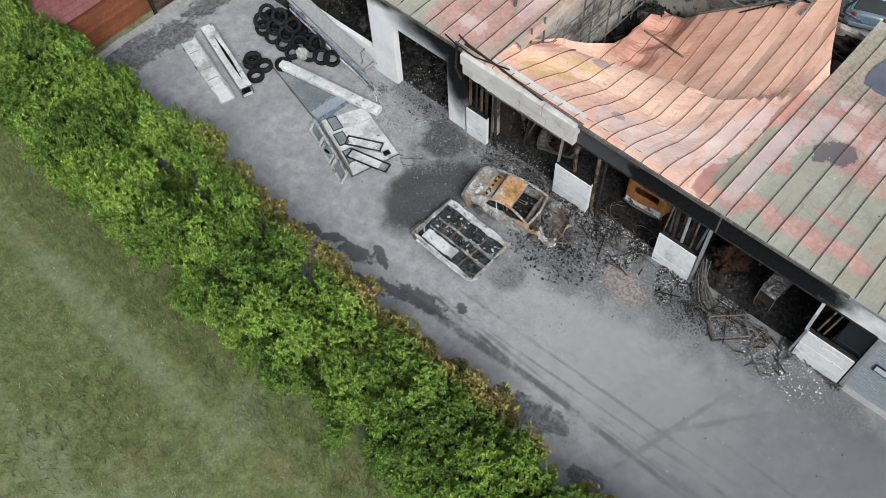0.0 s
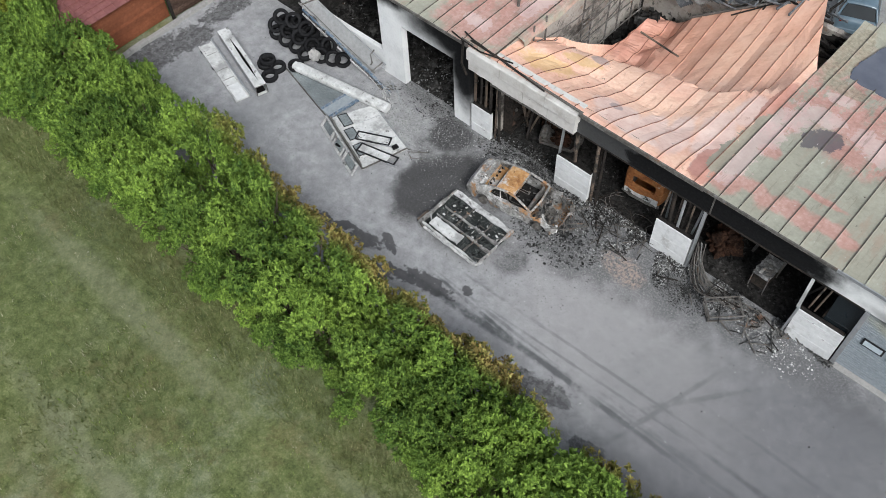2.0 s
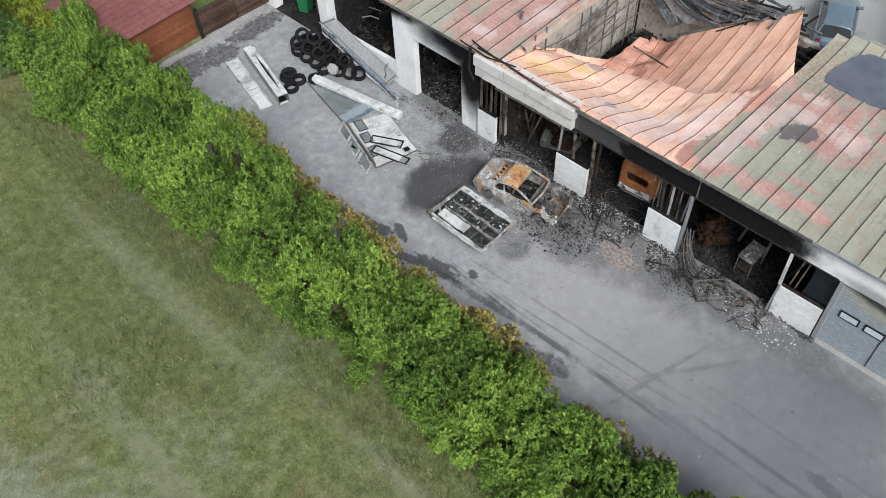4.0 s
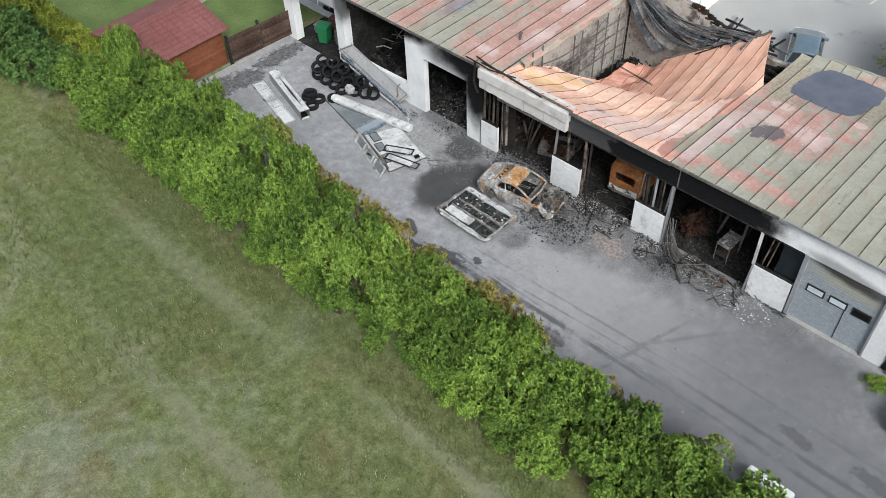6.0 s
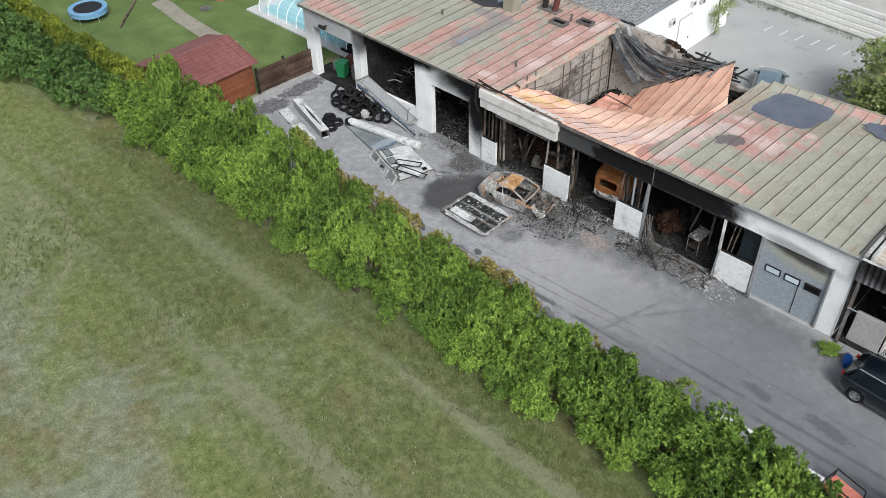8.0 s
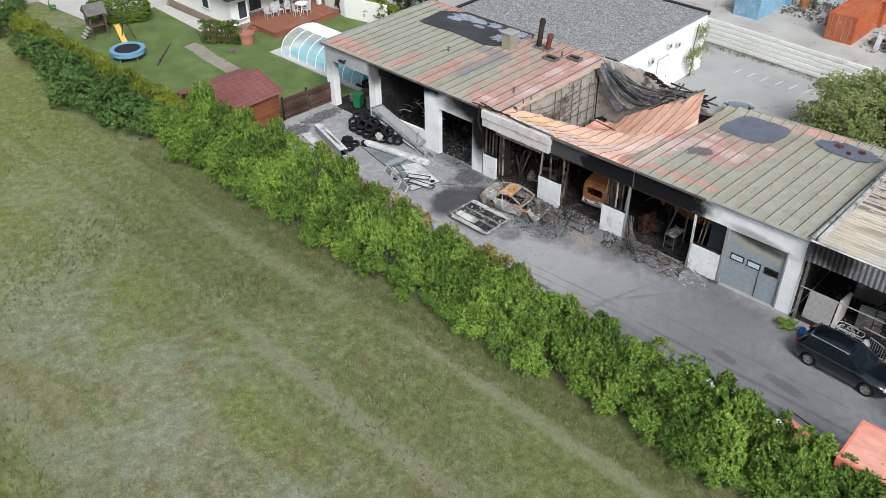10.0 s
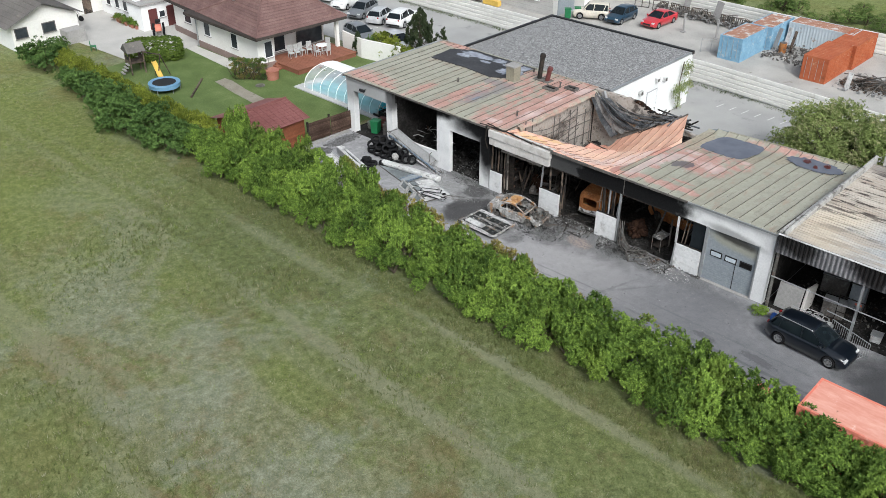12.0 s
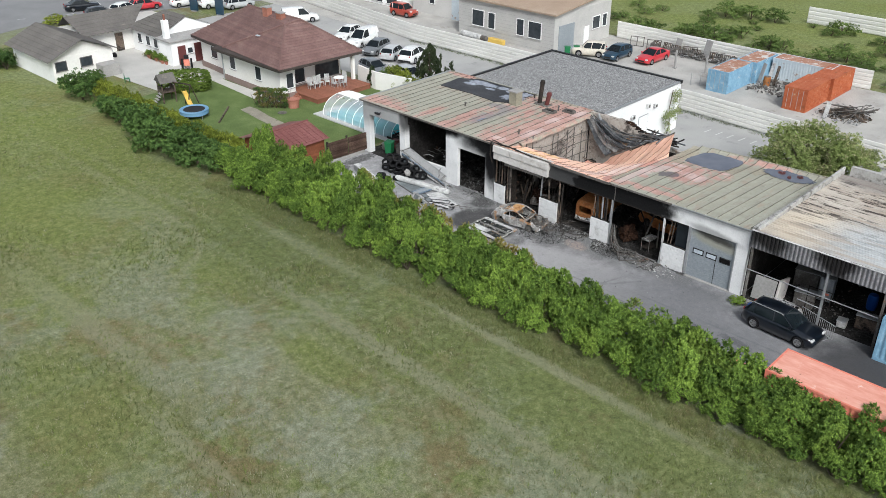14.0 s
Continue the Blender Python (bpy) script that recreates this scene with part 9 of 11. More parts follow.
def on_side(u, v, z=0.0):
    return A_.lerp(B_, u).lerp(D_.lerp(C_, u), v) + Vector((0, 0, z))


bm = bm_new()
shell(bm, [[tuple(on_side(u, v, 0.03 * noise.noise((u * 5, v * 4, 0)) + 0.02 * math.sin(u * 3.1))) for v in np.linspace(0, 1, 11)] for u in np.linspace(0, 1, 15)], 0.03)
part("sheet", bm, M_PANEL, vs)
for i, u in enumerate((0.24, 0.47, 0.72)):
    part("crease", bent(bm_new(), [on_side(u + 0.01 * math.sin(4 * v), v, 0.035) for v in np.linspace(0.03, 0.6, 7)], 0.012, 5), M_STEEL, vs)
for v0, v1, mt in ((0.0, 1.0, M_BURNT),):
    part("rim", bent(bm_new(), [on_side(1.0, v, 0.04 + 0.03 * noise.noise((v * 5, 1, 0))) for v in np.linspace(v0, v1, 9)], 0.035, 6), mt, vs)
    part("rim", bent(bm_new(), [on_side(u, 0.0, 0.03) for u in np.linspace(0, 1, 9)], 0.025, 6), M_STEEL, vs)
    part("rim", bent(bm_new(), [on_side(u, 1.0, 0.05 + 0.03 * noise.noise((u * 5, 7, 0))) for u in np.linspace(0.05, 1, 9)], 0.035, 6), mt, vs)
for u, v, du, dv in ((0.13, 0.75, 0.11, 0.1), (0.4, 0.8, 0.1, 0.1), (0.7, 0.83, 0.1, 0.09), (0.9, 0.2, 0.035, 0.06)):
    bm = bm_new()
    q = [on_side(u + a * du, v + b * dv, 0.075) for a, b in ((-1, -1), (1, -1), (1, 1), (-1, 1))]
    quad(bm, *q)
    quad(bm, *[p - Vector((0, 0, 0.03)) for p in q[::-1]])
    for i in range(4):
        quad(bm, q[i], q[(i + 1) % 4], q[(i + 1) % 4] - Vector((0, 0, 0.03)), q[i] - Vector((0, 0, 0.03)))
    part("opening", bm, M_SHARD if dv > 0.08 else M_DARK, vs, "grey dusty window opening" if dv > 0.08 else "")
    part("opening_trim", bent(bm_new(), q + q[:1], 0.022, 5), M_BLACK, vs)
M_BAND = surface("scorched_white_steel", ((0.2, 0.195, 0.19), (0.38, 0.375, 0.37), (0.6, 0.6, 0.59)), (9, 1.2), 0.7, 0.1, 0.2, [((0.07, 0.065, 0.06), 3.0, 0.54, 0.64)])
# the window band, folded up on edge
P0, P1, Q0, Q1 = (Vector(q) for q in ((-16.55, -3.86, 0.03), (-13.84, -4.84, 0.03), (-16.45, -3.62, 0.42), (-13.75, -4.56, 0.42)))
band = lambda u, v: P0.lerp(P1, u).lerp(Q0.lerp(Q1, u), v)
for v, rad in ((0.0, 0.04), (1.0, 0.05), (0.12, 0.025)):
    part("band_rail", bent(bm_new(), [band(u, v) for u in np.linspace(0, 1, 8)], rad, 6), M_BAND, vs)
for u, rad in ((0.0, 0.06), (0.3, 0.07), (0.38, 0.05), (0.62, 0.05), (0.7, 0.07), (1.0, 0.06)):
    part("band_post", tube(bm_new(), band(u, 0), band(u, 1), rad, n=6), M_BAND, vs)
for u0, u1 in ((0.05, 0.27), (0.41, 0.59), (0.74, 0.95)):
    bm = bm_new()
    off = Vector((0, 0.02, 0))
    plate(bm, band(u0, 0.2) + off, band(u1, 0.2) + off, band(u1, 0.85) + off, band(u0, 0.85) + off, 0.02)
    part("band_pane", bm, M_SHARD, vs, "dusty pane")
part("round_hole", tube(bm_new(), band(0.5, 0.5) - Vector((0, 0.03, 0.02)), band(0.5, 0.5) + Vector((0, 0.02, 0.02)), 0.14, n=14), M_DARK, vs)
part("inner_rail", bent(bm_new(), [Q0.lerp(Q1, u) + Vector((0.05, 0.16, -0.1 - 0.05 * math.sin(u * 6))) for u in np.linspace(0, 1, 8)], 0.04, 6), M_BURNT, vs)


def frame_of(w, h, t, mt, m, label, name="window_frame", cross=0):
    ob = thing(name, label, "frame", m)
    for a in ((-w / 2, w / 2, -h / 2, -h / 2 + t), (-w / 2, w / 2, h / 2 - t, h / 2), (-w / 2, -w / 2 + t, -h / 2 + t, h / 2 - t), (w / 2 - t, w / 2, -h / 2 + t, h / 2 - t)):
        part("bar", box(bm_new(), *a, 0, t * 0.8), mt, ob)
    for i in range(cross):
        x = -w / 2 + w * (i + 1) / (cross + 1)
        part("bar", box(bm_new(), x - t / 2, x + t / 2, -h / 2 + t, h / 2 - t, 0, t * 0.8), mt, ob)
    return ob


for m, w, h in ((pose(-14.42, -3.05, 0.15, 4, -3, 23.5), 1.45, 0.42), (pose(-13.72, -3.52, 0.17, -4, 3, 16), 1.65, 0.46)):
    fo = frame_of(w, h, 0.05, M_BLACK, m, "dark burnt window frame lying on the panel")
    part("torn_sheet", bevelled(box(bm_new(), -w / 2 + 0.06, w / 2 - 0.35, -h / 2 + 0.06, h / 2 - 0.05, 0.0, 0.014), 0.004), M_PANEL, fo, "white sheet remnant")
    part("trim", box(bm_new(), w / 2 - 0.3, w / 2 + 0.12, -h / 2 - 0.03, -h / 2 + 0.0, 0.0, 0.04), M_STEEL, fo)
solid("wire_loop", bent(bm_new(), [(-13.1, -2.5, 0.05), (-12.6, -2.3, 0.1), (-12.3, -2.5, 0.05), (-12.7, -2.75, 0.06), (-13.0, -2.6, 0.05), (-12.4, -2.1, 0.04)], 0.018, 5), M_BURNT, "bent burnt wire on the asphalt", "wire")

# burnt flatbed beside the coupe
fb = thing("burnt_trailer", "burnt low trailer bed with an ashen frame", "trailer", pose(-8.82, -3.88, 0.0, 0, 0, -1))
TL, TW = 2.75, 1.98
part("bed", box(bm_new(), -TL / 2, TL / 2, -TW / 2, TW / 2, 0.2, 0.26), M_CHARBED, fb, "black charred bed")


def crumpled(x0, x1, y0, y1, z0, z1, seed, amount=0.035):
    """A bar with a buckled, torn outline."""
    bm = bm_new()
    n = 14
    last = None
    longways = x1 - x0 > y1 - y0
    for i in range(n + 1):
        t = i / n
        w = [amount * noise.noise((t * 5, seed, k_ * 3.1)) for k_ in range(4)]
        if longways:
            xx = x0 + (x1 - x0) * t
            ring = [(xx, y0 + w[0], z0), (xx, y1 + w[1], z0), (xx, y1 + w[1], z1 + w[2]), (xx, y0 + w[0], z1 + w[3])]
        else:
            yy = y0 + (y1 - y0) * t
            ring = [(x0 + w[0], yy, z0), (x1 + w[1], yy, z0), (x1 + w[1], yy, z1 + w[2]), (x0 + w[0], yy, z1 + w[3])]
        ring = [bm.verts.new(v) for v in ring]
        if last:
            for k_ in range(4):
                bm.faces.new((last[k_], last[(k_ + 1) % 4], ring[(k_ + 1) % 4], ring[k_]))
        else:
            bm.faces.new(ring)
        last = ring
    bm.faces.new(last)
    return bm


for nm, a, mt in (("side_rail", (-TL / 2, TL / 2, TW / 2 - 0.24, TW / 2, 0.22, 0.3), M_ASHRIM), ("side_rail", (-TL / 2, TL / 2, -TW / 2, -TW / 2 + 0.07, 0.2, 0.34), M_ASHRIM), ("end_rail", (-TL / 2 - 0.06, -TL / 2 + 0.04, -TW / 2, TW / 2, 0.2, 0.33), M_COUPE), ("end_rail", (TL / 2 - 0.04, TL / 2 + 0.02, -TW / 2, TW / 2, 0.22, 0.34), M_COUPE),
                  ("longbar", (-TL / 2 + 0.2, TL / 2, 0.1, 0.16, 0.26, 0.36), M_ASHCAR), ("longbar", (-TL / 2 + 0.2, TL / 2, -0.34, -0.29, 0.26, 0.36), M_ASHCAR), ("crossbar", (-0.35, -0.31, -TW / 2 + 0.1, TW / 2 - 0.3, 0.26, 0.33), M_BURNT), ("crossbar", (0.62, 0.66, -TW / 2 + 0.1, TW / 2 - 0.3, 0.26, 0.33), M_BURNT)):
    part(nm, crumpled(*a, len(nm) + a[0], 0.07), mt, fb)
for i in range(26):
    L = rr.uniform(0.05, 0.16)
    part("twisted_bar", box(bm_new(), -L, L, -0.011, 0.011, -0.01, 0.015, pose(rr.uniform(-1.1, 1.25), rr.uniform(-0.75, 0.55), 0.265 + 0.03 * rr.random(), rr.uniform(-12, 12), rr.uniform(-6, 6), rr.choice((0, 90, rr.uniform(0, 180))))), rr.choice((M_BURNT, M_COUPE, M_CRUMB)), fb)
for sx, sy in ((-1, -1), (1, -1)):
    arc = [(sx * (TL / 2 - 0.22 + 0.26 * math.cos(a)), sy * (TW / 2 - 0.22 + 0.26 * math.sin(a)), 0.27) for a in np.linspace(0, math.pi / 2, 7)]
    part("corner_lip", bent(bm_new(), arc, 0.06, 6), M_ASHRIM if sx > 0 else M_BURNT, fb)
part("front_lip", bent(bm_new(), [(x, -TW / 2 - 0.03 + 0.03 * noise.noise((x * 4, 0, 0)), 0.25 + 0.03 * noise.noise((x * 5, 3, 0))) for x in np.linspace(-TL / 2 + 0.2, TL / 2 - 0.2, 16)], 0.055, 6), M_ASHRIM, fb, "ash-white buckled lip")
part("fallen_lath", bent(bm_new(), [(-1.3, -0.5, 0.32), (-1.05, -0.72, 0.4), (-0.9, -0.5, 0.36), (-0.95, -0.3, 0.34)], 0.03, 5), M_ASHRIM, fb)
rubble_bed = random.Random(8)
for i in range(40):
    q = rubble_bed.uniform(0.015, 0.06)
    part("bed_scrap", box(bm_new(), -q, q, -q * 0.6, q * 0.6, -0.01, 0.012, pose(rubble_bed.uniform(-1.2, 1.3), rubble_bed.uniform(-0.3, 0.85), 0.275, rubble_bed.uniform(-20, 20), rubble_bed.uniform(-20, 20), rubble_bed.uniform(0, 180))), rubble_bed.choice((M_ASHRIM, M_COUPE, M_CRUMB)), fb)
part("plate", crumpled(-1.05, 0.3, -0.86, -0.46, 0.36, 0.42, 5, 0.06), M_PANEL, fb, "bare white metal plate")
part("edge_board", box(bm_new(), -TL / 2 - 0.2, -TL / 2 - 0.1, -TW / 2 + 0.05, -TW / 2 + 0.6, 0.16, 0.28), M_OLDWOOD, fb, "pale wooden board")
part("foot", box(bm_new(), -1.1, 1.1, -0.6, 0.6, 0.0, 0.2), M_DARK, fb)

# posts and charred timbers in the bays
def timber(x, y, z0, z1, dx=0.0, dy=0.0, t=0.05, mt=None, label="charred upright timber in the burnt bay"):
    bm = bm_new()
    m = look((x, y, z0), (x + dx, y + dy, z1))
    L = (Vector((dx, dy, z1 - z0))).length
    box(bm, -t, t, -t * 0.8, t * 0.8, -L, 0, m)
    return solid("timber_post", bm, mt or M_CHAR, label, "post", "charred posts")


for x, mt, d in ((-11.95, M_OLDWOOD, 0.0), (-11.7, M_CHAR, 0.03), (-11.45, M_OLDWOOD, 0.02), (-11.2, M_CHAR, 0.0), (-10.95, M_OLDWOOD, 0.05), (-10.7, M_CHAR, -0.1)):
    timber(x, 0.12 + 0.1 * rr.random(), 0.0 if x > -11.0 else 1.4, 3.3, d, 0.05, 0.045, mt)
for x, mt in ((-7.85, M_STEEL), (-7.15, M_OLDWOOD), (-6.28, M_OLDWOOD), (-6.05, M_CHAR)):
    timber(x, 0.1, 0.0 if x > -6.4 else 1.5, 3.3, rr.uniform(-0.1, 0.1), 0.02, 0.05, mt, "scorched upright post between the bays")
for i in range(9):
    timber(-3.5 + i * 0.17, 0.12 + 0.12 * (i % 2), 1.55, 3.28, rr.uniform(-0.12, 0.12), 0.04, 0.03 + 0.015 * (i % 3), (M_OLDWOOD, M_STEEL, M_CHAR)[i % 3], "scorched upright post between the bays")
timber(-2.05, 0.02, 0.0, 3.28, 0.02, 0.0, 0.06, M_STEEL, "grey steel post beside the bay")
timber(1.78, 0.02, 1.6, 3.28, -0.02, 0.0, 0.06, M_PANEL, "white steel post beside the bay")
timber(1.72, -0.02, 0.0, 1.65, 0.1, 0.0, 0.05, M_STEEL, "grey steel post beside the bay")
for x in (2.05, 2.25, 2.55):
    timber(x, 0.2, 1.6, 3.25, 0.15, 0.05, 0.03, M_OLDWOOD, "scorched upright post between the bays")
# window panel beside the sectional door
solid("dark_pane", box(bm_new(), 2.6, 3.42, 0.12, 0.16, 1.62, 3.2), M_GLASS, "dark unbroken window pane beside the door", "window")

# scaffold-like racks against the partition inside the hole
rk = thing("burnt_rack", "tall burnt steel shelf rack against the partition", "rack")
for y in (1.9, 2.6, 5.0, 5.6, 6.8, 7.6, 8.6, 9.3):
    h = 3.9 if y > 4 else 4.6
    part("upright", tube(bm_new(), (-10.7, y, 0), (-10.72, y + 0.05, h - 0.5 * (y > 8)), 0.035, n=6), M_BURNT, rk)
for z in (0.8, 1.7, 2.6, 3.3):
    part("shelf_bar", tube(bm_new(), (-10.68, 5.0, z), (-10.6, 9.3, z - 0.1), 0.03, n=6), M_BURNT, rk)
for k_ in range(5):
    pts = [Vector((-10.6 + 0.05 * k_, 2.0 + t * 5.5, 3.9 - 0.35 * k_ - 1.1 * math.sin(t * math.pi) * 0.5)) for t in np.linspace(0, 1, 8)]
    part("cable", bent(bm_new(), pts, 0.025, 5), M_BURNT, rk)

# charred cupboard against the partition
cab = thing("charred_cupboard", "charred tool cupboard with open shelves against the partition", "cupboard", pose(-10.97, 0.7, 0.014))
for y in (0.0, 0.95, 1.9):
    part("side", box(bm_new(), 0.0, 0.42, y, y + 0.04, 0, 2.5 - 0.15 * (y > 1)), M_CHAR, cab)
part("back", box(bm_new(), 0.0, 0.03, 0.04, 1.9, 0, 2.4), M_SOOT, cab)
for z in (0.1, 0.7, 1.3, 1.85, 2.3):
    part("shelf", box(bm_new(), 0.03, 0.4, 0.04, 0.95, z, z + 0.03), M_CHAR, cab)
    part("shelf", box(bm_new(), 0.03, 0.4, 0.99, 1.9, z - 0.06, z - 0.03), M_CHAR, cab)
rs = random.Random(77)
for i in range(22):
    q = rs.uniform(0.05, 0.13)
    z = rs.choice((0.13, 0.73, 1.33, 1.88))
    y = rs.uniform(0.15, 0.8)
    part("burnt_content", box(bm_new(), 0.12, 0.12 + q, y, y + q, z, z + q * 1.2), rs.choice((M_CHAR, M_BURNT, M_BROWNBOARD)), cab)

# fallen roof sheets and trusses at the rear of the hole
M_DRAPE = surface("sooty_zinc", ((0.02, 0.022, 0.025), (0.085, 0.092, 0.1), (0.3, 0.31, 0.325)), (6, 1.2), 0.75, 0.0, 0.2)


def draped(a, b, c, d, sag, mt, label):
    """A corrugated sheet hanging from edge a-b down to edge c-d."""
    bm = bm_new()
    a, b, c, d = (Vector(v) for v in (a, b, c, d))
    rows = []
    for i in range(13):
        t = i / 12
        l, r_ = a.lerp(c, t), b.lerp(d, t)
        row = []
        for u in range(29):
            p = l.lerp(r_, u / 28)
            p.z += (0.045 if u % 4 < 2 else -0.02) - sag * math.sin(math.pi * t) + 0.1 * noise.noise((p.x * 1.5, p.y * 1.5, 2))
            row.append(bm.verts.new(p))
        rows.append(row)
    for p, q in zip(rows, rows[1:]):
        for u in range(28):
            bm.faces.new((p[u], p[u + 1], q[u + 1], q[u]))
    return solid("fallen_sheet", bm, mt, label, "roof sheet", "fallen roof sheets")


for (xa, xb, q), mt in zip(((-11.0, -8.9, 0.0), (-10.75, -8.2, 0.12), (-10.4, -7.4, 0.2), (-9.9, -6.5, 0.1), (-10.9, -7.8, 0.28)), (None, M_ASHCAR, None, None, M_ASHCAR)):
    zb = 1.9 + 0.6 * (xb + 8.43)
    draped((xa, 9.35 + q, 4.3 - q), (xa + 0.35, 9.6 + q, 4.35 - q), (xb, 9.35 + q, max(1.5, zb)), (xb + 0.4, 9.6 + q, max(1.6, zb + 0.25)), 0.35 + q, mt or M_DRAPE, "sooty corrugated sheet hanging into the burnt hole")
draped((-8.9, 9.6, 3.4), (-7.6, 10.0, 3.6), (-7.0, 9.5, 2.7), (-5.4, 9.9, 3.5), 0.1, M_ASHCAR, "ash-grey buckled roof sheet in the burnt hole")


def rim_z(x):
    return min(4.3, 1.9 + 0.6 * (x + 8.43))


tr = thing("fallen_truss", "tangle of fallen steel bars and charred purlins at the broken wall", "truss")
for i in range(20):
    y = 10.1 - 0.12 * (i % 6)
    x0, x1 = -11.0 + 0.2 * (i % 7), -7.6 + 0.36 * (i % 8)
    z1 = rim_z(x1) + 0.05 + 0.12 * (i % 5)
    pts = [Vector((x0 + (x1 - x0) * t, y - 0.3 * t + 0.1 * math.sin(i), 4.4 - 0.1 * (i % 4) + (z1 - 4.3) * t - 0.5 * math.sin(math.pi * t))) for t in np.linspace(0, 1, 7)]
    part("bar", bent(bm_new(), pts, 0.03 if i % 3 else 0.045, 5), M_DRAPE if i % 2 else M_BURNT, tr)
part("girder", box(bm_new(), -0.1, 0.1, -0.13, 0.13, -3.0, 0, look((-10.2, 9.9, 4.5), (-8.8, 9.6, 1.9))), M_STEEL, tr, "sooty grey steel girder")
for i in range(64):
    x, lv = -6.9 + 3.3 * rr.random(), rr.random()
    L = rr.uniform(0.4, 1.2)
    part("purlin", box(bm_new(), -L, L, -0.03, 0.03, -0.045, 0.045, pose(x, 9.7 + 0.8 * rr.random(), min(3.75, rim_z(x)) - 0.02 + 0.34 * lv, rr.uniform(-10, 10), rr.uniform(-22, 6), rr.uniform(-24, 14) + (85 if i % 4 == 0 else 0))), rr.choice((M_CHAR, M_CHAR, M_DRAPE, M_BURNT)), tr)
for i in range(16):
    L = rr.uniform(0.3, 0.7)
    part("purlin", box(bm_new(), -L, L, -0.05, 0.05, -0.06, 0.06, pose(-3.5 + 0.7 * rr.random(), 8.4 + 1.6 * rr.random(), 2.8 + 0.45 * rr.random(), rr.uniform(-12, 12), rr.uniform(-6, 8), rr.uniform(-40, 40))), M_CHAR, tr)


# burnt rubble and ash: heaps of small pieces
def rubble(name, label, count, place, size, mt, seed):
    rng = np.random.default_rng(seed)
    verts, faces = [], []
    shape = np.array([(-1, -1, -1), (1, -1, -1), (1, 1, -1), (-1, 1, -1), (-1, -1, 1), (1, -1, 1), (1, 1, 1), (-1, 1, 1)], float)
    fs = ((3, 2, 1, 0), (4, 5, 6, 7), (0, 1, 5, 4), (1, 2, 6, 5), (2, 3, 7, 6), (3, 0, 4, 7))
    for _ in range(count):
        x, y, z = place(rng)
        s = size * (0.35 + rng.random() ** 3 * 1.9)
        dims = s * np.array([1.0, 0.3 + 0.6 * rng.random(), 0.12 + 0.4 * rng.random()])
        e = Euler((rng.normal(0, 0.5), rng.normal(0, 0.5), rng.random() * 6.28)).to_matrix()
        b = len(verts)
        for c in shape:
            p = e @ Vector(c * dims * (0.75 + 0.5 * rng.random(3)))
            verts.append((x + p.x, y + p.y, max(0.004, z + p.z)))
        faces += [tuple(b + i for i in f) for f in fs]
    me = bpy.data.meshes.new(name)
    me.from_pydata(verts, [], faces)
    me.materials.append(mt)
    return tagged(new(name, me), label, "debris", kind="stuff")


def strip(x0, x1, y0, y1, h=0.06, pull=2.0):
    def place(rng):
        x = x0 + (x1 - x0) * rng.random()
        y = y1 - (y1 - y0) * rng.random() ** pull
        return x, y, h * rng.random()
    return place


def spot(cx, cy, rx, ry, h):
    def place(rng):
        a, r = rng.random() * 6.28, rng.random() ** 0.8
        return cx + rx * r * math.cos(a), cy + ry * r * math.sin(a), h * (1 - r) * rng.random()
    return place


def front(x0, x1, reach, h=0.05):
    """Thick near the wall, thinning outwards in ragged tongues."""
    def place(g):
        while True:
            x, v = x0 + (x1 - x0) * g.random(), g.random() ** 1.6
            r = reach * (0.65 + 0.6 * noise.noise((x * 0.7, 3.3, 0)) + 0.25 * noise.noise((x * 2.3, 1.3, 0)))
            y = 0.25 - v * max(0.5, r)
            if noise.noise((x * 1.3, y * 1.3, 8)) > -0.25 + 0.5 * v:
                return x, y, h * g.random() * (1 - v)
    return place


rubble("burnt_debris", "dark burnt fragments strewn along the workshop front", 7500, front(-7.4, 3.6, 1.9, 0.12), 0.025, M_CRUMB, 1)
rubble("ash_debris", "pale ash and plaster crumbs along the workshop front", 8500, front(-7.4, 2.6, 2.3, 0.09), 0.019, M_ASH, 2)
rubble("burnt_debris", "burnt fragments round the coupe", 2400, spot(-6.3, -1.7, 1.9, 1.5, 0.16), 0.022, M_CRUMB, 3)
rubble("ash_debris", "pale crumbs round the coupe", 1800, spot(-6.3, -1.8, 2.1, 1.7, 0.12), 0.016, M_ASH, 13)
rubble("ash_debris", "fine pale crumbs on the sooty asphalt by the coupe", 2600, lambda r: (-11.5 + 7.5 * r.random(), -5.2 + 4.6 * r.random(), 0.006), 0.012, M_ASH, 14)
rubble("burnt_debris", "burnt rubble in the open bays", 9000, lambda r: (-12 + 14.8 * r.random(), 0.3 + 4.5 * r.random(), 0.22 * r.random() ** 2), 0.026, M_RUBBLE, 4)
rubble("burnt_debris", "burnt rubble under the fallen roof", 1800, lambda r: (-10.8 + 8 * r.random(), 4 + 5.8 * r.random(), 0.6 * r.random() ** 2), 0.13, M_RUBBLE, 5)
rubble("burnt_debris", "dark heap of burnt rubble under the hanging sheets", 800, spot(-9.8, 8.8, 1.1, 1.0, 1.3), 0.13, M_RUBBLE, 55)
rubble("burnt_debris", "burnt rubble in the gutted western bays", 3200, lambda r: (-21.1 + 9.5 * r.random(), 0.4 + 5 * r.random(), 0.2 * r.random() ** 2), 0.07, M_RUBBLE, 6)
rubble("ash_debris", "pale plaster crumbs in the gutted western bays", 500, lambda r: (-21.1 + 9.5 * r.random(), 0.4 + 4.0 * r.random(), 0.2 * r.random() ** 2), 0.022, M_ASH, 51)
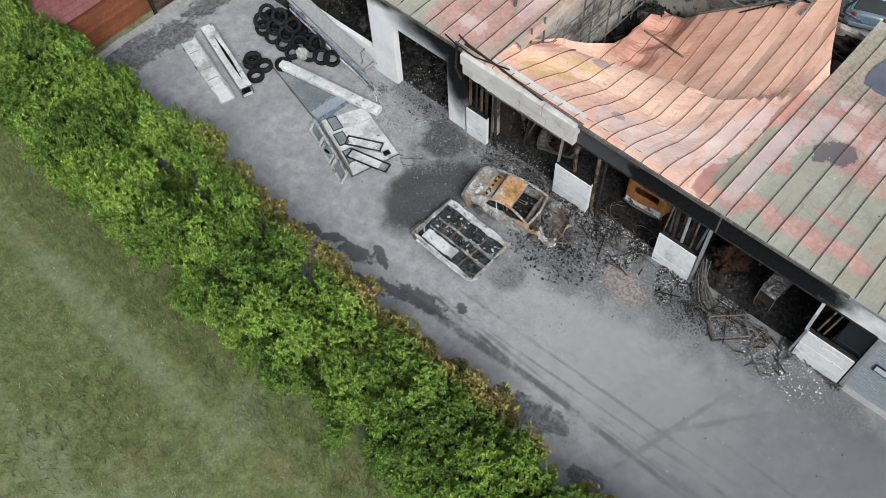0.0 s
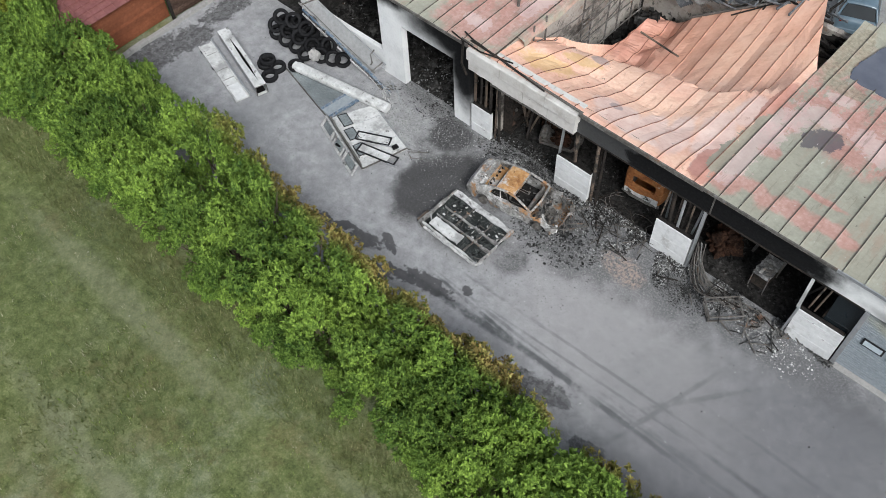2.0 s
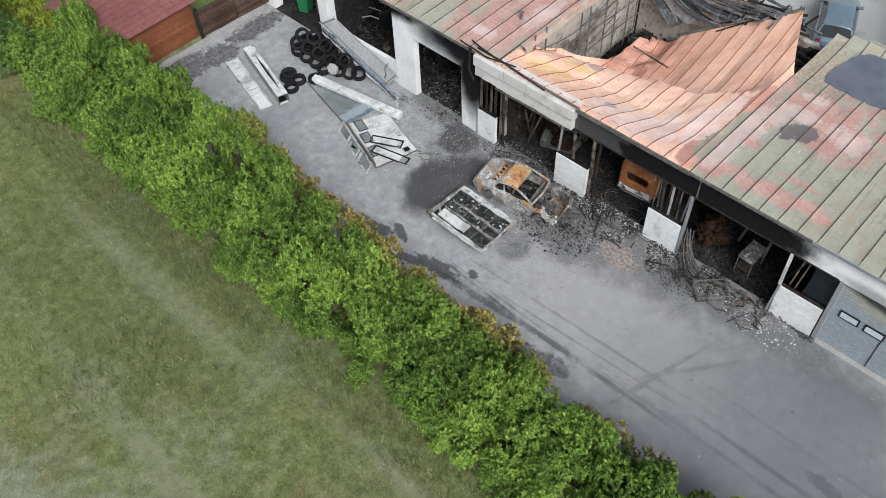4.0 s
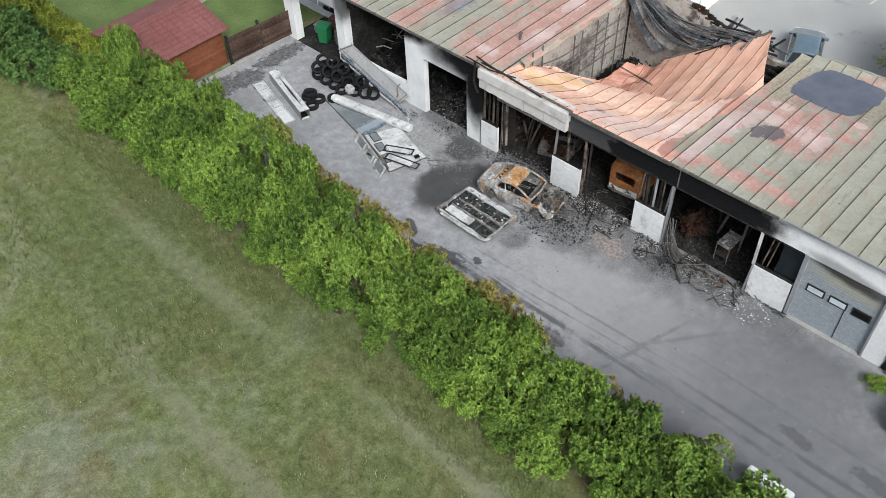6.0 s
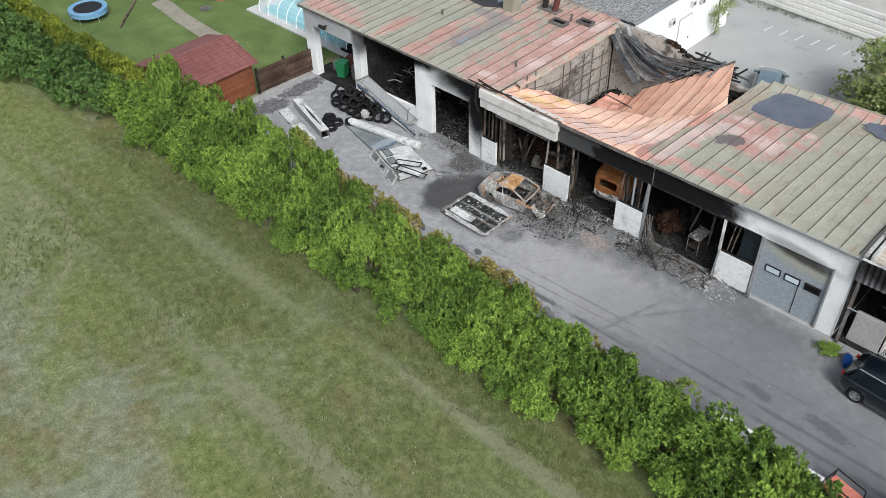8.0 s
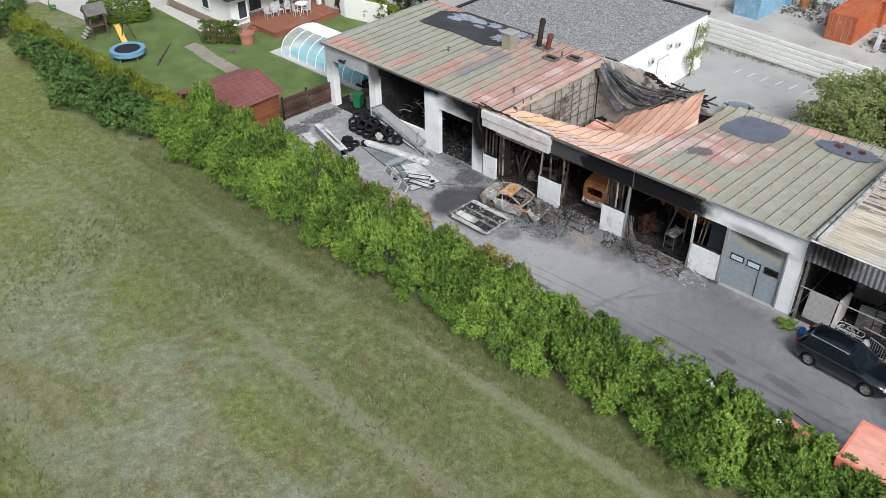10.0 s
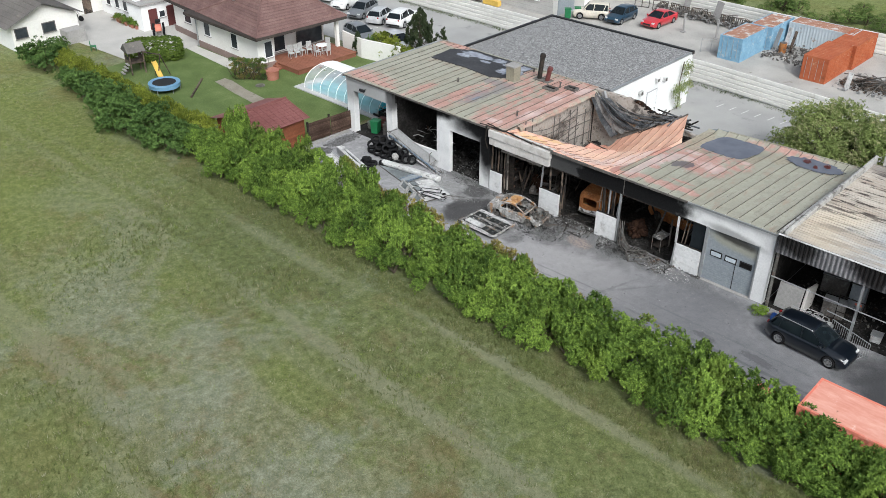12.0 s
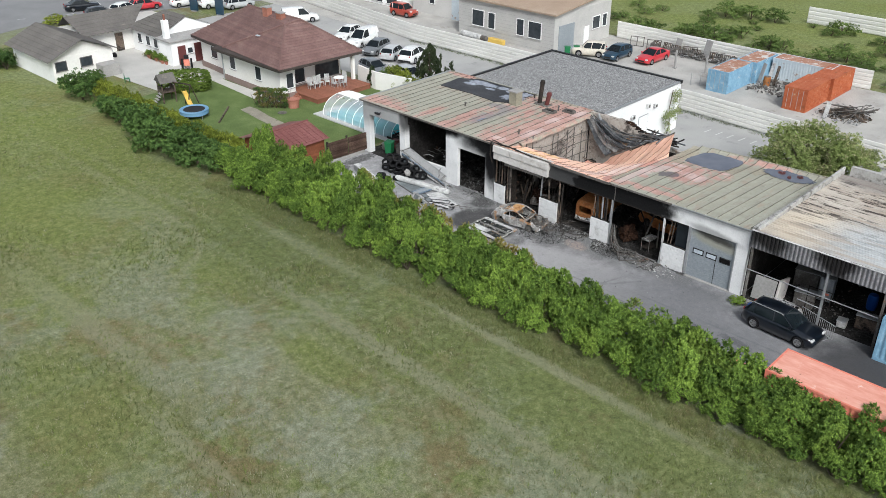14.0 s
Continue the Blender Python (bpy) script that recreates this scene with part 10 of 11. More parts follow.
rubble("ash_debris", "grey plaster rubble inside the doorway", 1000, lambda r: (-15.5 + 2.6 * r.random(), 0.1 + 3.0 * r.random(), 0.12 * r.random() ** 2), 0.018, M_ASH, 52)
rubble("ash_debris", "pale plaster crumbs on the asphalt before the door", 9000, spot(-14.2, -1.5, 3.1, 1.7, 0.03), 0.0105, M_ASH, 7)
rubble("burnt_debris", "dark crumbs on the asphalt before the door", 900, spot(-13.9, -0.2, 1.9, 0.8, 0.05), 0.014, M_RUBBLE, 17)
rubble("ash_debris", "small pale crumbs scattered over the asphalt", 3200, lambda r: (-25.5 + 34 * r.random(), -7.5 + 7 * r.random(), 0.006), 0.011, M_ASH, 8)
rubble("burnt_debris", "small dark crumbs scattered over the asphalt", 350, lambda r: (-14 + 21 * r.random(), -4.5 + 4.3 * r.random(), 0.006), 0.011, M_RUBBLE, 9)
rubble("burnt_debris", "burnt fragments before the coupe's bay", 4200, spot(-9.0, 0.0, 2.6, 1.0, 0.12), 0.018, M_CRUMB, 41)
rubble("ash_debris", "pale crumbs before the coupe's bay", 900, spot(-9.6, -0.3, 2.4, 1.0, 0.08), 0.02, M_ASH, 42)
rubble("burnt_debris", "burnt rubble before the fourth bay", 3600, spot(-1.5, -0.8, 1.4, 0.8, 0.1), 0.012, M_CRUMB, 10)
rubble("ash_debris", "white ash flakes strewn along the workshop front", 3200, front(-6.6, -0.6, 1.7, 0.12), 0.017, M_ASHFLAKE, 71)
rubble("ash_debris", "pale plaster bits before the end panel", 500, spot(1.9, -0.7, 1.6, 0.7, 0.03), 0.018, M_ASHFLAKE, 72)
rubble("ash_debris", "pale junk in the storage canopy", 700, lambda r: (7.8 + 10 * r.random(), 0.3 + 4 * r.random(), 0.03 + 0.4 * r.random() ** 2), 0.026, M_CRUMB, 12)
rubble("burnt_debris", "junk in the storage canopy", 900, lambda r: (8 + 14 * r.random(), 1.2 + 8 * r.random(), 0.4 * r.random() ** 2), 0.045, M_BURNT, 11)

# bent pipes and wires swept out of the bays
pw = thing("pipe_tangle", "tangle of bent burnt pipes and wires before the bay", "pipes")
for i in range(30):
    w = rr.uniform(-1, 1)
    if i < 18:
        # long runs: down from the post's foot, then bowed out along the sill
        x0, reach, out = -1.85 + 0.12 * w, rr.uniform(1.6, 3.4), rr.uniform(0.15, 0.75)
        z0 = rr.uniform(0.5, 1.7)
        pts = [Vector((x0 + reach * t ** 1.4, 0.15 + 0.08 * w - out * math.sin(min(1.0, 1.35 * t) * 2.4) + 0.05 * math.sin(8 * t + i), max(0.03, z0 * (1 - 1.6 * t) ** 2 if t < 0.62 else 0.04 + 0.05 * abs(math.sin(5 * t + i))))) for t in np.linspace(0, 1, 9)]
    else:
        c, r0, a0 = Vector((rr.uniform(-1.0, 1.5), rr.uniform(-0.55, 0.1), 0.06)), rr.uniform(0.2, 0.6), rr.uniform(0, 6)
        pts = [c + Vector((r0 * math.cos(a0 + 2.4 * t), 0.5 * r0 * math.sin(a0 + 2.4 * t), 0.1 * abs(math.sin(6 * t + i)))) for t in np.linspace(0, 1, 6)]
    part("pipe", bent(bm_new(), pts, rr.choice((0.009, 0.013, 0.018, 0.026)), 5), rr.choice((M_BURNT, M_BURNT, M_CHAR, M_BURNT, M_TRAY)), pw)
pw2 = thing("pipe_tangle", "bent burnt wires on the workshop floor", "pipes")
for i in range(34):
    cx, cy, r0 = rr.uniform(-6.2, -3.4), rr.uniform(-0.5, 0.9), rr.uniform(0.4, 1.3)
    pts = [Vector((cx + r0 * math.cos(a), cy + 0.6 * r0 * math.sin(a), 0.05 + 0.12 * abs(math.sin(a * 2 + i)))) for a in np.linspace(rr.uniform(0, 3), rr.uniform(3.5, 6), 8)]
    part("wire", bent(bm_new(), pts, rr.choice((0.008, 0.011, 0.015)), 5), rr.choice((M_BURNT, M_CHAR, M_CHAR)), pw2)
pw3 = thing("splinter_scatter", "loose scorched laths and bars among the rubble", "debris")
for i in range(60):
    g_ = rr.random()
    x, y = -7.4 + 9.6 * rr.random(), 0.1 - 1.4 * g_ ** 1.5
    L = rr.uniform(0.12, 0.55)
    part("lath", box(bm_new(), -L, L, -0.02, 0.02, -0.008, 0.012, pose(x, y, 0.05 + 0.12 * rr.random(), rr.uniform(-20, 20), rr.uniform(-14, 14), rr.uniform(0, 180))), rr.choice((M_BURNT, M_CRUMB, M_CHAR, M_BURNT)), pw3)
chair_f = thing("chair_remains", "burnt steel chair frame in the rubble", "frame", pose(-0.13, -0.68, 0.02, 0, 0, 44) @ Matrix.Diagonal((1.05, 0.95, 0.55, 1)))
for z in (0.05, 0.5):
    for a, b in (((-0.55, -0.4), (0.55, -0.4)), ((0.55, -0.4), (0.55, 0.4)), ((0.55, 0.4), (-0.55, 0.4)), ((-0.55, 0.4), (-0.55, -0.4))):
        part("bar", tube(bm_new(), (*a, z), (*b, z), 0.03, n=6), M_BURNT, chair_f)
for sx in (-0.55, 0.55):
    for sy in (-0.4, 0.4):
        part("leg", tube(bm_new(), (sx, sy, 0), (sx, sy, 0.5), 0.03, n=6), M_BURNT, chair_f)
# workbench in the fourth bay
wbn = thing("work_trolley", "burnt steel tool trolley in the open bay", "trolley", pose(0.24, 1.22, 0.0, 0, 0, 88))
part("top", crumpled(-0.5, 0.5, -0.3, 0.3, 0.86, 0.9, 3, 0.05), M_TRAY, wbn)
part("shelf", box(bm_new(), -0.48, 0.48, -0.28, 0.28, 0.3, 0.34), M_CHAR, wbn)
for sx in (-0.46, 0.46):
    for sy in (-0.28, 0.28):
        part("leg", tube(bm_new(), (sx, sy, 0), (sx, sy, 1.0), 0.02, n=6), M_BURNT, wbn)
for i in range(7):
    s = 0.07 + 0.05 * rr.random()
    solid("tool_scrap", bevelled(box(bm_new(), -s, s, -s * 0.5, s * 0.5, 0, s * 0.5), 0.01), rr.choice((M_BURNT, M_COUPE)), "ashen scrap of tool on the trolley", "tool", "tool scraps", m=pose(0.24 + rr.uniform(-0.2, 0.2), 1.22 + rr.uniform(-0.35, 0.35), 0.92, 0, 0, rr.uniform(0, 90)))
# brown burnt mass (rolled upholstery) in the bays
for x, y, s in ((-1.5, 1.5, 0.6), (-9.6, 2.2, 0.55), (-8.8, 1.6, 0.4)):
    bm = bm_new()
    bmesh.ops.create_icosphere(bm, subdivisions=4, radius=s)
    for v in bm.verts:
        v.co *= 0.85 + 0.5 * noise.noise(v.co * 2.8 + Vector((x, y, 0))) + 0.38 * noise.noise(v.co * 6.5) + 0.2 * noise.noise(v.co * 15)
    solid("wreckage", bm, M_BROWNCHAR, "rust-brown heap of burnt wreckage", "heap", m=pose(x, y, s * 0.75))
for i in range(16):
    timber(rr.uniform(-10.8, -6.5), rr.uniform(0.8, 4), 0.02, rr.uniform(0.8, 2.3), rr.uniform(-0.8, 0.8), rr.uniform(-0.5, 0.9), 0.045, rr.choice((M_CHAR, M_OLDWOOD, M_CHAR)), "charred fallen timber leaning in the bay")
for i in range(10):
    timber(rr.uniform(-1.5, 1.8), rr.uniform(1.0, 5), 0.02, rr.uniform(0.8, 2.6), rr.uniform(-0.8, 0.8), rr.uniform(-0.5, 0.9), 0.045, rr.choice((M_CHAR, M_CHAR, M_BURNT)), "charred fallen timber leaning in the bay")

# green wheeled bin in the open bay
gb = thing("wheelie_bin", "green plastic wheeled bin standing in the open bay", "bin", pose(-24.0, 0.9, 0.01, 0, 0, 20))
bm = prism(bm_new(), [(-0.24, 0.1), (0.24, 0.1), (0.32, 1.0), (-0.32, 1.0)], "y", -0.3, 0.3)
part("body", bevelled(bm, 0.02), M_GREEN, gb)
part("lid", bevelled(box(bm_new(), -0.35, 0.35, -0.34, 0.36, 1.0, 1.08), 0.02), M_GREEN, gb)
for s in (-0.26, 0.26):
    part("wheel", tube(bm_new(), (s - 0.03, 0.3, 0.1), (s + 0.03, 0.3, 0.1), 0.1, n=12), M_RUBBER, gb)
for x, y, h, mt in ((-23.2, 1.4, 0.9, M_BURNT), (-24.6, 2.2, 0.7, M_DOORRED), (-22.7, 1.8, 0.8, M_BURNT), (-24.9, 1.4, 0.6, M_BURNT)):
    c = thing("scrap_crate", "scorched crate of scrap in the open bay", "crate", pose(x, y, 0.01, 0, 0, 15))
    part("body", bevelled(box(bm_new(), -0.3, 0.3, -0.25, 0.25, 0, h), 0.03), mt, c)
    for z in (0.25, 0.5):
        part("band", box(bm_new(), -0.32, 0.32, -0.27, 0.27, z, z + 0.05), M_BURNT, c)

for x, y, lab, n, seed in ((-19.9, 3.2, "heap of pale laths and scrap in the gutted bay", 34, 4), (-25.2, 3.9, "tangle of pale scrap strips behind the board fence", 26, 6)):
    hp = thing("scrap_tangle", lab, "scrap", pose(x, y, 0.01))
    r = random.Random(seed)
    for i in range(n):
        a = Vector((r.uniform(-1.3, 1.3), r.uniform(-0.8, 0.8), r.uniform(0.03, 0.5)))
        b = a + Vector((r.uniform(-0.9, 0.9), r.uniform(-0.6, 0.6), r.uniform(-0.1, 0.4)))
        part("strip", bent(bm_new(), [a, a.lerp(b, 0.5) + Vector((0, 0, r.uniform(0, 0.15))), b], r.uniform(0.015, 0.04), 5), r.choice((M_ASHRIM, M_BURNT, M_CHAR, M_ASHCAR)), hp)
    part("heap_base", crumpled(-1.4, 1.4, -0.9, 0.9, 0.0, 0.22, seed, 0.12), M_RUBBLE, hp)
hose = thing("fallen_duct", "pale bent duct hanging across the open bay", "duct")
part("duct", bent(bm_new(), [(-25.1, 4.6, 1.5), (-24.5, 4.7, 1.15), (-23.7, 4.8, 1.1), (-22.9, 4.9, 1.4), (-22.4, 5.0, 1.9)], 0.11, 9), M_ASHCAR, hose)
for x, z in ((-25.1, 1.5), (-22.4, 1.9)):
    part("stand", tube(bm_new(), (x, 4.75, 0), (x, 4.75, z), 0.05, n=8), M_CHAR, hose)
wl = thing("wall_lamp", "black lamp on the concrete beam over the open bay", "lamp", pose(-23.9, 0.0, 3.75))
part("arm", tube(bm_new(), (0, 0, 0), (0, -0.3, 0.05), 0.04), M_BLACK, wl)
part("head", bevelled(box(bm_new(), -0.25, 0.3, -0.48, -0.3, -0.04, 0.14), 0.04), M_BLACK, wl)

# things under and before the canopy
bg = thing("crowd_barrier", "galvanised steel crowd barrier before the canopy", "barrier", pose(12.1, -0.75, 0, 0, 0, -20))
for z in (0.25, 1.08):
    part("rail", tube(bm_new(), (-1.15, 0, z), (1.15, 0, z), 0.022, n=8), M_STEEL, bg)
for i in range(20):
    x = -1.15 + 2.3 * i / 19
    part("bar", tube(bm_new(), (x, 0, 0.25), (x, 0, 1.08), 0.012, n=6), M_STEEL, bg)
for x in (-0.8, 0.8):
    part("foot", tube(bm_new(), (x, -0.3, 0.02), (x, 0.3, 0.02), 0.02), M_STEEL, bg)
    part("leg", tube(bm_new(), (x, 0, 0.02), (x, 0, 0.25), 0.02), M_STEEL, bg)
for x, y, h, mt in ((13.4, 3.9, 0.9, M_BARREL), (8.3, -0.75, 0.3, M_BARREL)):
    sc = 1.0 if h > 0.5 else 0.62
    d = thing("plastic_barrel", "blue plastic barrel by the storage canopy", "barrel", pose(x, y, 0.02, 0 if h > 0.5 else 90, 0, 20) @ Matrix.Diagonal((sc, sc, sc, 1)))
    bm = bm_new()
    for a, b, r1, r2 in ((0, 0.15, 0.26, 0.3), (0.15, 0.75, 0.3, 0.3), (0.75, 0.9, 0.3, 0.26)):
        tube(bm, (0, 0 if h > 0.5 else 0.28, a), (0, 0 if h > 0.5 else 0.28, b), r1, r2, 16)
    part("drum", bm, mt, d)
    part("lid", tube(bm_new(), (0, 0 if h > 0.5 else 0.28, 0.9), (0, 0 if h > 0.5 else 0.28, 0.93), 0.24, n=16), mt, d)
bl = thing("plaster_panel", "pale plasterboard panels leaning under the canopy", "panel", pose(8.45, 0.3, 0.0, -12, 0, 0))
part("board", bevelled(box(bm_new(), -0.7, 0.6, 0, 0.12, 0.02, 1.45), 0.02), M_CONCRETE, bl)
part("board", bevelled(box(bm_new(), 0.65, 0.8, 0.1, 1.4, 0.02, 1.55), 0.02), M_PARAPET, bl)
for x, y, w, d_, h, mt, lab in ((10.4, 1.6, 1.1, 0.6, 0.9, M_BURNT, "scorched workbench"), (11.0, 3.2, 0.8, 0.8, 1.5, M_DOORGREY, "grey sheet-metal cabinet"), (14.0, 1.6, 1.2, 0.6, 0.8, M_OLDWOOD, "brown wooden bench"), (9.6, 3.8, 1.4, 0.7, 1.1, M_BURNT, "scorched machine housing"), (12.9, 0.9, 0.5, 0.5, 0.4, M_PANEL, "white enamel tub")):
    c = thing("storage_unit", lab + " under the canopy", "cabinet", pose(x, y, 0.02, 0, 0, 8))
    part("body", bevelled(box(bm_new(), -w / 2, w / 2, -d_ / 2, d_ / 2, 0, h), 0.03), mt, c)
    part("top", bevelled(box(bm_new(), -w / 2 - 0.03, w / 2 + 0.03, -d_ / 2 - 0.03, d_ / 2 + 0.03, h, h + 0.04), 0.01), M_STEEL, c)
    part("front", box(bm_new(), -w / 2 + 0.05, w / 2 - 0.05, -d_ / 2 - 0.02, -d_ / 2, 0.08, h - 0.08), mt, c)
can = thing("canister", "white and green canister beside the canopy post", "canister", pose(10.9, -0.25, 0.0))
part("body", tube(bm_new(), (0, 0, 0), (0, 0, 0.55), 0.2, n=14), M_GREEN, can)
part("top", tube(bm_new(), (0, 0, 0.55), (0, 0, 0.75), 0.19, 0.1, 14), M_PANEL, can)
hc = thing("hose_coil", "pale coiled hose and junk on the canopy floor", "hose", pose(9.9, 0.55, 0.02))
for i in range(7):
    r0 = 0.22 + 0.05 * i
    part("coil", bent(bm_new(), [(0.25 * math.sin(i * 2) + r0 * math.cos(a), 0.2 * math.cos(i * 3) + 0.6 * r0 * math.sin(a), 0.05 + 0.03 * i + 0.03 * math.sin(3 * a)) for a in np.linspace(i, i + 5.2, 12)], 0.028, 6), M_ASHRIM if i % 2 else M_PANEL, hc)
wrk = thing("burnt_rack", "black pipe rack under the canopy roof", "rack", pose(10.6, 1.3, 0.02))
for x in (0.0, 1.3):
    part("upright", tube(bm_new(), (x, 0, 0), (x, 0.05, 1.5), 0.03, n=6), M_CHAR, wrk)
for z in (0.5, 1.0, 1.48):
    part("shelf_bar", tube(bm_new(), (0, 0.02, z), (1.3, 0.02, z + 0.03), 0.025, n=6), M_CHAR, wrk)
part("sign_plate", box(bm_new(), 0.8, 1.15, -0.04, -0.025, 1.3, 1.42), M_SALMON, wrk, "small red plate")
# white planks behind the hedge
for x0, x1, y in ((5.9, 7.5, -7.15), (7.7, 8.9, -7.2), (9.3, 10.3, -7.3)):
    wp = thing("white_barrier", "white plastic barrier block beside the hedge", "barrier", group="white barriers")
    part("block", bevelled(box(bm_new(), x0, x1, y - 0.25, y + 0.15, 0, 0.62), 0.08, 2), M_WHITE, wp)
    part("base", box(bm_new(), x0 + 0.05, x1 - 0.05, y - 0.33, y + 0.23, 0, 0.12), M_BLACK, wp)
rq = thing("red_cart", "red steel cart with a black tube frame", "cart", pose(10.9, -7.3, 0.02, 0, 0, -12))
part("tray", bevelled(box(bm_new(), -0.55, 0.55, -0.35, 0.35, 0.45, 0.65), 0.03), M_SALMON, rq)
for s in (-0.35, 0.35):
    part("rail", bent(bm_new(), [(-0.6, s, 0.5), (-0.55, s, 0.95), (0.55, s, 0.95), (0.6, s, 0.5)], 0.03), M_BLACK, rq)
part("rail", tube(bm_new(), (-0.55, -0.35, 0.95), (-0.55, 0.35, 0.95), 0.03), M_BLACK, rq)
wm = tyre_mesh(0.22, 0.14)
for sx in (-0.4, 0.4):
    for s in (-0.4, 0.4):
        shared("wheel", wm, rq, pose(sx, s, 0.22))

# ---- garden ----
tp = thing("trampoline", "round blue garden trampoline", "trampoline", pose(-43.3, -5.2, 0) @ Matrix.Diagonal((0.88, 0.88, 1, 1)))
part("mat", tube(bm_new(), (0, 0, 0.68), (0, 0, 0.7), 1.1, n=28), M_BLACK, tp)
bm = bm_new()
rings = [[bm.verts.new((r * math.cos(2 * math.pi * i / 28), r * math.sin(2 * math.pi * i / 28), z)) for i in range(28)] for r, z in ((1.1, 0.69), (1.12, 0.73), (1.48, 0.73), (1.5, 0.69))]
for a, b in zip(rings, rings[1:] + rings[:1]):
    for i in range(28):
        bm.faces.new((a[i], a[(i + 1) % 28], b[(i + 1) % 28], b[i]))
part("pad", bm, M_TRAMP, tp)
part("rim", tube(bm_new(), (0, 0, 0.38), (0, 0, 0.69), 1.46, n=28), M_TRAMP, tp, "blue skirt")
for i in range(6):
    a = i * math.pi / 3
    part("leg", tube(bm_new(), (1.4 * math.cos(a), 1.4 * math.sin(a), 0), (1.4 * math.cos(a), 1.4 * math.sin(a), 0.7), 0.03), M_STEEL, tp)
ph = thing("playhouse", "small weathered wooden play tower with steps", "playhouse", pose(-48.9, -4.6, 0, 0, 0, -10))
for sx in (-0.6, 0.6):
    for sy in (-0.6, 0.6):
        part("post", box(bm_new(), sx - 0.05, sx + 0.05, sy - 0.05, sy + 0.05, 0, 2.0), M_OLDWOOD, ph)
part("platform", box(bm_new(), -0.65, 0.65, -0.65, 0.65, 1.0, 1.06), M_OLDWOOD, ph)
part("roof", prism(bm_new(), [(-0.9, 2.0), (0.9, 2.0), (0.0, 2.7)], "y", -0.8, 0.8), M_ETERNIT, ph)
for s in (-0.62, 0.62):
    part("rail", box(bm_new(), -0.6, 0.6, s - 0.03, s + 0.03, 1.06, 1.55), M_OLDWOOD, ph)
for i in range(4):
    part("step", box(bm_new(), -0.4, 0.4, -1.3 + 0.17 * i, -1.1 + 0.17 * i, 0.22 * i + 0.15, 0.22 * i + 0.2), M_CONCRETE, ph)
part("swing_beam", tube(bm_new(), (0.6, 0.3, 2.0), (2.6, 1.4, 2.0), 0.06), M_OLDWOOD, ph)
part("swing_leg", tube(bm_new(), (2.6, 1.4, 2.0), (2.9, 0.8, 0), 0.05), M_OLDWOOD, ph)
part("swing_leg", tube(bm_new(), (2.6, 1.4, 2.0), (2.4, 2.1, 0), 0.05), M_OLDWOOD, ph)
sl = thing("garden_slide", "yellow plastic garden slide", "slide", pose(-47.0, -3.9, 0, 0, 0, -14) @ Matrix.Diagonal((0.85, 0.85, 0.9, 1)))
bm = bm_new()
pts = [(0.0, 1.35), (0.5, 1.2), (1.6, 0.5), (2.3, 0.28), (2.7, 0.26)]
for (xa, za), (xb, zb) in zip(pts, pts[1:]):
    plate(bm, (xa, -0.22, za), (xb, -0.22, zb), (xb, 0.22, zb), (xa, 0.22, za), 0.04)
    for s in (-0.24, 0.2):
        plate(bm, (xa, s, za), (xb, s, zb), (xb, s + 0.04, zb + 0.001), (xa, s + 0.04, za + 0.001), 0.16)
part("chute", bm, M_YELLOW, sl)
part("leg", tube(bm_new(), (0.1, 0, 0), (0.1, 0, 1.33), 0.04), M_OLDWOOD, sl)
part("foot", box(bm_new(), 2.4, 2.6, -0.2, 0.2, 0, 0.27), M_YELLOW, sl)
pth = setting("pavement_path", slab(bm_new(), [(-42.0, -0.2), (-41.9, -1.25), (-38.6, -1.65), (-35.0, -1.9), (-32.5, -1.7), (-32.6, -0.6), (-35.1, -0.7), (-38.4, -0.5), (-41.0, -0.1)], -0.1, 0.015), M_TANPATH, "sandy garden path across the lawn")
setting("pavement_house", slab(bm_new(), [(-51.2, 2.9), (-51.2, 1.9), (-41.0, 1.3), (-41.0, 2.9)], -0.1, 0.02), M_PAVING, "pale slab path along the house")
fb2 = thing("flower_tub", "terracotta red garden tub by the terrace", "tub", pose(-38.9, 2.6, 0))
part("tub", tube(bm_new(), (0, 0, 0), (0, 0, 0.75), 0.5, 0.58, 18), M_BRICK, fb2)
part("rim", tube(bm_new(), (0, 0, 0.75), (0, 0, 0.82), 0.62, n=18), M_BRICK, fb2)
mh = solid("manhole_cover", tube(bm_new(), (0, 0, -0.02), (0, 0, 0.025), 0.42, n=20), M_BURNT, "dark iron manhole cover in the lawn", "cover", m=pose(-38.4, 0.9, 0))
gw = solid("garden_wall", prism(bm_new(), [(-40.4, 12.1), (-40.4, 11.9), (-37.3, 11.45), (-33.2, 12.3), (-33.2, 12.5), (-37.3, 11.65)], "z", 0, 1.75), M_HOUSE, "pale rendered garden wall behind the terrace", "wall")
# parking lines
ln = thing("parking_lines", "worn white parking bay lines", "marking", kind="structure")
me = mesh_of("line", box(bm_new(), -0.035, 0.035, -0.48, 0.48, -0.002, 0.004), M_LINE)
for i in range(9):
    shared("line", me, ln, pose(-7.9 + i * 1.9 * 0.55, 23.7 + 0.05 * i, 0, 0, 0, -8))
for i in range(6):
    shared("line", me, ln, pose(-43.0 + 2.6 * i, 18.2, 0, 0, 0, -20))
for i in range(5):
    shared("line", me, ln, pose(-93 + 1.8 * i, -6 + 5.5 * i, 0.01, 0, 0, -20))
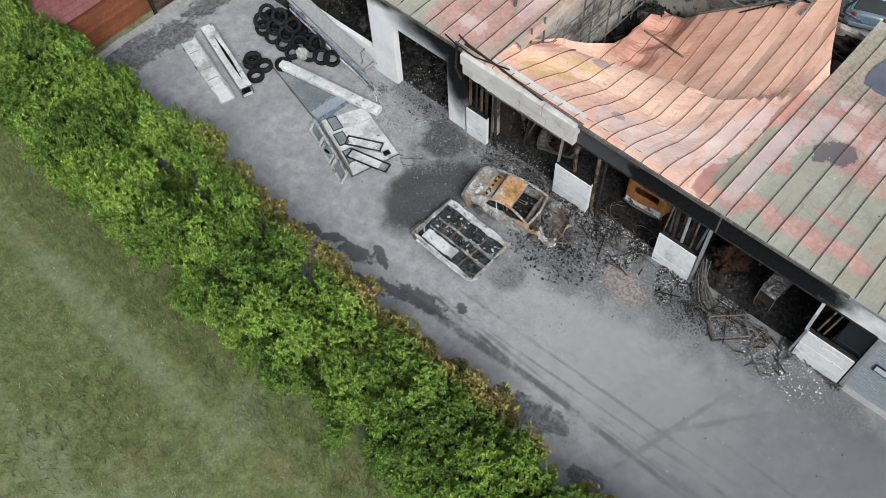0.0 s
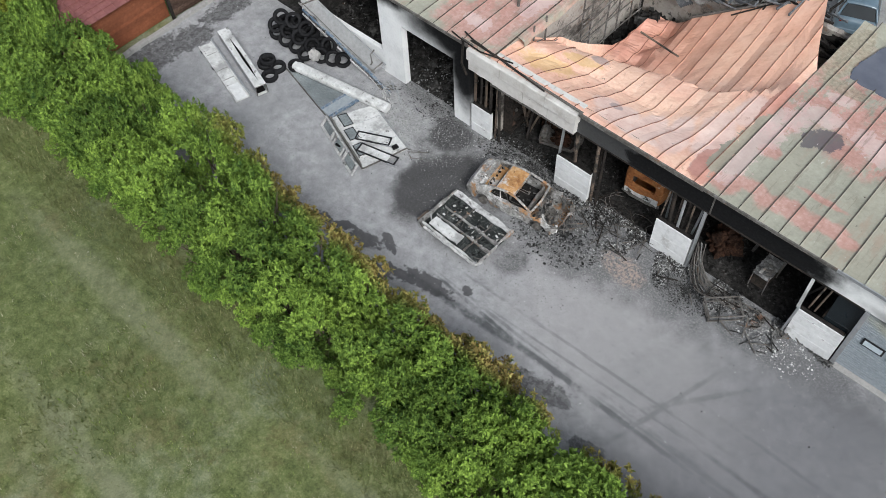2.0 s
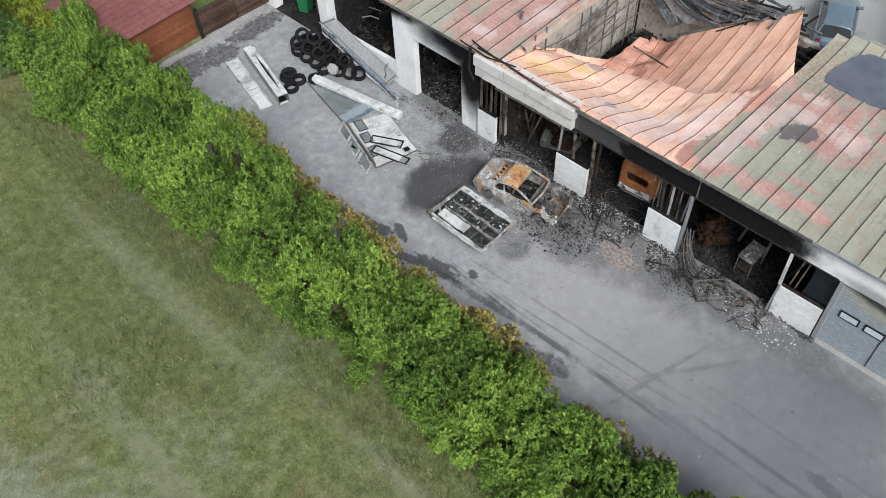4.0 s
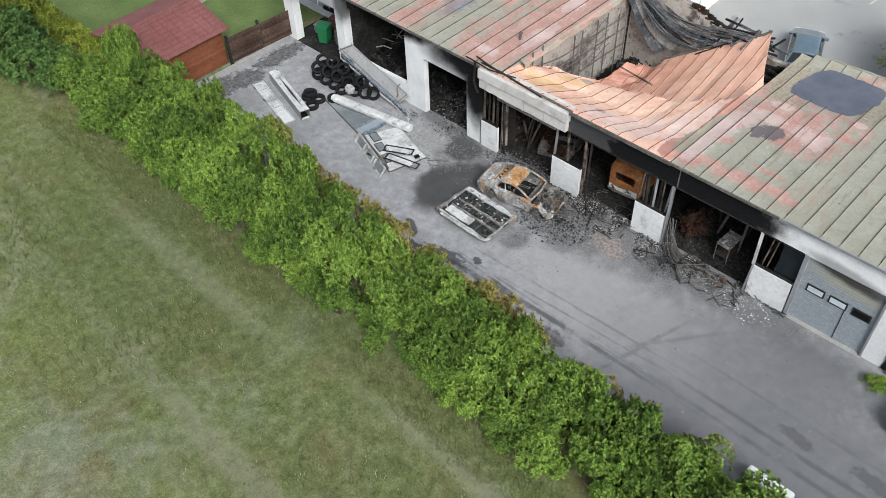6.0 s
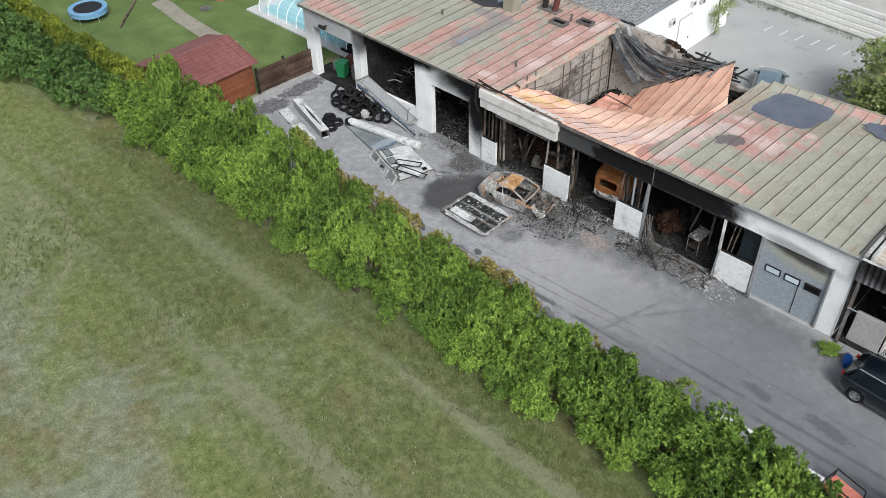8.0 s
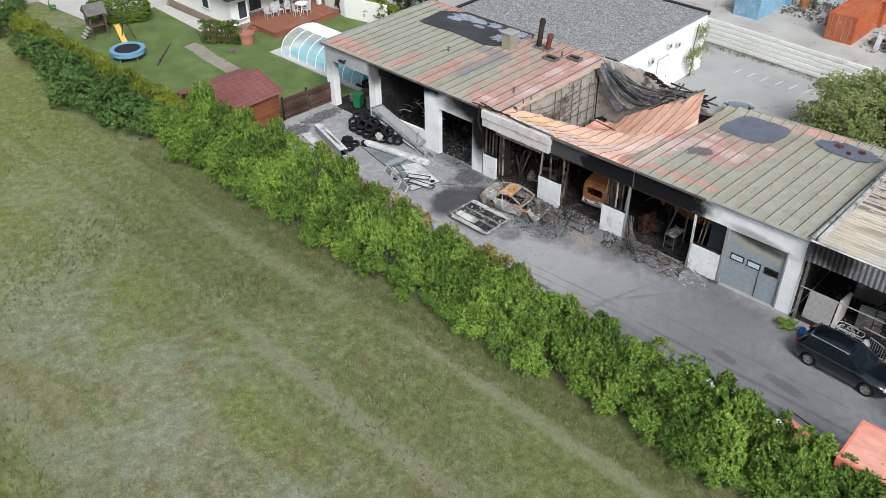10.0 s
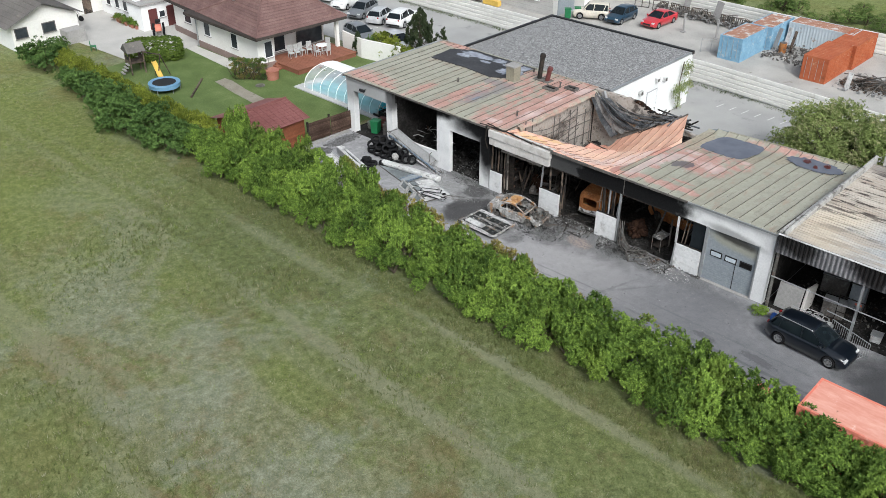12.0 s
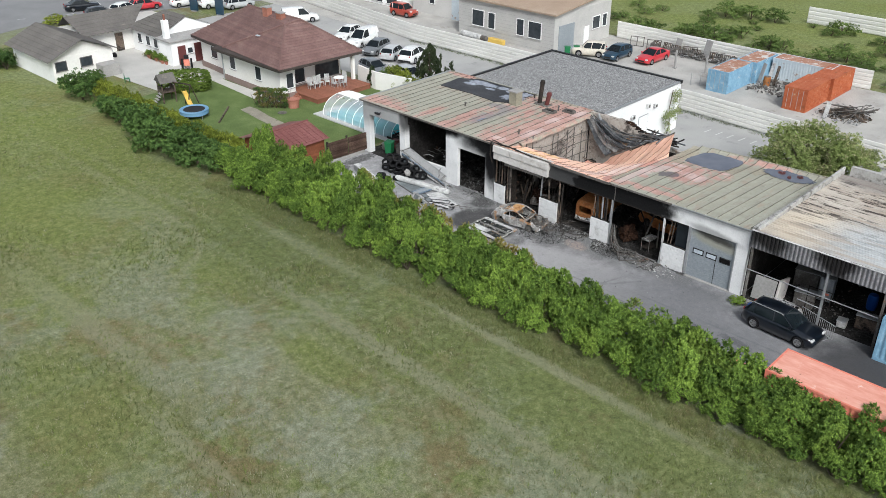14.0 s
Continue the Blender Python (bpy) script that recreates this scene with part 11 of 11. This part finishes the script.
# dark blue flag pylons by the street
for x, y in ((-79.1, 17.2), (-74.6, 18.2)):
    py_ = thing("sign_pylon", "dark blue advertising pylon by the street", "sign", pose(x, y, 0, 0, 0, 20), "street pylons")
    part("panel", bevelled(box(bm_new(), -0.6, 0.6, -0.12, 0.12, 0.1, 6.5), 0.03), PAINTS["blue"], py_)
    part("foot", box(bm_new(), -0.4, 0.4, -0.25, 0.25, 0, 0.1), M_CONCRETE, py_)
# scrap in the container yard
rubble("scrap_heap", "rusty scrap and pallets along the yard's rear fence", 1200, lambda r: (-26 + 13 * r.random(), 42.4 + 1.7 * r.random(), 0.1 + 0.6 * r.random() ** 2), 0.09, M_BURNT, 61)
rubble("scrap_heap", "pale scrap along the yard's rear fence", 500, lambda r: (-26 + 13 * r.random(), 42.2 + 1.9 * r.random(), 0.1 + 0.5 * r.random() ** 2), 0.07, M_ASH, 62)
rubble("scrap_heap", "scrap between the containers", 600, lambda r: (-11.0 + 6.5 * r.random(), 36.5 + 5 * r.random(), 0.05 + 0.4 * r.random() ** 2), 0.08, M_BURNT, 63)
rubble("scrap_heap", "scrap beside the orange containers", 260, lambda r: (-3.2 + 4.5 * r.random(), 33.6 + 5 * r.random(), 0.05 + 0.3 * r.random() ** 2), 0.07, M_ASH, 64)
for i in range(10):
    frame_of(1.1, 0.9, 0.07, M_OLDWOOD, pose(-25.2 + 1.25 * i, 43.4 + 0.3 * (i % 2), 0.45, 72 + 5 * (i % 3), 0, 11 * (i % 4) - 16), "weathered wooden pallet leaning on the fence", "pallet", 4)
mf = thing("mesh_fence", "low wire mesh fence beside the blue container", "fence")
for i in range(5):
    part("post", tube(bm_new(), (-15.6 + 0.75 * i, 34.2 + 0.5 * i, 0), (-15.6 + 0.75 * i, 34.2 + 0.5 * i, 1.3), 0.03), M_STEEL, mf)
for z in np.arange(0.15, 1.3, 0.18):
    part("wire", tube(bm_new(), (-15.6, 34.2, z), (-12.6, 36.2, z), 0.008, n=5), M_STEEL, mf)
for x, y in ((-19.8, 38.3), (-16.4, 38.6)):
    pc = thing("concrete_post", "grey concrete post standing in the gravel yard", "post", pose(x, y, 0))
    part("shaft", bevelled(box(bm_new(), -0.09, 0.09, -0.09, 0.09, 0, 1.9), 0.02), M_CONCRETE, pc)
    part("foot", bevelled(box(bm_new(), -0.2, 0.2, -0.2, 0.2, 0, 0.12), 0.02), M_CONCRETE, pc)
rubble("scrap_heap", "heap of brown scrap poles in the gravel yard", 900, spot(-0.8, 35.8, 2.3, 1.6, 0.9), 0.07, M_OLDWOOD, 30)
for i in range(26):
    solid("scrap_pole", tube(bm_new(), (-1.6, 0, 0), (1.6, 0, 0.25), 0.04, n=6), M_BURNT, "rusty scrap pole in the gravel yard", "pole", "scrap poles", m=pose(-0.6 + rr.uniform(-1.3, 1.3), 35.8 + rr.uniform(-1, 1), 0.15 + 0.4 * rr.random(), 0, rr.uniform(-22, 4), rr.uniform(-80, 80)))
for x, y, w, h, mt in ((-10.8, 39.0, 0.5, 2.2, M_CONCRETE), (-10.0, 39.4, 0.4, 2.3, M_PANEL), (-9.5, 39.7, 0.3, 2.0, M_OLDWOOD), (-19.0, 43.0, 1.0, 2.2, M_CONCRETE), (-22.8, 43.6, 0.9, 1.6, M_CONCRETE), (-2.0, 34.2, 0.4, 1.4, M_PANEL)):
    c = thing("leaning_board", "weathered board leaning in the gravel yard", "board", pose(x, y, 0.0, -14, 0, rr.uniform(-30, 30)))
    part("sheet", bevelled(box(bm_new(), -w / 2, w / 2, 0, 0.06, 0.0, h), 0.01), mt, c)
    part("batten", box(bm_new(), -w / 2 + 0.05, w / 2 - 0.05, 0.06, 0.1, h * 0.5, h * 0.5 + 0.1), M_OLDWOOD, c)
for x, y in ((-20.9, 43.3), (-17.6, 43.2), (-16.4, 42.8), (-25.3, 43.0), (-27.5, 43.0), (-15.0, 42.4), (-14.3, 40.6)):
    frame_of(1.6, 1.1, 0.08, M_BURNT, pose(x, y, 0.55, 80, 0, rr.uniform(-40, 40)), "rusty steel frame standing in the gravel yard", "steel_frame", 1)
rb = thing("rusty_barrel", "rust-red barrel standing among the containers", "barrel", pose(-10.0, 39.2, 0))
part("drum", tube(bm_new(), (0, 0, 0), (0, 0, 0.95), 0.34, n=16), M_RUST, rb)
part("lid", tube(bm_new(), (0, 0, 0.95), (0, 0, 0.98), 0.3, n=16), M_BURNT, rb)
for z in (0.3, 0.65):
    part("hoop", tube(bm_new(), (0, 0, z), (0, 0, z + 0.04), 0.355, n=16), M_RUST, rb)
tk = thing("wheeled_drum", "cylindrical white drum lying by the block wall", "drum")
part("drum", tube(bm_new(), (-45.2, 32.6, 0.35), (-41.9, 32.4, 0.35), 0.33, n=16), M_PANEL, tk)
part("drum_end", tube(bm_new(), (-41.9, 32.4, 0.35), (-41.2, 32.4, 0.35), 0.3, n=16), M_BURNT, tk)
yb = solid("yellow_box", bevelled(box(bm_new(), -40.8, -38.6, 32.2, 32.8, 0, 0.6), 0.05), M_YELLOW, "yellow plastic trough by the block wall", "trough")
for x, y in ((-30.8, 34.1), (-30.3, 35.1)):
    c = thing("wheelie_bin", "green plastic wheeled bin by the block building", "bin", pose(x, y, 0, 0, 0, 40))
    part("body", bevelled(box(bm_new(), -0.3, 0.3, -0.3, 0.3, 0.08, 1.0), 0.03), M_GREEN, c)
    part("lid", bevelled(box(bm_new(), -0.34, 0.34, -0.34, 0.34, 1.0, 1.07), 0.02), M_GREEN, c)
hd = thing("hall_door", "plain white door in the hall wall", "door", pose(-10.3, 16.75, 0.0))
part("frame", box(bm_new(), 0.0, 0.03, -0.72, 0.72, 0, 2.62), M_STEEL, hd)
part("leaf", box(bm_new(), 0.03, 0.05, -0.66, 0.66, 0.02, 2.55), M_WHITE, hd)
part("handle", box(bm_new(), 0.05, 0.1, 0.5, 0.58, 1.02, 1.08), M_BLACK, hd)
# air conditioner boxes on the white hall
for y, z in ((17.2, 3.15), (18.35, 2.9), (15.0, 2.7)):
    ac = thing("air_conditioner", "white outdoor air conditioner on the hall wall", "air conditioner", pose(-10.3, y, z) @ Matrix.Diagonal((0.6, 0.6, 0.6, 1)))
    part("case", bevelled(box(bm_new(), 0.0, 0.35, -0.4, 0.4, 0, 0.6), 0.03), M_PANEL, ac)
    part("fan_grille", tube(bm_new(), (0.35, 0, 0.3), (0.37, 0, 0.3), 0.22, n=16), M_BURNT, ac)
